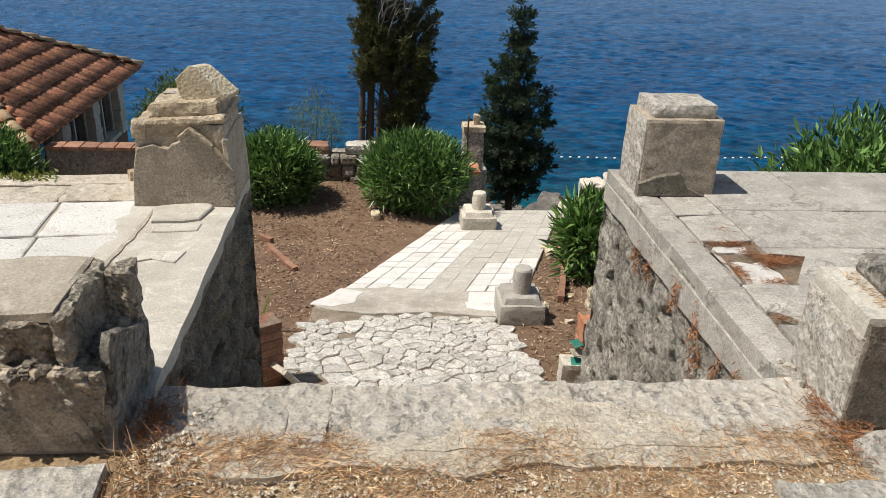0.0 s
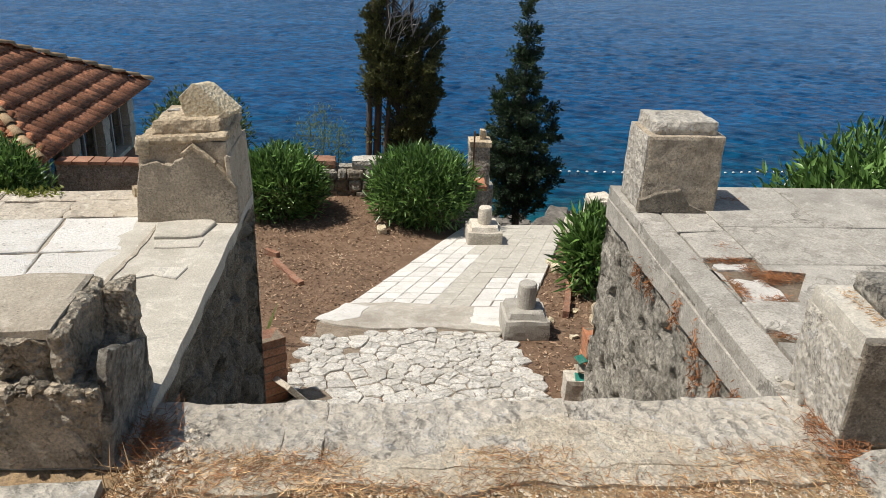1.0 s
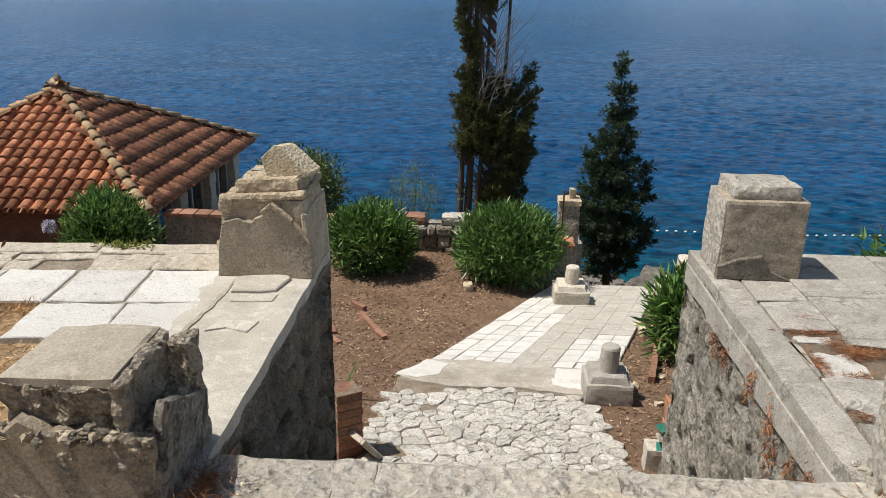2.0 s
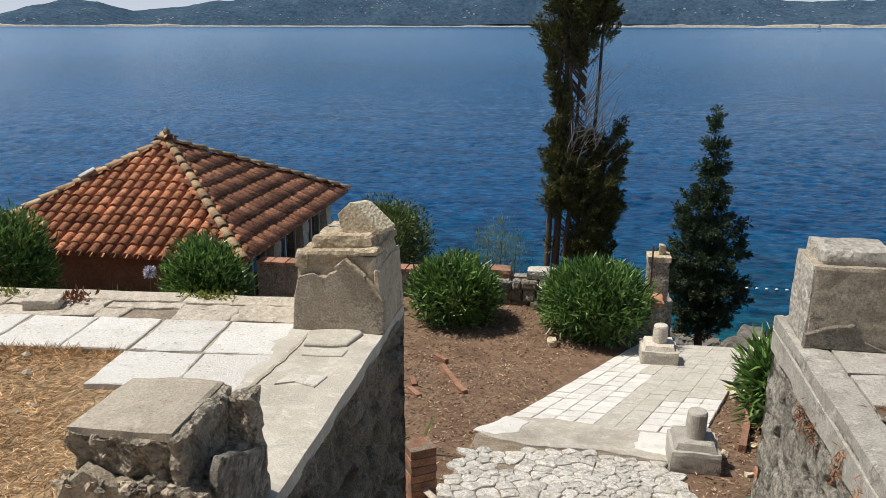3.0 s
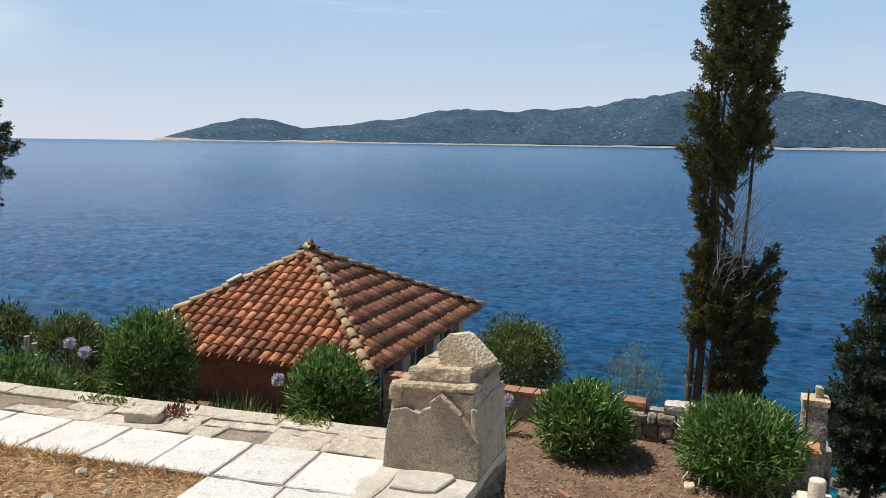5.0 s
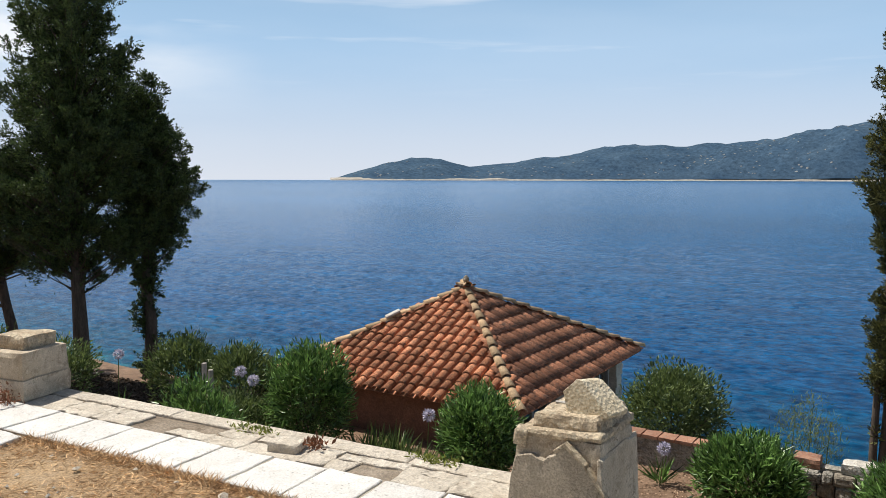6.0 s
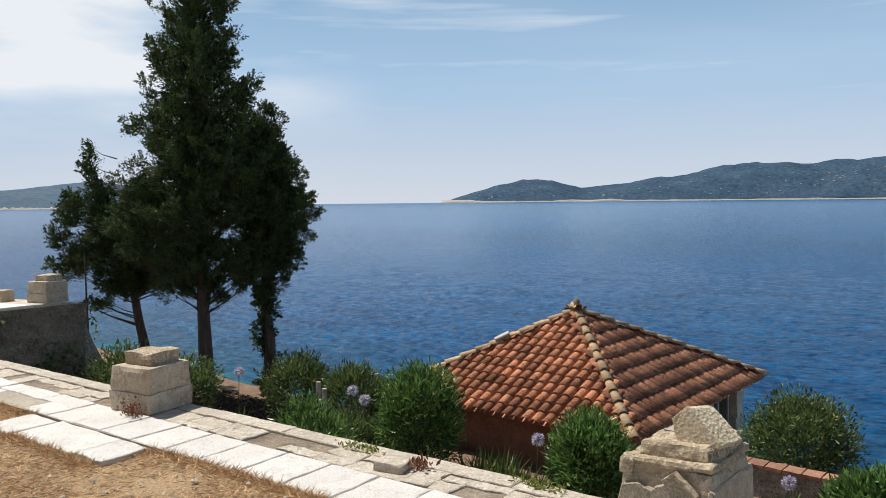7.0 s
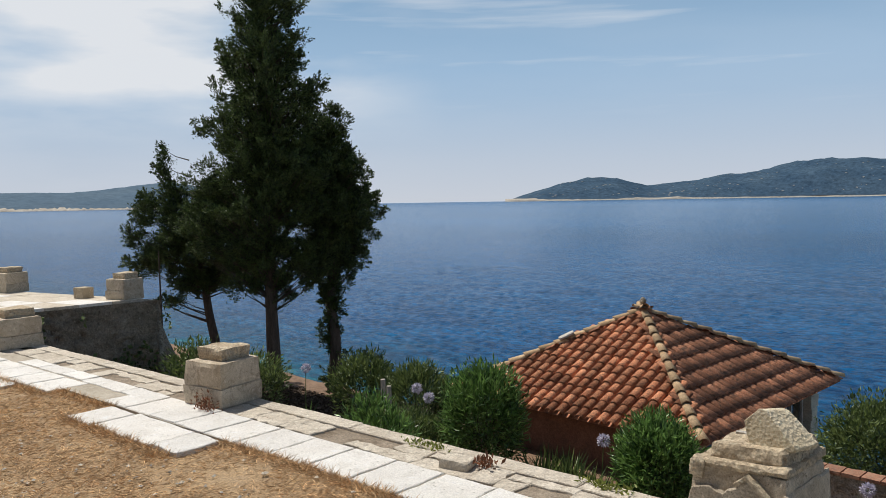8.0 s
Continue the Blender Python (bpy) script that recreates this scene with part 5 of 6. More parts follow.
def conifer(at, h, lobes, label, seed, name="cypress_tree", tips=260, per=90, mat=M_CYPRESS, trunks=((0, 0, 0.14),), spray=0.085, blob=0.2, rise=0.6, group="cypresses", lean=(0, 0)):
    """lobes: (x, y, height, radius, half height) of the masses of foliage; tufts sit on limbs, with gaps between."""
    rng = np.random.default_rng(seed)
    t = thing(name, label, "tree", at, 0, group)
    for tx, ty, r in trunks:
        pts = [Vector((tx * (1 - 0.35 * k / 8) + 0.05 * math.sin(k * 1.3 + tx * 5) + 0.10 * noise.noise(Vector((k * 0.8, tx * 9, seed))) + lean[0] * k / 8, ty * (1 - 0.6 * k / 8) + lean[1] * k / 8, h * 0.93 * k / 8 - 0.3)) for k in range(9)]
        v, f = tube(pts, [r * (1.3 if k == 0 else 1 - 0.11 * k) for k in range(9)], 11, 0.45)
        put("trunk", mesh_from("trunk", v, f, M_BARK, True), t)
    vol = np.array([r * r * q for _, _, _, r, q in lobes]) ** 0.8
    pick = rng.choice(len(lobes), size=tips, p=vol / vol.sum())
    cs, ws, twigs = [], [], []
    part_n = max(4, per // 6)
    for k in range(tips):
        lx, ly, lz, r, q = lobes[pick[k]]
        d = rng.normal(size=3)
        d /= np.linalg.norm(d)
        m = rng.uniform(0.35, 1.0) ** 0.6
        m *= 1 + 0.25 * noise.noise(Vector((d[0] * 2 + seed, d[1] * 2, d[2] * 3 + lz)))
        tip = np.array([lx + d[0] * r * m, ly + d[1] * r * m, lz + d[2] * q * m])
        out = np.array([tip[0] - lean[0] * tip[2] / h, tip[1] - lean[1] * tip[2] / h, 0.0])
        reach = float(np.linalg.norm(out))
        way = out / max(reach, 0.05) + np.array([0, 0, rise]) + rng.normal(size=3) * 0.2
        way /= np.linalg.norm(way)
        size = blob * rng.uniform(0.6, 1.35)
        root = tip - way * size * 1.3
        for j in range(6):         # a leading plume and five side plumes
            if j == 0:
                o, wv, ln = root, way, size * 2.6
            else:
                u = rng.uniform(0.1, 0.75)
                sd = rng.normal(size=3)
                sd -= way * (sd @ way)
                wv = way * 0.8 + sd / np.linalg.norm(sd) * 0.75
                wv /= np.linalg.norm(wv)
                o, ln = root + way * size * 2.6 * u, size * (1.6 - 1.0 * u)
            a = rng.uniform(0, 1, part_n)
            cs.append(o + wv * (a * ln)[:, None] + rng.normal(size=(part_n, 3)) * (ln * 0.19 * (1.05 - a))[:, None])
            ws.append(wv + rng.normal(size=(part_n, 3)) * 0.42)
        if k % 3 == 0 and reach > 0.2:
            b = Vector((lean[0] * tip[2] / h, lean[1] * tip[2] / h, max(0.1, tip[2] - reach * max(0.25, rise) * 0.8)))
            twigs.append(tube([b, b.lerp(Vector(tip), 0.55) - Vector((0, 0, 0.05)), Vector(tip)], [0.012 + 0.010 * reach, 0.011, 0.004], 5))
    put("crown", leaves("crown", np.concatenate(cs), np.concatenate(ws), spray, spray * 0.40, mat, rng), t)
    n = tips * 16               # dense spray close to the limbs
    pk = rng.choice(len(lobes), size=n, p=vol / vol.sum())
    lb = np.array(lobes)[pk]
    dd = rng.normal(size=(n, 3))
    dd *= (rng.uniform(0.1, 0.6, n) / np.linalg.norm(dd, axis=1))[:, None]
    put("inner_foliage", leaves("inner_foliage", lb[:, :3] + dd * np.stack([lb[:, 3], lb[:, 3], lb[:, 4]], 1), dd + np.array([0, 0, 0.3]), spray * 2.0, spray * 0.7, mat, rng), t)
    v, f = join(twigs)
    ob = put("branch", mesh_from("branch", v, f, M_BARK), t)
    ob["kind"] = "stuff"
    return t


slim = [(0, 0, z, r, 0.26) for z, r in ((0.95, 0.48), (1.3, 0.72), (1.75, 0.80), (2.25, 0.74), (2.75, 0.62), (3.25, 0.45), (3.7, 0.30), (4.15, 0.20), (4.5, 0.10), (4.75, 0.04))] + [(0.62, 0.1, 2.35, 0.14, 0.3), (-0.6, 0.1, 2.0, 0.2, 0.2), (0.7, 0, 1.5, 0.2, 0.2), (-0.4, 0, 3.0, 0.14, 0.2)]
conifer((2.05, 14.9, -4.6), 4.9, slim, "slender dark green cypress by the shore", 21, tips=450, per=198, mat=M_CYP_DARK, spray=0.044, blob=0.115, rise=0.42, trunks=((0, 0, 0.09),))
old = [(0.32, 0.1, 2.95, 0.24, 0.4), (-0.36, 0, 3.85, 0.16, 0.4), (-0.52, 0, 4.15, 0.16, 0.3), (0.62, 0.05, 3.35, 0.12, 0.3), (-0.5, 0, 2.9, 0.25, 0.5), (-0.3, 0, 2.55, 0.35, 0.6), (-0.1, 0.1, 2.2, 0.40, 0.5), (0.64, 0.05, 2.85, 0.17, 0.55), (0.55, 0, 2.2, 0.27, 0.6), (0.3, 0, 1.6, 0.31, 0.7), (0.36, 0, 0.9, 0.28, 0.6), (-0.56, 0, 1.2, 0.10, 0.35), (0, 0.1, 1.1, 0.31, 0.6), (0.2, 0.1, 2.6, 0.35, 0.5), (-0.45, 0, 3.35, 0.23, 0.3), (0, 0.1, 3.1, 0.25, 0.3), (-0.45, 0, 2.1, 0.25, 0.4), (0.5, 0, 1.4, 0.19, 0.6),
       (-0.6, 0, 4.5, 0.21, 0.35), (-0.2, 0, 4.8, 0.26, 0.4), (-0.62, 0, 5.1, 0.31, 0.4), (0.24, 0.1, 5.4, 0.26, 0.5), (-0.2, 0.1, 5.4, 0.33, 0.4), (0.1, 0, 5.0, 0.11, 0.3), (0.15, 0, 5.8, 0.36, 0.5), (-0.55, 0, 5.9, 0.27, 0.5), (0.36, 0, 6.4, 0.25, 0.6), (-0.2, 0, 6.7, 0.53, 0.6), (0.29, 0, 7.3, 0.36, 0.7), (-0.3, 0, 7.6, 0.39, 0.7), (0.05, 0, 8.3, 0.47, 0.8), (0.05, 0, 9.1, 0.33, 0.8), (0, 0, 9.9, 0.10, 0.5)]
oldtree = conifer((-0.18, 15.6, -3.7), 10.0, old, "old columnar cypress with bare grey limbs showing", 22, tips=1250, per=168, mat=M_CYP_OLIVE, spray=0.047, blob=0.12, rise=1.6,
                  trunks=((-0.60, 0, 0.06), (-0.44, 0.05, 0.075), (-0.30, -0.05, 0.05), (-0.10, 0.1, 0.05), (0.26, 0.1, 0.055)))
rr = random.Random(5)
dead = []
for k in range(64):       # dead grey branches in the gap of the crown
    b = Vector((rr.uniform(-0.35, 0.25), rr.uniform(-0.1, 0.1), rr.uniform(2.5, 4.0)))
    e = b + Vector((rr.uniform(0.0, 0.85), rr.uniform(-0.35, 0.3), rr.uniform(0.2, 1.1)))
    dead.append(tube([b, b.lerp(e, 0.4) + Vector((rr.uniform(-.08, .12), rr.uniform(-.1, .1), -0.05)), b.lerp(e, 0.75) + Vector((rr.uniform(-.08, .08), 0, rr.uniform(-.06, .08))), e], [0.013, 0.009, 0.006, 0.003], 4))
v, f = join(dead)
put("dead_branch", mesh_from("dead_branch", v, f, M_BLEACH), oldtree, label="bare bleached dead branches")["kind"] = "stuff"
big = [(0.1, 0.2, 2.6, 0.5, 0.4), (0.6, 0.6, 3.0, 0.6, 0.5), (0.9, 0.9, 3.5, 0.5, 0.5), (-0.4, -0.4, 2.7, 0.6, 0.3), (0.1, 0, 3.5, 1.2, 0.7), (-0.1, 0.0, 4.5, 1.6, 0.8), (-0.9, -0.9, 3.9, 0.9, 0.8), (-1.0, -1.0, 4.8, 0.7, 0.6), (0.0, 0, 5.5, 1.55, 0.9), (0.5, 0.5, 5.4, 1.1, 1.0), (0, 0, 6.5, 1.42, 0.9), (0.1, 0, 7.4, 1.25, 0.9), (0.05, 0, 8.3, 1.05, 0.9), (0, 0, 9.2, 0.85, 0.9), (-0.1, -0.1, 10.0, 0.55, 0.9),
       (0.55, 0.5, 9.4, 0.22, 0.7), (-0.7, -0.6, 8.1, 0.3, 0.7), (0.85, 0.75, 7.3, 0.25, 0.6), (-1.1, -1.05, 6.45, 0.2, 0.2)]
conifer((-16.6, 11.8, -3.05), 10.8, big, "broad dark cypress at the terrace end", 23, tips=1250, per=192, spray=0.066, blob=0.20, rise=0.9, trunks=((0, 0, 0.19),))
small = [(-0.6, -0.6, 3.6, 1.05, 0.9), (-0.4, -0.4, 2.6, 0.7, 0.4), (-1.3, -1.3, 4.6, 0.36, 0.6), (-1.55, -1.55, 3.8, 0.32, 0.3), (-1.35, -1.35, 3.1, 0.5, 0.4), (-0.95, -0.95, 5.5, 0.22, 1.0), (-0.75, -0.75, 4.7, 0.5, 0.7), (-0.2, -0.2, 4.3, 0.9, 0.8), (-0.9, -0.9, 2.1, 0.35, 0.15), (0.3, 0.3, 3.0, 0.8, 0.6)]
conifer((-19.4, 11.9, -3.1), 5.8, small, "smaller ragged cypress with an open crown", 24, tips=560, per=168, spray=0.064, blob=0.17, rise=0.55, trunks=((0, 0, 0.17),), lean=(-0.5, -0.4))
ivy = [(0, 0, 0.5, 0.24, 0.6), (0, 0, 1.3, 0.26, 0.6), (0, 0, 2.1, 0.28, 0.5), (0, 0, 2.7, 0.36, 0.4), (0.1, 0.1, 3.6, 0.85, 0.7), (0.2, 0.2, 4.5, 1.02, 0.9), (0.1, 0.1, 5.5, 0.85, 0.8), (0, 0, 6.5, 0.5, 0.8)]
conifer((-16.1, 13.3, -3.2), 7.4, ivy, "cypress with an ivy-clad trunk", 25, tips=620, per=162, spray=0.064, blob=0.165, rise=0.9, trunks=((0, 0, 0.18),))

oleander((-12.3, 7.6, ground_z(-12.3, 7.6)), 0.7, 0.6, 1.7, "dark shrub growing against the terrace wing", 31, 4200, M_SHRUB, 0.10, 0.035, "wild_shrub")
oleander((-11.2, 7.0, ground_z(-11.2, 7.0)), 0.8, 0.55, 1.35, "tangled shrub below the terrace edge", 32, 3800, M_SHRUB, 0.10, 0.035, "wild_shrub")
oleander((-13.9, 9.6, ground_z(-13.9, 9.6)), 0.9, 0.7, 1.3, "wild shrub beneath the cypresses", 33, 3800, M_SHRUB, 0.11, 0.035, "wild_shrub")
oleander((-7.6, 7.6, ground_z(-7.6, 7.6)), 0.55, 0.5, 1.5, "green shrub behind the terrace pedestal", 34, 3200, M_OLEANDER, 0.12, 0.028, "wild_shrub")

# ---- tiled house ----
EX0, EX1, EY0, EY1, EZ = -11.05, -5.60, 12.45, 18.45, -2.2     # eaves
AX, AY, AZ = -8.42, 15.4, -0.70                               # apex
house = thing("tiled_house", "small square house with a terracotta pyramid roof", "house", (0, 0, 0))
IN = 0.35
wx0, wx1, wy0, wy1 = EX0 + IN, EX1 - IN, EY0 + IN, EY1 - IN
put("wall", box("house_wall", wx0, wx1, wy0, wy0 + 0.3, -6.0, EZ - 0.02, M_HOUSEWALL), house)
put("wall", box("house_wall", wx0, wx1, wy1 - 0.3, wy1, -6.0, EZ - 0.02, M_HOUSEWALL), house)
put("wall", box("house_wall", wx0, wx0 + 0.3, wy0 + 0.3, wy1 - 0.3, -6.0, EZ - 0.02, M_HOUSEWALL), house)
put("wall", box("house_wall", wx1 - 0.3, wx1, wy0 + 0.3, wy1 - 0.3, -6.0, -3.5, M_HOUSEWALL), house)
deck = mesh_from("roof_deck", [(EX0, EY0, EZ - 0.05), (EX1, EY0, EZ - 0.05), (EX1, EY1, EZ - 0.05), (EX0, EY1, EZ - 0.05), (AX, AY, AZ - 0.05)],
                 [(0, 1, 4), (1, 2, 4), (2, 3, 4), (3, 0, 4), (3, 2, 1, 0)], M_TILE_OLD)
roof = put("roof", deck, house)


def tile_mesh(name, mat, w=0.21, l=0.44, seg=7, rise=0.82):
    """A barrel tile: half pipe, wider at its lower end, open below; l runs up the slope (+y)."""
    verts, faces = [], []
    for t, y, r in ((0.0, 0.0, w * 0.54), (0.014, 0.0, w * 0.54 - 0.014), (0.0, l, w * 0.42)):
        for k in range(seg + 1):
            a = math.pi * k / seg
            rr = r
            verts.append((-math.cos(a) * rr, y, math.sin(a) * rr * rise + (0.03 if y == 0 else 0.0)))
    n = seg + 1
    for k in range(seg):
        faces.append((k, k + 1, 2 * n + k + 1, 2 * n + k))
        faces.append((n + k, n + k + 1, k + 1, k))
    return mesh_from(name, verts, faces, mat, True)


TILE, TILE_B = tile_mesh("tile", M_TILE, 0.185, 0.40), tile_mesh("old_tile", M_TILE_OLD, 0.205, 0.42, rise=0.42)
trnd = random.Random(8)


def slope_tiles(p0, p1, apex, pitch, course, me, single=True):
    """Lay barrel tiles on the triangle from the eave p0-p1 up to the apex."""
    p0, p1, apex = Vector(p0), Vector(p1), Vector(apex)
    along = (p1 - p0).normalized()
    length = (p1 - p0).length
    foot = (apex - p0).dot(along)
    up = apex - p0 - along * foot
    slope = up.length
    up.normalize()
    nrm = along.cross(up)
    m3 = Matrix((along, up, nrm)).transposed()
    n_c, n_r = int(length / pitch), int(slope / course)
    rest = []
    for r in range(n_r + 1):
        v = r * course - 0.04
        for c in range(n_c):
            u = (c + 0.5) * length / n_c
            lo, hi = foot * v / slope, length - (length - foot) * v / slope
            if not (lo + 0.06 < u < hi - 0.06) or v > slope - 0.12:
                continue
            at = p0 + along * (u + trnd.uniform(-.008, .008)) + up * (v + trnd.uniform(-.012, .012)) + nrm * (-0.02 + trnd.uniform(0, 0.012))
            turn = Matrix.Rotation(trnd.uniform(-.03, .03), 3, "Z")
            mm = Matrix.Translation(at) @ (m3 @ turn).to_4x4()
            if single:
                ob = new("roof_tile", me)
                ob.parent = roof
                ob.matrix_basis = mm
            else:
                rest.append(([mm @ q.co for q in me.vertices], [tuple(q.vertices) for q in me.polygons]))
    if rest:
        vv, ff = join(rest)
        ob = put("tile_field", mesh_from("tile_field", vv, ff, M_TILE_OLD, True), roof)
        ob["kind"] = "stuff"


A = (AX, AY, AZ)
slope_tiles((EX0, EY0, EZ), (EX1, EY0, EZ), A, 0.212, 0.25, TILE)
slope_tiles((EX1, EY0, EZ), (EX1, EY1, EZ), A, 0.215, 0.355, TILE_B, True)
slope_tiles((EX1, EY1, EZ), (EX0, EY1, EZ), A, 0.215, 0.355, TILE_B, False)
slope_tiles((EX0, EY1, EZ), (EX0, EY0, EZ), A, 0.215, 0.355, TILE_B, False)
RIDGE = tile_mesh("ridge_tile", M_RIDGE, 0.17, 0.38)
for cx, cy in ((EX1, EY0), (EX1, EY1), (EX0, EY0), (EX0, EY1)):
    p0, p1 = Vector((cx, cy, EZ)), Vector(A)
    d = (p1 - p0)
    n = int(d.length / 0.33)
    d.normalize()
    side = d.cross(Vector((0, 0, 1))).normalized()
    m3 = Matrix((side, d, side.cross(d))).transposed().to_4x4()
    for k in range(n + 1):
        ob = new("ridge_tile", RIDGE)
        ob.parent = roof
        ob.matrix_basis = Matrix.Translation(p0 + d * (k * 0.33 - 0.03) + Vector((trnd.uniform(-.01, .01), 0, 0.035 + trnd.uniform(-.008, .008)))) @ m3
fin = put("finial", mesh_from("finial", *tube([Vector((0, 0, z)) for z in (0, 0.04, 0.045, 0.08, 0.12, 0.17, 0.21)], [0.14, 0.14, 0.055, 0.05, 0.075, 0.055, 0.02], 12), M_GRIME_SHADE), roof, (AX, AY, AZ + 0.08))
put("loose_ridge_slab", bm_mesh("loose_ridge_slab", block(0.34, 0.2, 0.05, 90, 0.006, 0.02, cell=0.04), M_GREYSLAB), roof, (-9.45, 14.2, -1.17), (0, -24, 48))
# window band of the seaward-side wall, between stone piers
zt, zb = EZ - 0.06, -3.5
for k, y in enumerate((wy0 + 0.18, wy0 + 1.9, wy0 + 3.5, wy1 - 0.2)):
    for j in range(5):
        put("quoin", bm_mesh("quoin", block(0.34, 0.40 if j % 2 else 0.32, 0.248, 100 + j + k, 0.006, 0.015, cell=0.07), M_LIME), house, (wx1 - 0.13, y, zb + j * 0.25))
M_GLASS = bpy.data.materials.new("window_glass")
M_GLASS.use_nodes = True
g = M_GLASS.node_tree.nodes["Principled BSDF"]
g.inputs["Base Color"].default_value, g.inputs["Roughness"].default_value, g.inputs["Transmission Weight"].default_value = (0.8, 0.85, 0.85, 1), 0.05, 1.0
for y0, y1 in ((wy0 + 0.38, wy0 + 1.7), (wy0 + 2.1, wy0 + 3.3), (wy0 + 3.7, wy1 - 0.42)):
    win = put("window", box("window_sill", wx1 - 0.28, wx1 + 0.02, y0, y1, zb, zb + 0.08, M_LIME), house)
    put("pane", box("pane", wx1 - 0.16, wx1 - 0.154, y0 + 0.06, y1 - 0.06, zb + 0.14, zt - 0.1, M_GLASS), win).visible_shadow = False
    for yy in (y0, (y0 + y1) / 2 - 0.03, y1 - 0.06):
        put("frame", box("frame", wx1 - 0.19, wx1 - 0.12, yy, yy + 0.06, zb + 0.08, zt, M_FRAME), win)
    put("frame", box("frame", wx1 - 0.19, wx1 - 0.12, y0, y1, zt - 0.08, zt, M_FRAME), win)

# ---- small things ----
srng = np.random.default_rng(40)


def scatter(name, label, pts, ways, length, width, mat, category="litter"):
    me = leaves(name, np.asarray(pts), np.asarray(ways), length, width, mat, srng, 0.1)
    return tagged(put(name, me), label, category, kind="stuff")


def flat_ways(n, tilt=0.18):
    a = srng.uniform(0, 2 * math.pi, n)
    return np.stack([np.cos(a), np.sin(a), np.abs(srng.normal(0, tilt, n))], 1)


def on_slab(sx, sy):
    if sy > -0.87:
        return True
    if sy > -1.27 and (-5.22 < sx < -3.68 or -1.30 < sx < -0.5):
        return True
    return sx < -6.2 and sy > -1.02


# withered grass of the terrace, thick in patches
pts = []
while len(pts) < 60000:
    sx, sy = srng.uniform(-10.5, -0.6), -0.86 - 2.1 * srng.beta(1.0, 1.3)
    if on_slab(sx, sy):
        continue
    p = strip(sx, sy)
    if noise.noise(Vector((p.x * 1.1, p.y * 1.6, 2.0))) + 0.5 * noise.noise(Vector((p.x * 4, p.y * 4, 7.0))) + srng.uniform(-0.3, 0.9) < 0.0:
        continue
    if -1.9 < p.x and p.y > 2.55:
        continue
    pts.append((p.x, p.y, dry_z(p.x, p.y) - 0.006 + srng.uniform(0, 0.012)))
scatter("dry_grass", "withered straw-coloured grass on the terrace", pts, flat_ways(len(pts), 0.3), 0.055, 0.0040, M_STRAW, "grass")
pts = []
while len(pts) < 5200:                      # fringe along the slabs
    sx = srng.uniform(-9, -1.3)
    edge = -1.26 if -5.22 < sx < -3.68 else (-1.03 if sx < -6.2 else -0.87)
    sy = edge - abs(srng.normal(0, 0.05))
    p = strip(sx, sy)
    pts.append((p.x, p.y, dry_z(p.x, p.y) - 0.01))
scatter("dry_grass", "tufts of dead grass along the slab edge", pts, flat_ways(len(pts), 0.9), 0.075, 0.004, M_STRAW, "grass")
pts = []
while len(pts) < 8500:                     # straw and needles before the ledge
    x, y = srng.uniform(-1.25, 1.3), 2.67 - abs(srng.normal(0, 0.2))
    if y < 1.9 or y > 2.66 or (noise.noise(Vector((x * 2.6, y * 3.2, 1.0))) + srng.uniform(-0.2, 0.3) < 0.04):
        continue
    pts.append((x, y, 0.002 + srng.uniform(-0.004, 0.008) if y > 2.45 else max(dry_z(x, y), -0.015) + srng.uniform(0, 0.010)))
half = len(pts) * 6 // 10
scatter("dry_grass", "straw lying on the earth before the stone ledge", pts[:half], flat_ways(half, 0.16), 0.048, 0.0018, M_STRAW, "grass")
scatter("dry_needles", "rust-brown pine needles on the earth", pts[half:], flat_ways(len(pts) - half, 0.14), 0.042, 0.0016, M_NEEDLE)
pts = [(srng.normal(0.95, 0.04), srng.normal(2.66, 0.09), 0.0) for _ in range(480)]
pts = [(x, y, 0.006 + srng.uniform(0, 0.02)) for x, y, z in pts]
scatter("dry_needles", "drift of rusty needles by the cracked pedestal", pts, flat_ways(len(pts), 0.35), 0.06, 0.003, M_NEEDLE)
pts = [(srng.normal(-1.13, 0.05), srng.normal(2.55, 0.06), -0.01) for _ in range(55)]
scatter("dry_grass", "upright dry grass tuft beside the broken pedestal", pts, flat_ways(len(pts), 1.6), 0.12, 0.0018, M_STRAW, "grass")
pts = [(srng.normal(-1.09, 0.05), srng.normal(2.64, 0.09), 0.003 + srng.uniform(0, 0.010)) for _ in range(110)]
foot_pts = list(pts)
pts = [(srng.normal(-1.14, 0.035), srng.normal(2.70, 0.07), 0.01 + srng.uniform(0, 0.03)) for _ in range(420)]
scatter("dry_needles", "rusty needles heaped at the foot of the broken pedestal", pts, flat_ways(len(pts), 0.7), 0.05, 0.0024, M_NEEDLE)
# needles in the gaps of the flagstones
pts = []
for cx, cy, sx, sy, n in ((1.31, 3.89, 0.03, 0.035, 420), (1.115, 3.78, 0.012, 0.07, 240), (1.19, 4.085, 0.06, 0.010, 260), (1.38, 3.90, 0.05, 0.02, 340), (1.26, 3.97, 0.02, 0.03, 140), (1.24, 3.68, 0.04, 0.012, 120), (1.13, 3.36, 0.03, 0.012, 90), (1.55, 4.95, 0.05, 0.02, 120), (1.24, 4.25, 0.02, 0.03, 80)):
    pts += [(srng.normal(cx, sx), srng.normal(cy, sy), -0.010 + srng.uniform(0, 0.014)) for _ in range(n)]
scatter("dry_needles", "rusty needles caught in the flagstone gaps", pts, flat_ways(len(pts), 0.10), 0.04, 0.0022, M_NEEDLE)
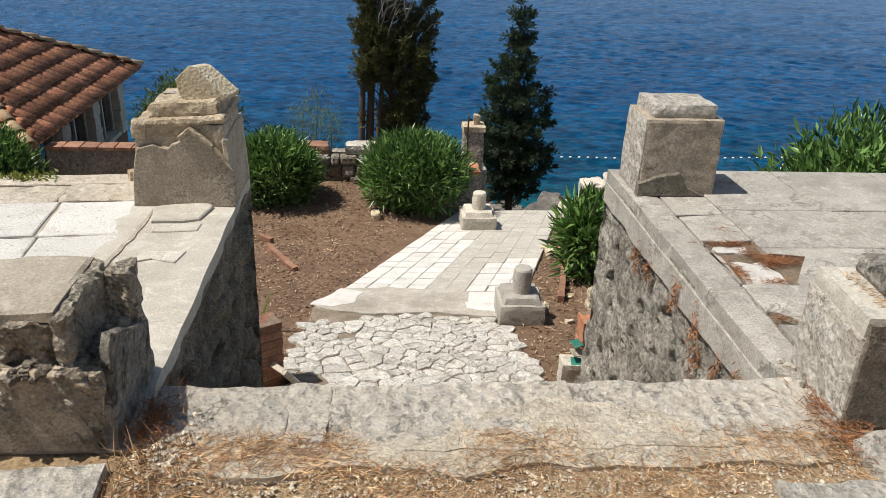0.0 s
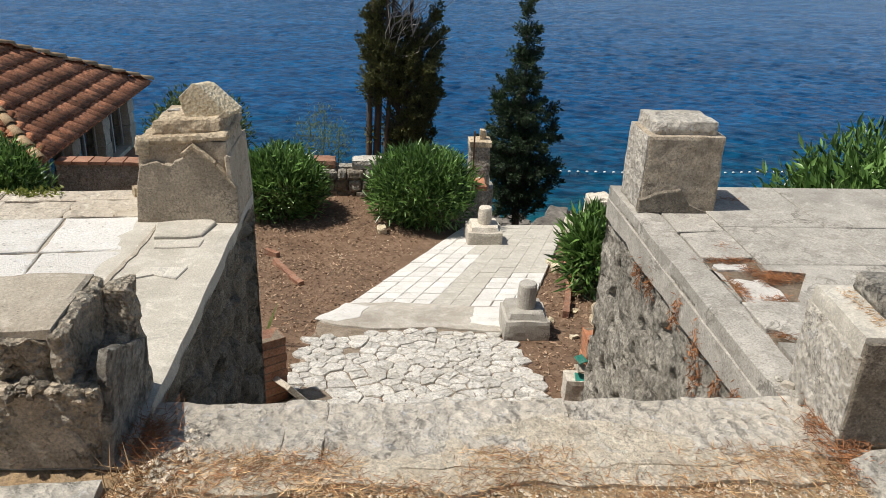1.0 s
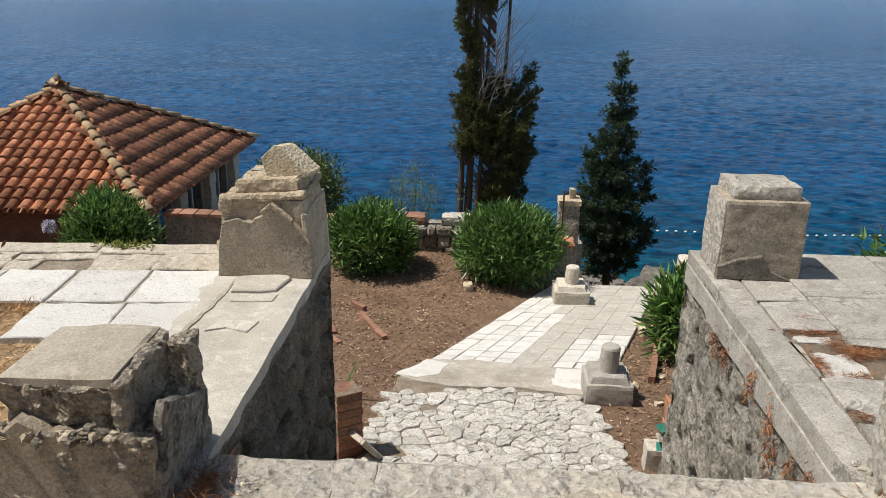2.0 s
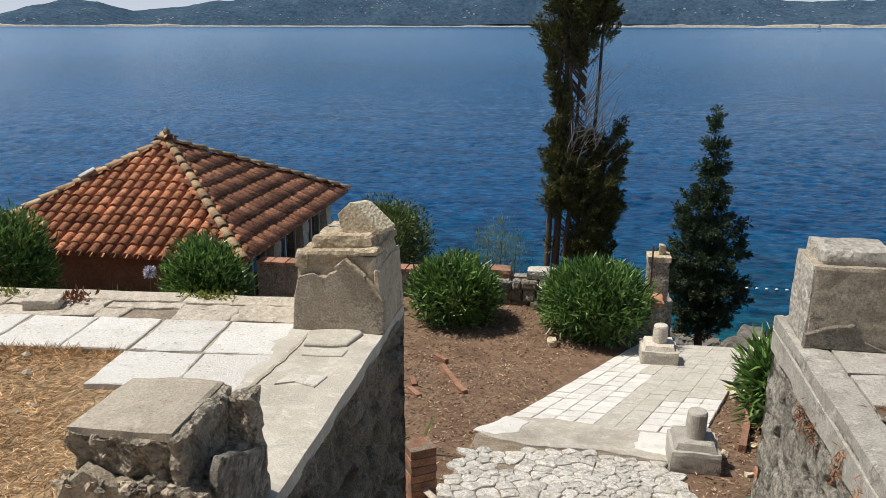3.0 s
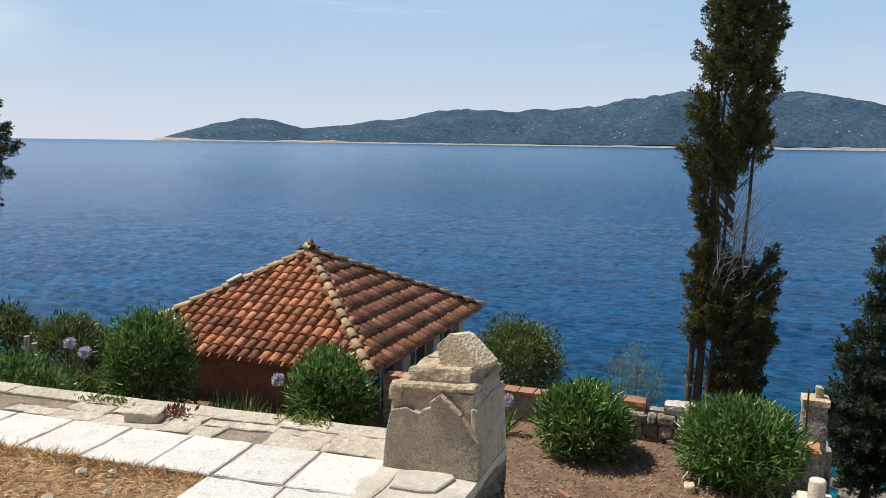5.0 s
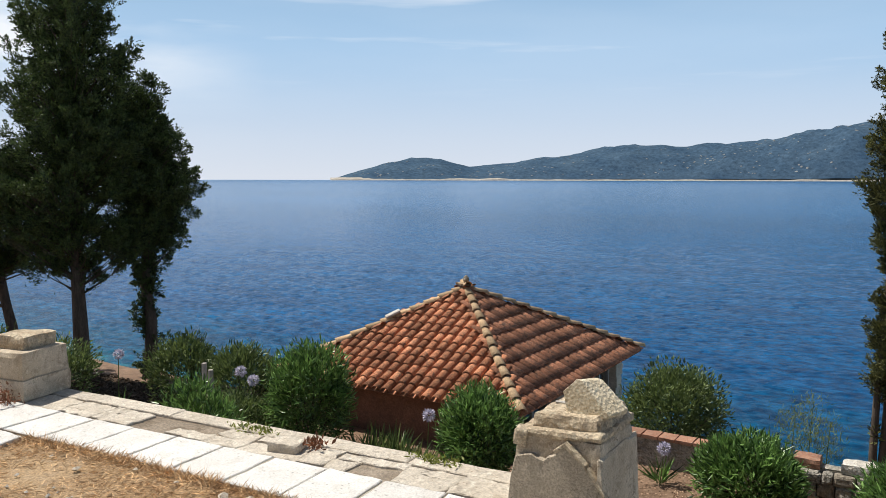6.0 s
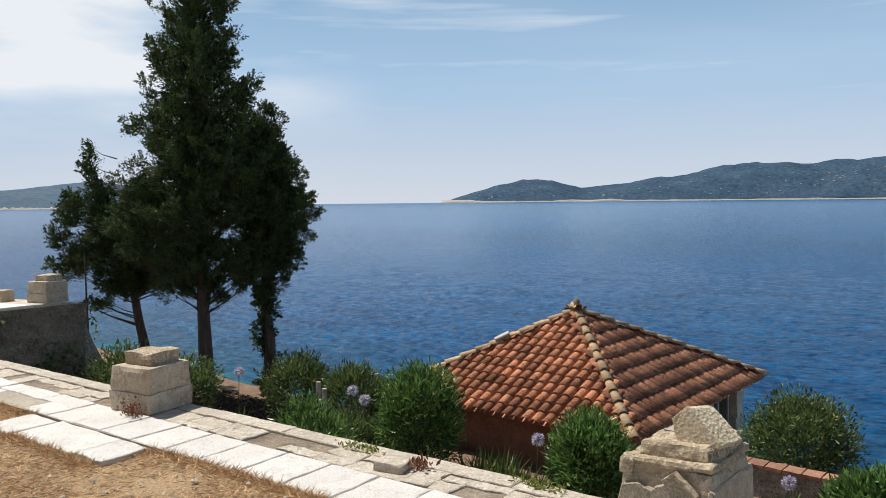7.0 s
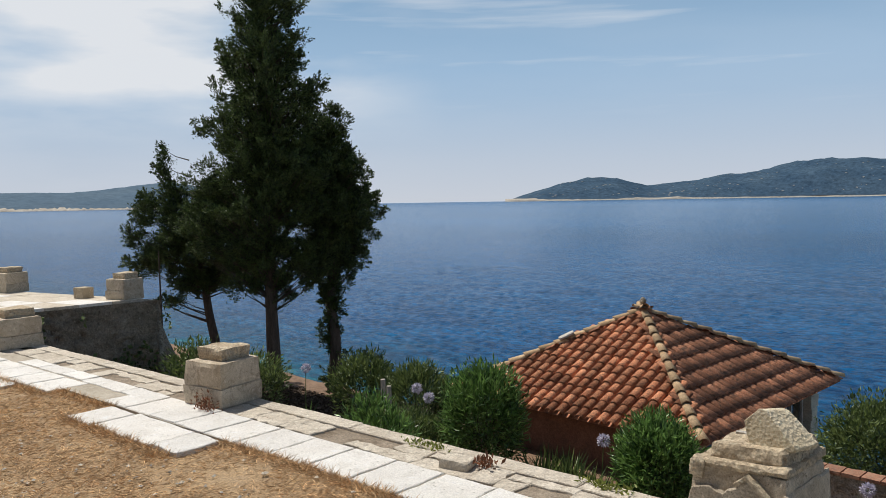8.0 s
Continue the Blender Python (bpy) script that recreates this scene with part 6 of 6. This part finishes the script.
put("screed_patch", slab_mesh("screed_patch", rough_quad(1.13, 1.30, 3.68, 3.90, 0.016, rnd, 4), 0.012, M_MARBLE, 0.003), paving_r, (0, 0, -0.014))
put("screed_patch", slab_mesh("screed_patch", rough_quad(1.11, 1.28, 4.0, 4.07, 0.01, rnd, 4), 0.012, M_MARBLE, 0.003), paving_r, (0, 0, -0.014))


M_GRIT = material("grit", (0.46, 0.39, 0.29), (0.68, 0.61, 0.50), (0.36, 0.28, 0.19), 4.0, 40, bump=0.3, islands=0.3)


def gravel(name, label, pts, lo, hi, mat):
    pieces = []
    for x, y, z in pts:
        s = srng.uniform(lo, hi)
        e = [Vector((x + a * s * srng.uniform(.6, 1.3), y + b * s * srng.uniform(.6, 1.3), z + c * s * srng.uniform(.35, .7))) for a, b, c in ((1, 0, 0), (0, 1, 0), (-1, 0, 0), (0, -1, 0), (0.1, 0.1, 1), (0, 0, -1))]
        pieces.append((e, [(0, 1, 4), (1, 2, 4), (2, 3, 4), (3, 0, 4), (1, 0, 5), (2, 1, 5), (3, 2, 5), (0, 3, 5)]))
    v, f = join(pieces)
    return tagged(put(name, mesh_from(name, v, f, mat)), label, "gravel", kind="stuff")


pts = [(x, y, max(dry_z(x, y), -0.015) + 0.001) for x, y in zip(srng.uniform(-1.2, 1.0, 7400), 2.60 - np.abs(srng.normal(0, 0.22, 7400)))]
gravel("pebble", "small pale pebbles in the earth before the ledge", pts[:6700], 0.0015, 0.005, M_GRIT)
gravel("pebble", "larger pale stones in the earth before the ledge", pts[6700:], 0.005, 0.012, M_GRIT)
gravel("pebble", "grey gravel at the foot of the broken pedestal", foot_pts, 0.005, 0.014, M_GRIT)
q = [strip(a, b) for a, b in zip(srng.uniform(-9, -1.4, 900), srng.uniform(-2.9, -1.3, 900))]
gravel("pebble", "small stones in the withered grass", [(p.x, p.y, dry_z(p.x, p.y)) for p in q], 0.004, 0.018, M_PEBBLE)
q = [strip(a, b) for a, b in ((-1.75, -0.98), (-1.9, -1.02), (-2.25, -1.0), (-1.62, -1.18), (-2.9, -1.12), (-3.2, -1.05), (-1.85, -1.3), (-2.6, -0.97))]
gravel("field_stone", "pale flat stones half buried in the dry grass", [(p.x, p.y, 0.0) for p in q], 0.015, 0.035, M_EDGE)
pts = [(x, y, ground_z(x, y) + 0.01) for x, y in zip(srng.uniform(-3.5, 2.2, 1500), srng.uniform(6.0, 12.8, 1500))]
gravel("pebble", "light stones strewn over the garden soil", pts[:260], 0.005, 0.016, M_GRIT)
pts = [(x, y, ground_z(x, y) + 0.012 + 0.03 * noise.noise(Vector((x, y, 0)) * 1.3)) for x, y in zip(srng.uniform(-4.0, 2.3, 20000), srng.uniform(6.2, 12.9, 20000)) if not (abs(x - 0.1 - 0.30 * (y - 8)) < 1.0)]
scatter("soil_litter", "bark chips and dead leaves on the brown soil", pts, flat_ways(len(pts), 0.3), 0.05, 0.014, M_CHIP)
pts = [(x, y, soil_z(x, y) + 0.01) for x, y in zip(srng.uniform(-13, -3.5, 9000), srng.uniform(5.4, 12.3, 9000))]
scatter("soil_litter", "dead leaves over the flower bed", pts, flat_ways(len(pts), 0.3), 0.055, 0.014, M_CHIP)

# dark flakes strewn to imitate the shade the cypresses cast on the soil
M_TREE_SHADE = material("tree_shade_tone", (0.05, 0.036, 0.026), (0.12, 0.085, 0.055), (0.04, 0.03, 0.02), 2.0, 10, bump=0.1, islands=0.4)
pts = [(x, y, soil_z(x, y) + 0.012) for x, y in zip(srng.uniform(-17, -10.4, 15000), srng.uniform(7.5, 12.6, 15000))]
scatter("tree_litter", "dark flakes standing in for shade under the cypresses", pts, flat_ways(len(pts), 0.25), 0.10, 0.045, M_TREE_SHADE)
pts = [(1.06 + srng.normal(0, 0.012), srng.uniform(2.68, 2.98), 0.387 + srng.uniform(0, 0.006)) for _ in range(150)]
scatter("dry_grass", "straw caught on the ledge of the cracked pedestal", pts, flat_ways(len(pts), 0.1), 0.03, 0.002, M_STRAW, "grass")

# thin worn screed between the earth and the ledge
M_SCREED = material("earthy_screed", (0.62, 0.54, 0.42), (0.80, 0.72, 0.59), (0.44, 0.35, 0.25), 5.0, 70, bump=1.0, spots=0.5, contrast=0.6, cracks=2.5, speck=60, flake=0.30)
sc = random.Random(9)
edge = [(-1.12 + 0.11 * k, 2.50 - 0.10 * noise.noise(Vector((k * 0.55, 2.0, 0))) + sc.uniform(-0.015, 0.015)) for k in range(19)]
put("screed", slab_mesh("screed", edge + [(0.86, 2.64), (-1.12, 2.64)], 0.05, M_SCREED, 0.004), terr, (0, 0, 0.002))
smear = [(-0.42, 2.58), (0.62, 2.58), (0.50, 2.70), (0.30, 2.79), (0.05, 2.83), (-0.12, 2.78), (-0.30, 2.68)]
put("screed", slab_mesh("screed_smear", ragged(smear, 0.06, 0.012, sc), 0.03, M_SCREED, 0.003), terr, (0, 0, 0.0065))
# slabs lying by the stair head
for at, w, d, h, t, s in (((-1.56, 2.40, -0.03), 0.68, 0.24, 0.05, 3, 110), ((0.80, 2.29, -0.04), 0.36, 0.24, 0.06, -4, 111), ((1.13, 2.50, -0.05), 0.38, 0.20, 0.09, 6, 112)):
    ob = put("stone_slab", bm_mesh("stone_slab", block(w, d, h, s, 0.008, 0.022, cell=0.025), M_COPING), None, at, (0, 0, t))
    tagged(ob, "pale broken stone slab lying in the dry earth", "stone slab", "stone slabs")
ob = put("stone_slab", bm_mesh("stone_slab", block(0.20, 0.15, 0.06, 113, 0.008, 0.015, cell=0.02), M_EDGE), None, (-3.24, 4.62, -0.01), (0, 0, 15))
tagged(ob, "loose raised stone on the crazy-paved edge", "stone slab", "stone slabs")
ob = put("loose_stone", bm_mesh("loose_stone_b", block(0.07, 0.07, 0.06, 114, 0.008, 0.02, cell=0.02), M_STONE), None, (-1.80, 4.93, -0.01), (0, 0, 30))
tagged(ob, "small rounded stone beside the broken pedestal", "stone")


# ivy on the face of the terrace wing
n = 2600
iv = np.stack([np.full(n, -13.36) + srng.uniform(0, 0.06, n), srng.uniform(4.6, 7.6, n), srng.uniform(-2.6, -0.1, n)], 1)
iv = np.array([p for p in iv if noise.noise(Vector((p[1] * 1.6, p[2] * 1.3, 3.0))) > 0.08])
tagged(put("ivy", leaves("ivy", iv, srng.normal(0, 0.5, iv.shape) + np.array([0.6, 0, -0.3]), 0.09, 0.07, M_SHRUB, srng)), "ivy creeping over the shaded terrace wall", "plant", kind="stuff")

# weeds
def tuft(at, n, spread, length, width, mat, label, name="weed", up=1.0, drop=0.0):
    p = srng.normal(0, 1, (n, 3)) * np.array(spread)
    w = srng.normal(0, 0.7, (n, 3)) + np.array([0, 0, up])
    me = leaves(name, p, w, length, width, mat, srng, 0.15)
    return tagged(put(name, me, None, at), label, "plant", "weeds", "stuff")


for k, (y, z, s) in enumerate(((4.44, -0.24, 0.8), (4.25, -0.22, 0.6), (3.88, -0.18, 0.8), (3.62, -0.22, 1.0), (3.57, -0.34, 0.9), (3.36, -0.26, 0.8), (3.2, -0.2, 0.8))):
    tuft((0.885, y, z), 90, (0.008, 0.022 * s, 0.05 * s), 0.035, 0.006, M_NEEDLE, "dried brown weed rooted in the stair wall", up=-0.6)
tuft((-5.62, 4.20, 0.02), 200, (0.07, 0.03, 0.045), 0.04, 0.014, M_RUST, "reddish dry weed at the foot of the pedestal", up=0.6)
tuft((-3.10, 4.70, 0.01), 60, (0.035, 0.03, 0.02), 0.05, 0.018, M_RUST, "small red-leaved weed on the terrace edge")
for x, y in ((-2.30, 4.92), (-2.42, 4.90), (-3.60, 4.76), (-3.75, 4.74)):
    tuft((x, y, 0.0), 70, (0.06, 0.03, 0.008), 0.04, 0.014, M_YELLOW, "creeping yellow-green weed over the edge stones", up=0.4)

def agapanthus(at, h, label, r=0.095, lean=0.05):
    a = thing("agapanthus", label, "flower", at, 0, "agapanthus flowers")
    put("stalk", mesh_from("stalk", *tube([Vector((0, 0, 0)), Vector((lean * 0.5, 0, h * 0.5)), Vector((lean, 0, h))], [0.010, 0.008, 0.006], 6), M_SHRUB), a)
    d = srng.normal(size=(170, 3))
    d /= np.linalg.norm(d, axis=1)[:, None]
    put("flower_head", leaves("flower_head", d * r * 0.55 + np.array([lean, 0, h]), d, r * 0.6, 0.03, M_LILAC, srng), a, label="lilac-white globe of petals")
    n = 26
    w = srng.normal(0, 0.6, (n, 3)) + np.array([0, 0, 1.0])
    put("leaf_tuft", leaves("leaf_tuft", srng.normal(0, 0.03, (n, 3)) + np.array([0, 0, 0.03]), w, 0.42, 0.035, M_OLEANDER, srng), a)


for x, y, z in ((-9.81, 10.3, -1.59), (-9.51, 10.3, -1.70), (-6.33, 10.75, -1.88), (-3.27, 12.3, -2.27), (-12.66, 10.0, -1.59)):
    g0 = ground_z(x, y)
    agapanthus((x, y, g0), z - g0, "agapanthus with a pale lilac flower globe")


def strappy(at, n, length, label):
    w = srng.normal(0, 0.55, (n, 3)) + np.array([0, 0, 1.0])
    me = leaves("strap_leaf_plant", srng.normal(0, 1, (n, 3)) * np.array([0.22, 0.12, 0.01]), w, length, 0.045, M_SHRUB, srng, 0.3)
    tagged(put("strap_leaf_plant", me, None, at), label, "plant", "strap-leaved plants")


for x, y in ((-6.9, 10.6), (-6.55, 10.5), (-7.2, 10.75)):
    strappy((x, y, ground_z(x, y)), 90, 0.62, "clump of green strap-shaped leaves before the house")
strappy((-2.1, 7.25, ground_z(-2.1, 7.25)), 34, 0.40, "green strap-leaved clump at the wall foot")
for x, y, h in ((-1.5, 13.7, 1.2), (-1.25, 13.6, 0.95), (-1.75, 13.8, 1.0)):
    n = 420
    b = thing("wild_fennel", "feathery yellow-green wild fennel behind the garden wall", "plant", (x, y, ground_z(x, y)), 0, "wild fennel")
    z = srng.uniform(0.35, 1.15, n) * h
    put("plume", leaves("plume", np.stack([srng.normal(0, 0.13, n), srng.normal(0, 0.13, n), z], 1), srng.normal(0, 0.6, (n, 3)) + np.array([0, 0, 0.9]), 0.10, 0.008, M_YELLOW, srng), b)["kind"] = "stuff"
    put("stalk", mesh_from("fennel_stalk", *tube([Vector((0, 0, 0)), Vector((0.02, 0, h * 0.6)), Vector((0.05, 0, h * 1.1))], [0.010, 0.008, 0.004], 5), M_SHRUB), b)

# grey wooden stubs among the shrubs
for dx, h in ((0, 1.22), (0.16, 1.12)):
    ob = put("wooden_post", mesh_from("wooden_post", *tube([Vector((0, 0, 0)), Vector((0.01, 0, h * 0.5)), Vector((0, 0.01, h))], [0.055, 0.05, 0.045], 9, 0.2), M_BLEACH), None, (-10.72 + dx, 10.35, ground_z(-10.7, 10.35)))
    tagged(ob, "weathered grey wooden post among shrubs", "post", "wooden posts")
sap = thing("sapling", "thin bare sapling beside the cypresses", "tree", (-18.6, 9.9, -2.8))
put("stem", mesh_from("sapling_stem", *tube([Vector((0, 0, 0)), Vector((0.03, 0, 1.6)), Vector((0, 0, 3.3))], [0.04, 0.03, 0.012], 6), M_BARK), sap)

# ---- bricks and rubble by the path ----


def brick_at(at, turn, dims=(0.25, 0.12, 0.06), mat=M_OLD_SHADE_BRICK, label="weathered red brick edging the garden bed", s=0):
    ob = put("brick", bm_mesh("brick", block(*dims, s, 0.003, 0.008, cell=0.06), mat), None, at, turn)
    return tagged(ob, label, "brick", "edging bricks")


p0, p1 = Vector((-1.86, 10.1)), Vector((-1.44, 9.2))
for k in range(4):
    c = p0.lerp(p1, (k + 0.5) / 4)
    brick_at((c.x, c.y, ground_z(c.x, c.y) - 0.035), (4 * k - 6, 0, -65 + 3 * k), (0.25, 0.075, 0.10), s=k)
for x, y, t in ((-2.0, 9.0, -50), (-2.1, 9.4, -70), (-1.95, 10.5, -40)):
    brick_at((x, y, ground_z(x, y) - 0.01), (0, 0, t), (0.24, 0.07, 0.08), s=9)
for k in range(4):
    y = 8.2 + k * 0.27
    brick_at((1.52 + 0.07 * k, y, ground_z(1.5, y) - 0.01), (0, 0, 75), (0.25, 0.07, 0.12), s=12 + k)
for k, (x, y, s) in enumerate(((1.78, 9.75, 0.2), (1.92, 9.95, 0.16), (1.74, 10.1, 0.15), (1.9, 9.6, 0.13), (1.62, 8.25, 0.10), (1.45, 7.55, 0.09), (1.3, 7.95, 0.10), (-0.50, 11.4, 0.17))):
    m = M_BRICK if k in (1, 3) else M_YSTONE
    ob = put("rubble_stone", bm_mesh("rubble_stone", block(s, s * 0.8, s * 0.6, 130 + k, 0.02, 0.03, cell=0.03), m), None, (x, y, ground_z(x, y) - 0.01), (0, 0, k * 40))
    tagged(ob, "ochre rubble stone lying beside the path", "stone", "rubble stones")


ob = put("stone_slab", bm_mesh("stone_slab_leaning", block(0.26, 0.05, 0.30, 119, 0.005, 0.015, cell=0.03), M_EDGE), None, gp(-1.13, 6.22, 0.02), (38, 0, -50))
tagged(ob, "pale slab leaning by the brick pier", "stone slab", "stone slabs")


def brick_pier(at, h, label, w=0.24, turn=0, mat=M_BRICK):
    p = thing("brick_pier", label, "pier", at, turn, "brick piers")
    n = int(h / 0.075)
    for k in range(n):
        put("brick", bm_mesh("pier_brick", block(w, w * 0.9, 0.066, 150 + k, 0.003, 0.008, cell=0.08), mat), p, (srng.uniform(-.005, .005), 0, k * 0.072))
    put("mortar_core", box("mortar_core", -w * 0.47, w * 0.47, -w * 0.42, w * 0.42, 0, n * 0.072 - 0.008, M_MORTAR), p)
    return p


# darker brick on the first pier paints in the shade of its faces
brick_pier(gp(-1.37, 6.25, -0.05), 0.72, "small red brick pier at the wall foot", 0.22, 32, M_OLD_SHADE_BRICK)
brick_pier(gp(1.36, 6.45, -0.05), 0.62, "low red brick pier by the cobbles", 0.24)
cap = put("column_capital", mesh_from("column_capital", *tube([Vector((0, 0, z)) for z in (0, 0.03, 0.04, 0.08, 0.10, 0.14, 0.15)], [0.11, 0.11, 0.09, 0.085, 0.105, 0.11, 0.10], 18), M_STONE), None, gp(1.42, 6.62, 0.56), (8, 0, 0))
tagged(cap, "broken moulded stone capital on the brick pier", "capital")
M_TEAL = material("teal_glaze", (0.03, 0.22, 0.17), (0.06, 0.30, 0.24), (0.5, 0.5, 0.45), 8, 50, rough=0.3, spots=0.3)
for k in range(3):
    ob = put("glazed_tile", bm_mesh("glazed_tile", block(0.10, 0.08, 0.018, 170 + k, 0.001, 0.003, cell=0.06), M_TEAL if k != 1 else M_EDGE), None, gp(1.17, 6.2 + 0.03 * k, 0.20 + 0.075 * k), (28, 10, 20 * k))
    tagged(ob, "teal glazed tile fragment leaning on the pier", "tile", "tile fragments")
put("rubble_prop", bm_mesh("rubble_prop", block(0.22, 0.2, 0.26, 175, 0.015, 0.03, cell=0.05), M_LIME), None, gp(1.15, 6.25, -0.05))
tagged(bpy.data.objects["rubble_prop"], "pale rubble stone under the tile fragments", "stone")
rw = thing("ruined_wall", "broken rubble wall end beyond the path", "wall", (2.85, 11.9, -3.3), 8)
for k, (x, y, w, h) in enumerate(((-0.35, 0, 0.34, 0.55), (0.0, 0.05, 0.4, 0.86), (0.4, 0, 0.45, 0.95), (0.9, 0, 0.6, 0.98), (-0.1, -0.3, 0.35, 0.5))):
    put("rubble_block", bm_mesh("rubble_block", block(w, 0.42, h, 180 + k, 0.03, 0.05, 0.1, cell=0.05), M_LIME), rw, (x, y, 0))

# shore rocks
for k in range(34):
    x, y, s = srng.uniform(2.0, 9.5), srng.uniform(22.0, 25.2), srng.uniform(0.4, 1.1)
    ob = put("shore_boulder", bm_mesh("shore_boulder", block(s * 1.5, s, s * 0.9, 200 + k, 0.10 * s, 0.2 * s, 0.25, cell=s * 0.16, scale=2.0), M_ROCK), None, (x, y, SEA_Z - s * 0.45), (0, 0, k * 47))
    tagged(ob, "dark wet boulder at the water's edge", "rock", "shore boulders")

# line of white swimming floats
M_FLOAT = material("white_float", (0.75, 0.75, 0.75), (0.85, 0.85, 0.85), (0.6, 0.6, 0.6), 3, 20, rough=0.5, bump=0.0)
bm = bmesh.new()
bmesh.ops.create_icosphere(bm, subdivisions=2, radius=0.042)
for q in bm.verts:
    q.co.x *= 1.5
fl = bm_mesh("float", bm, M_FLOAT, True)
for k in range(56):
    ob = put("swim_float", fl, None, (4.4 + k * 0.36, 30.3 + 0.12 * math.sin(k * 0.25) + 0.013 * k, SEA_Z + 0.05))
    tagged(ob, "small white float of a swimming-area line", "buoy", "line of floats")

# a sailing boat far out
M_SAIL = material("sailcloth", (0.75, 0.75, 0.73), (0.85, 0.85, 0.83), (0.6, 0.6, 0.6), 0.3, 2, rough=0.9, bump=0.0)
boat = thing("sailing_boat", "distant white sailing boat under sail", "boat", (394, 1500, SEA_Z), 20)
hull = [(-5, 0, 0.9), (-4.5, 1.2, 0.9), (2, 1.3, 1.0), (5.5, 0, 1.3), (2, -1.3, 1.0), (-4.5, -1.2, 0.9), (-4, 0, -0.4), (3.5, 0, -0.4)]
put("hull", mesh_from("hull", hull, [(0, 5, 4, 3, 2, 1), (0, 1, 6), (1, 2, 7, 6), (2, 3, 7), (3, 4, 7), (4, 5, 6, 7), (5, 0, 6)], M_SAIL), boat)
put("mast", mesh_from("mast", *tube([Vector((0.5, 0, 0.9)), Vector((0.5, 0, 14))], [0.12, 0.06], 6), M_FRAME), boat)
for name, tri in (("mainsail", ((0.3, 0, 2.0), (-4.4, 0.6, 2.1), (0.4, 0, 13.5))), ("jib", ((0.8, 0, 1.8), (5.2, 0.4, 1.7), (0.7, 0, 12.0)))):
    a, b, c = (Vector(t) for t in tri)
    m = (a + b + c) / 3 + Vector((0, 0.5, 0))
    put(name, mesh_from(name, [a, b, c, m], [(0, 1, 3), (1, 2, 3), (2, 0, 3)], M_SAIL), boat)
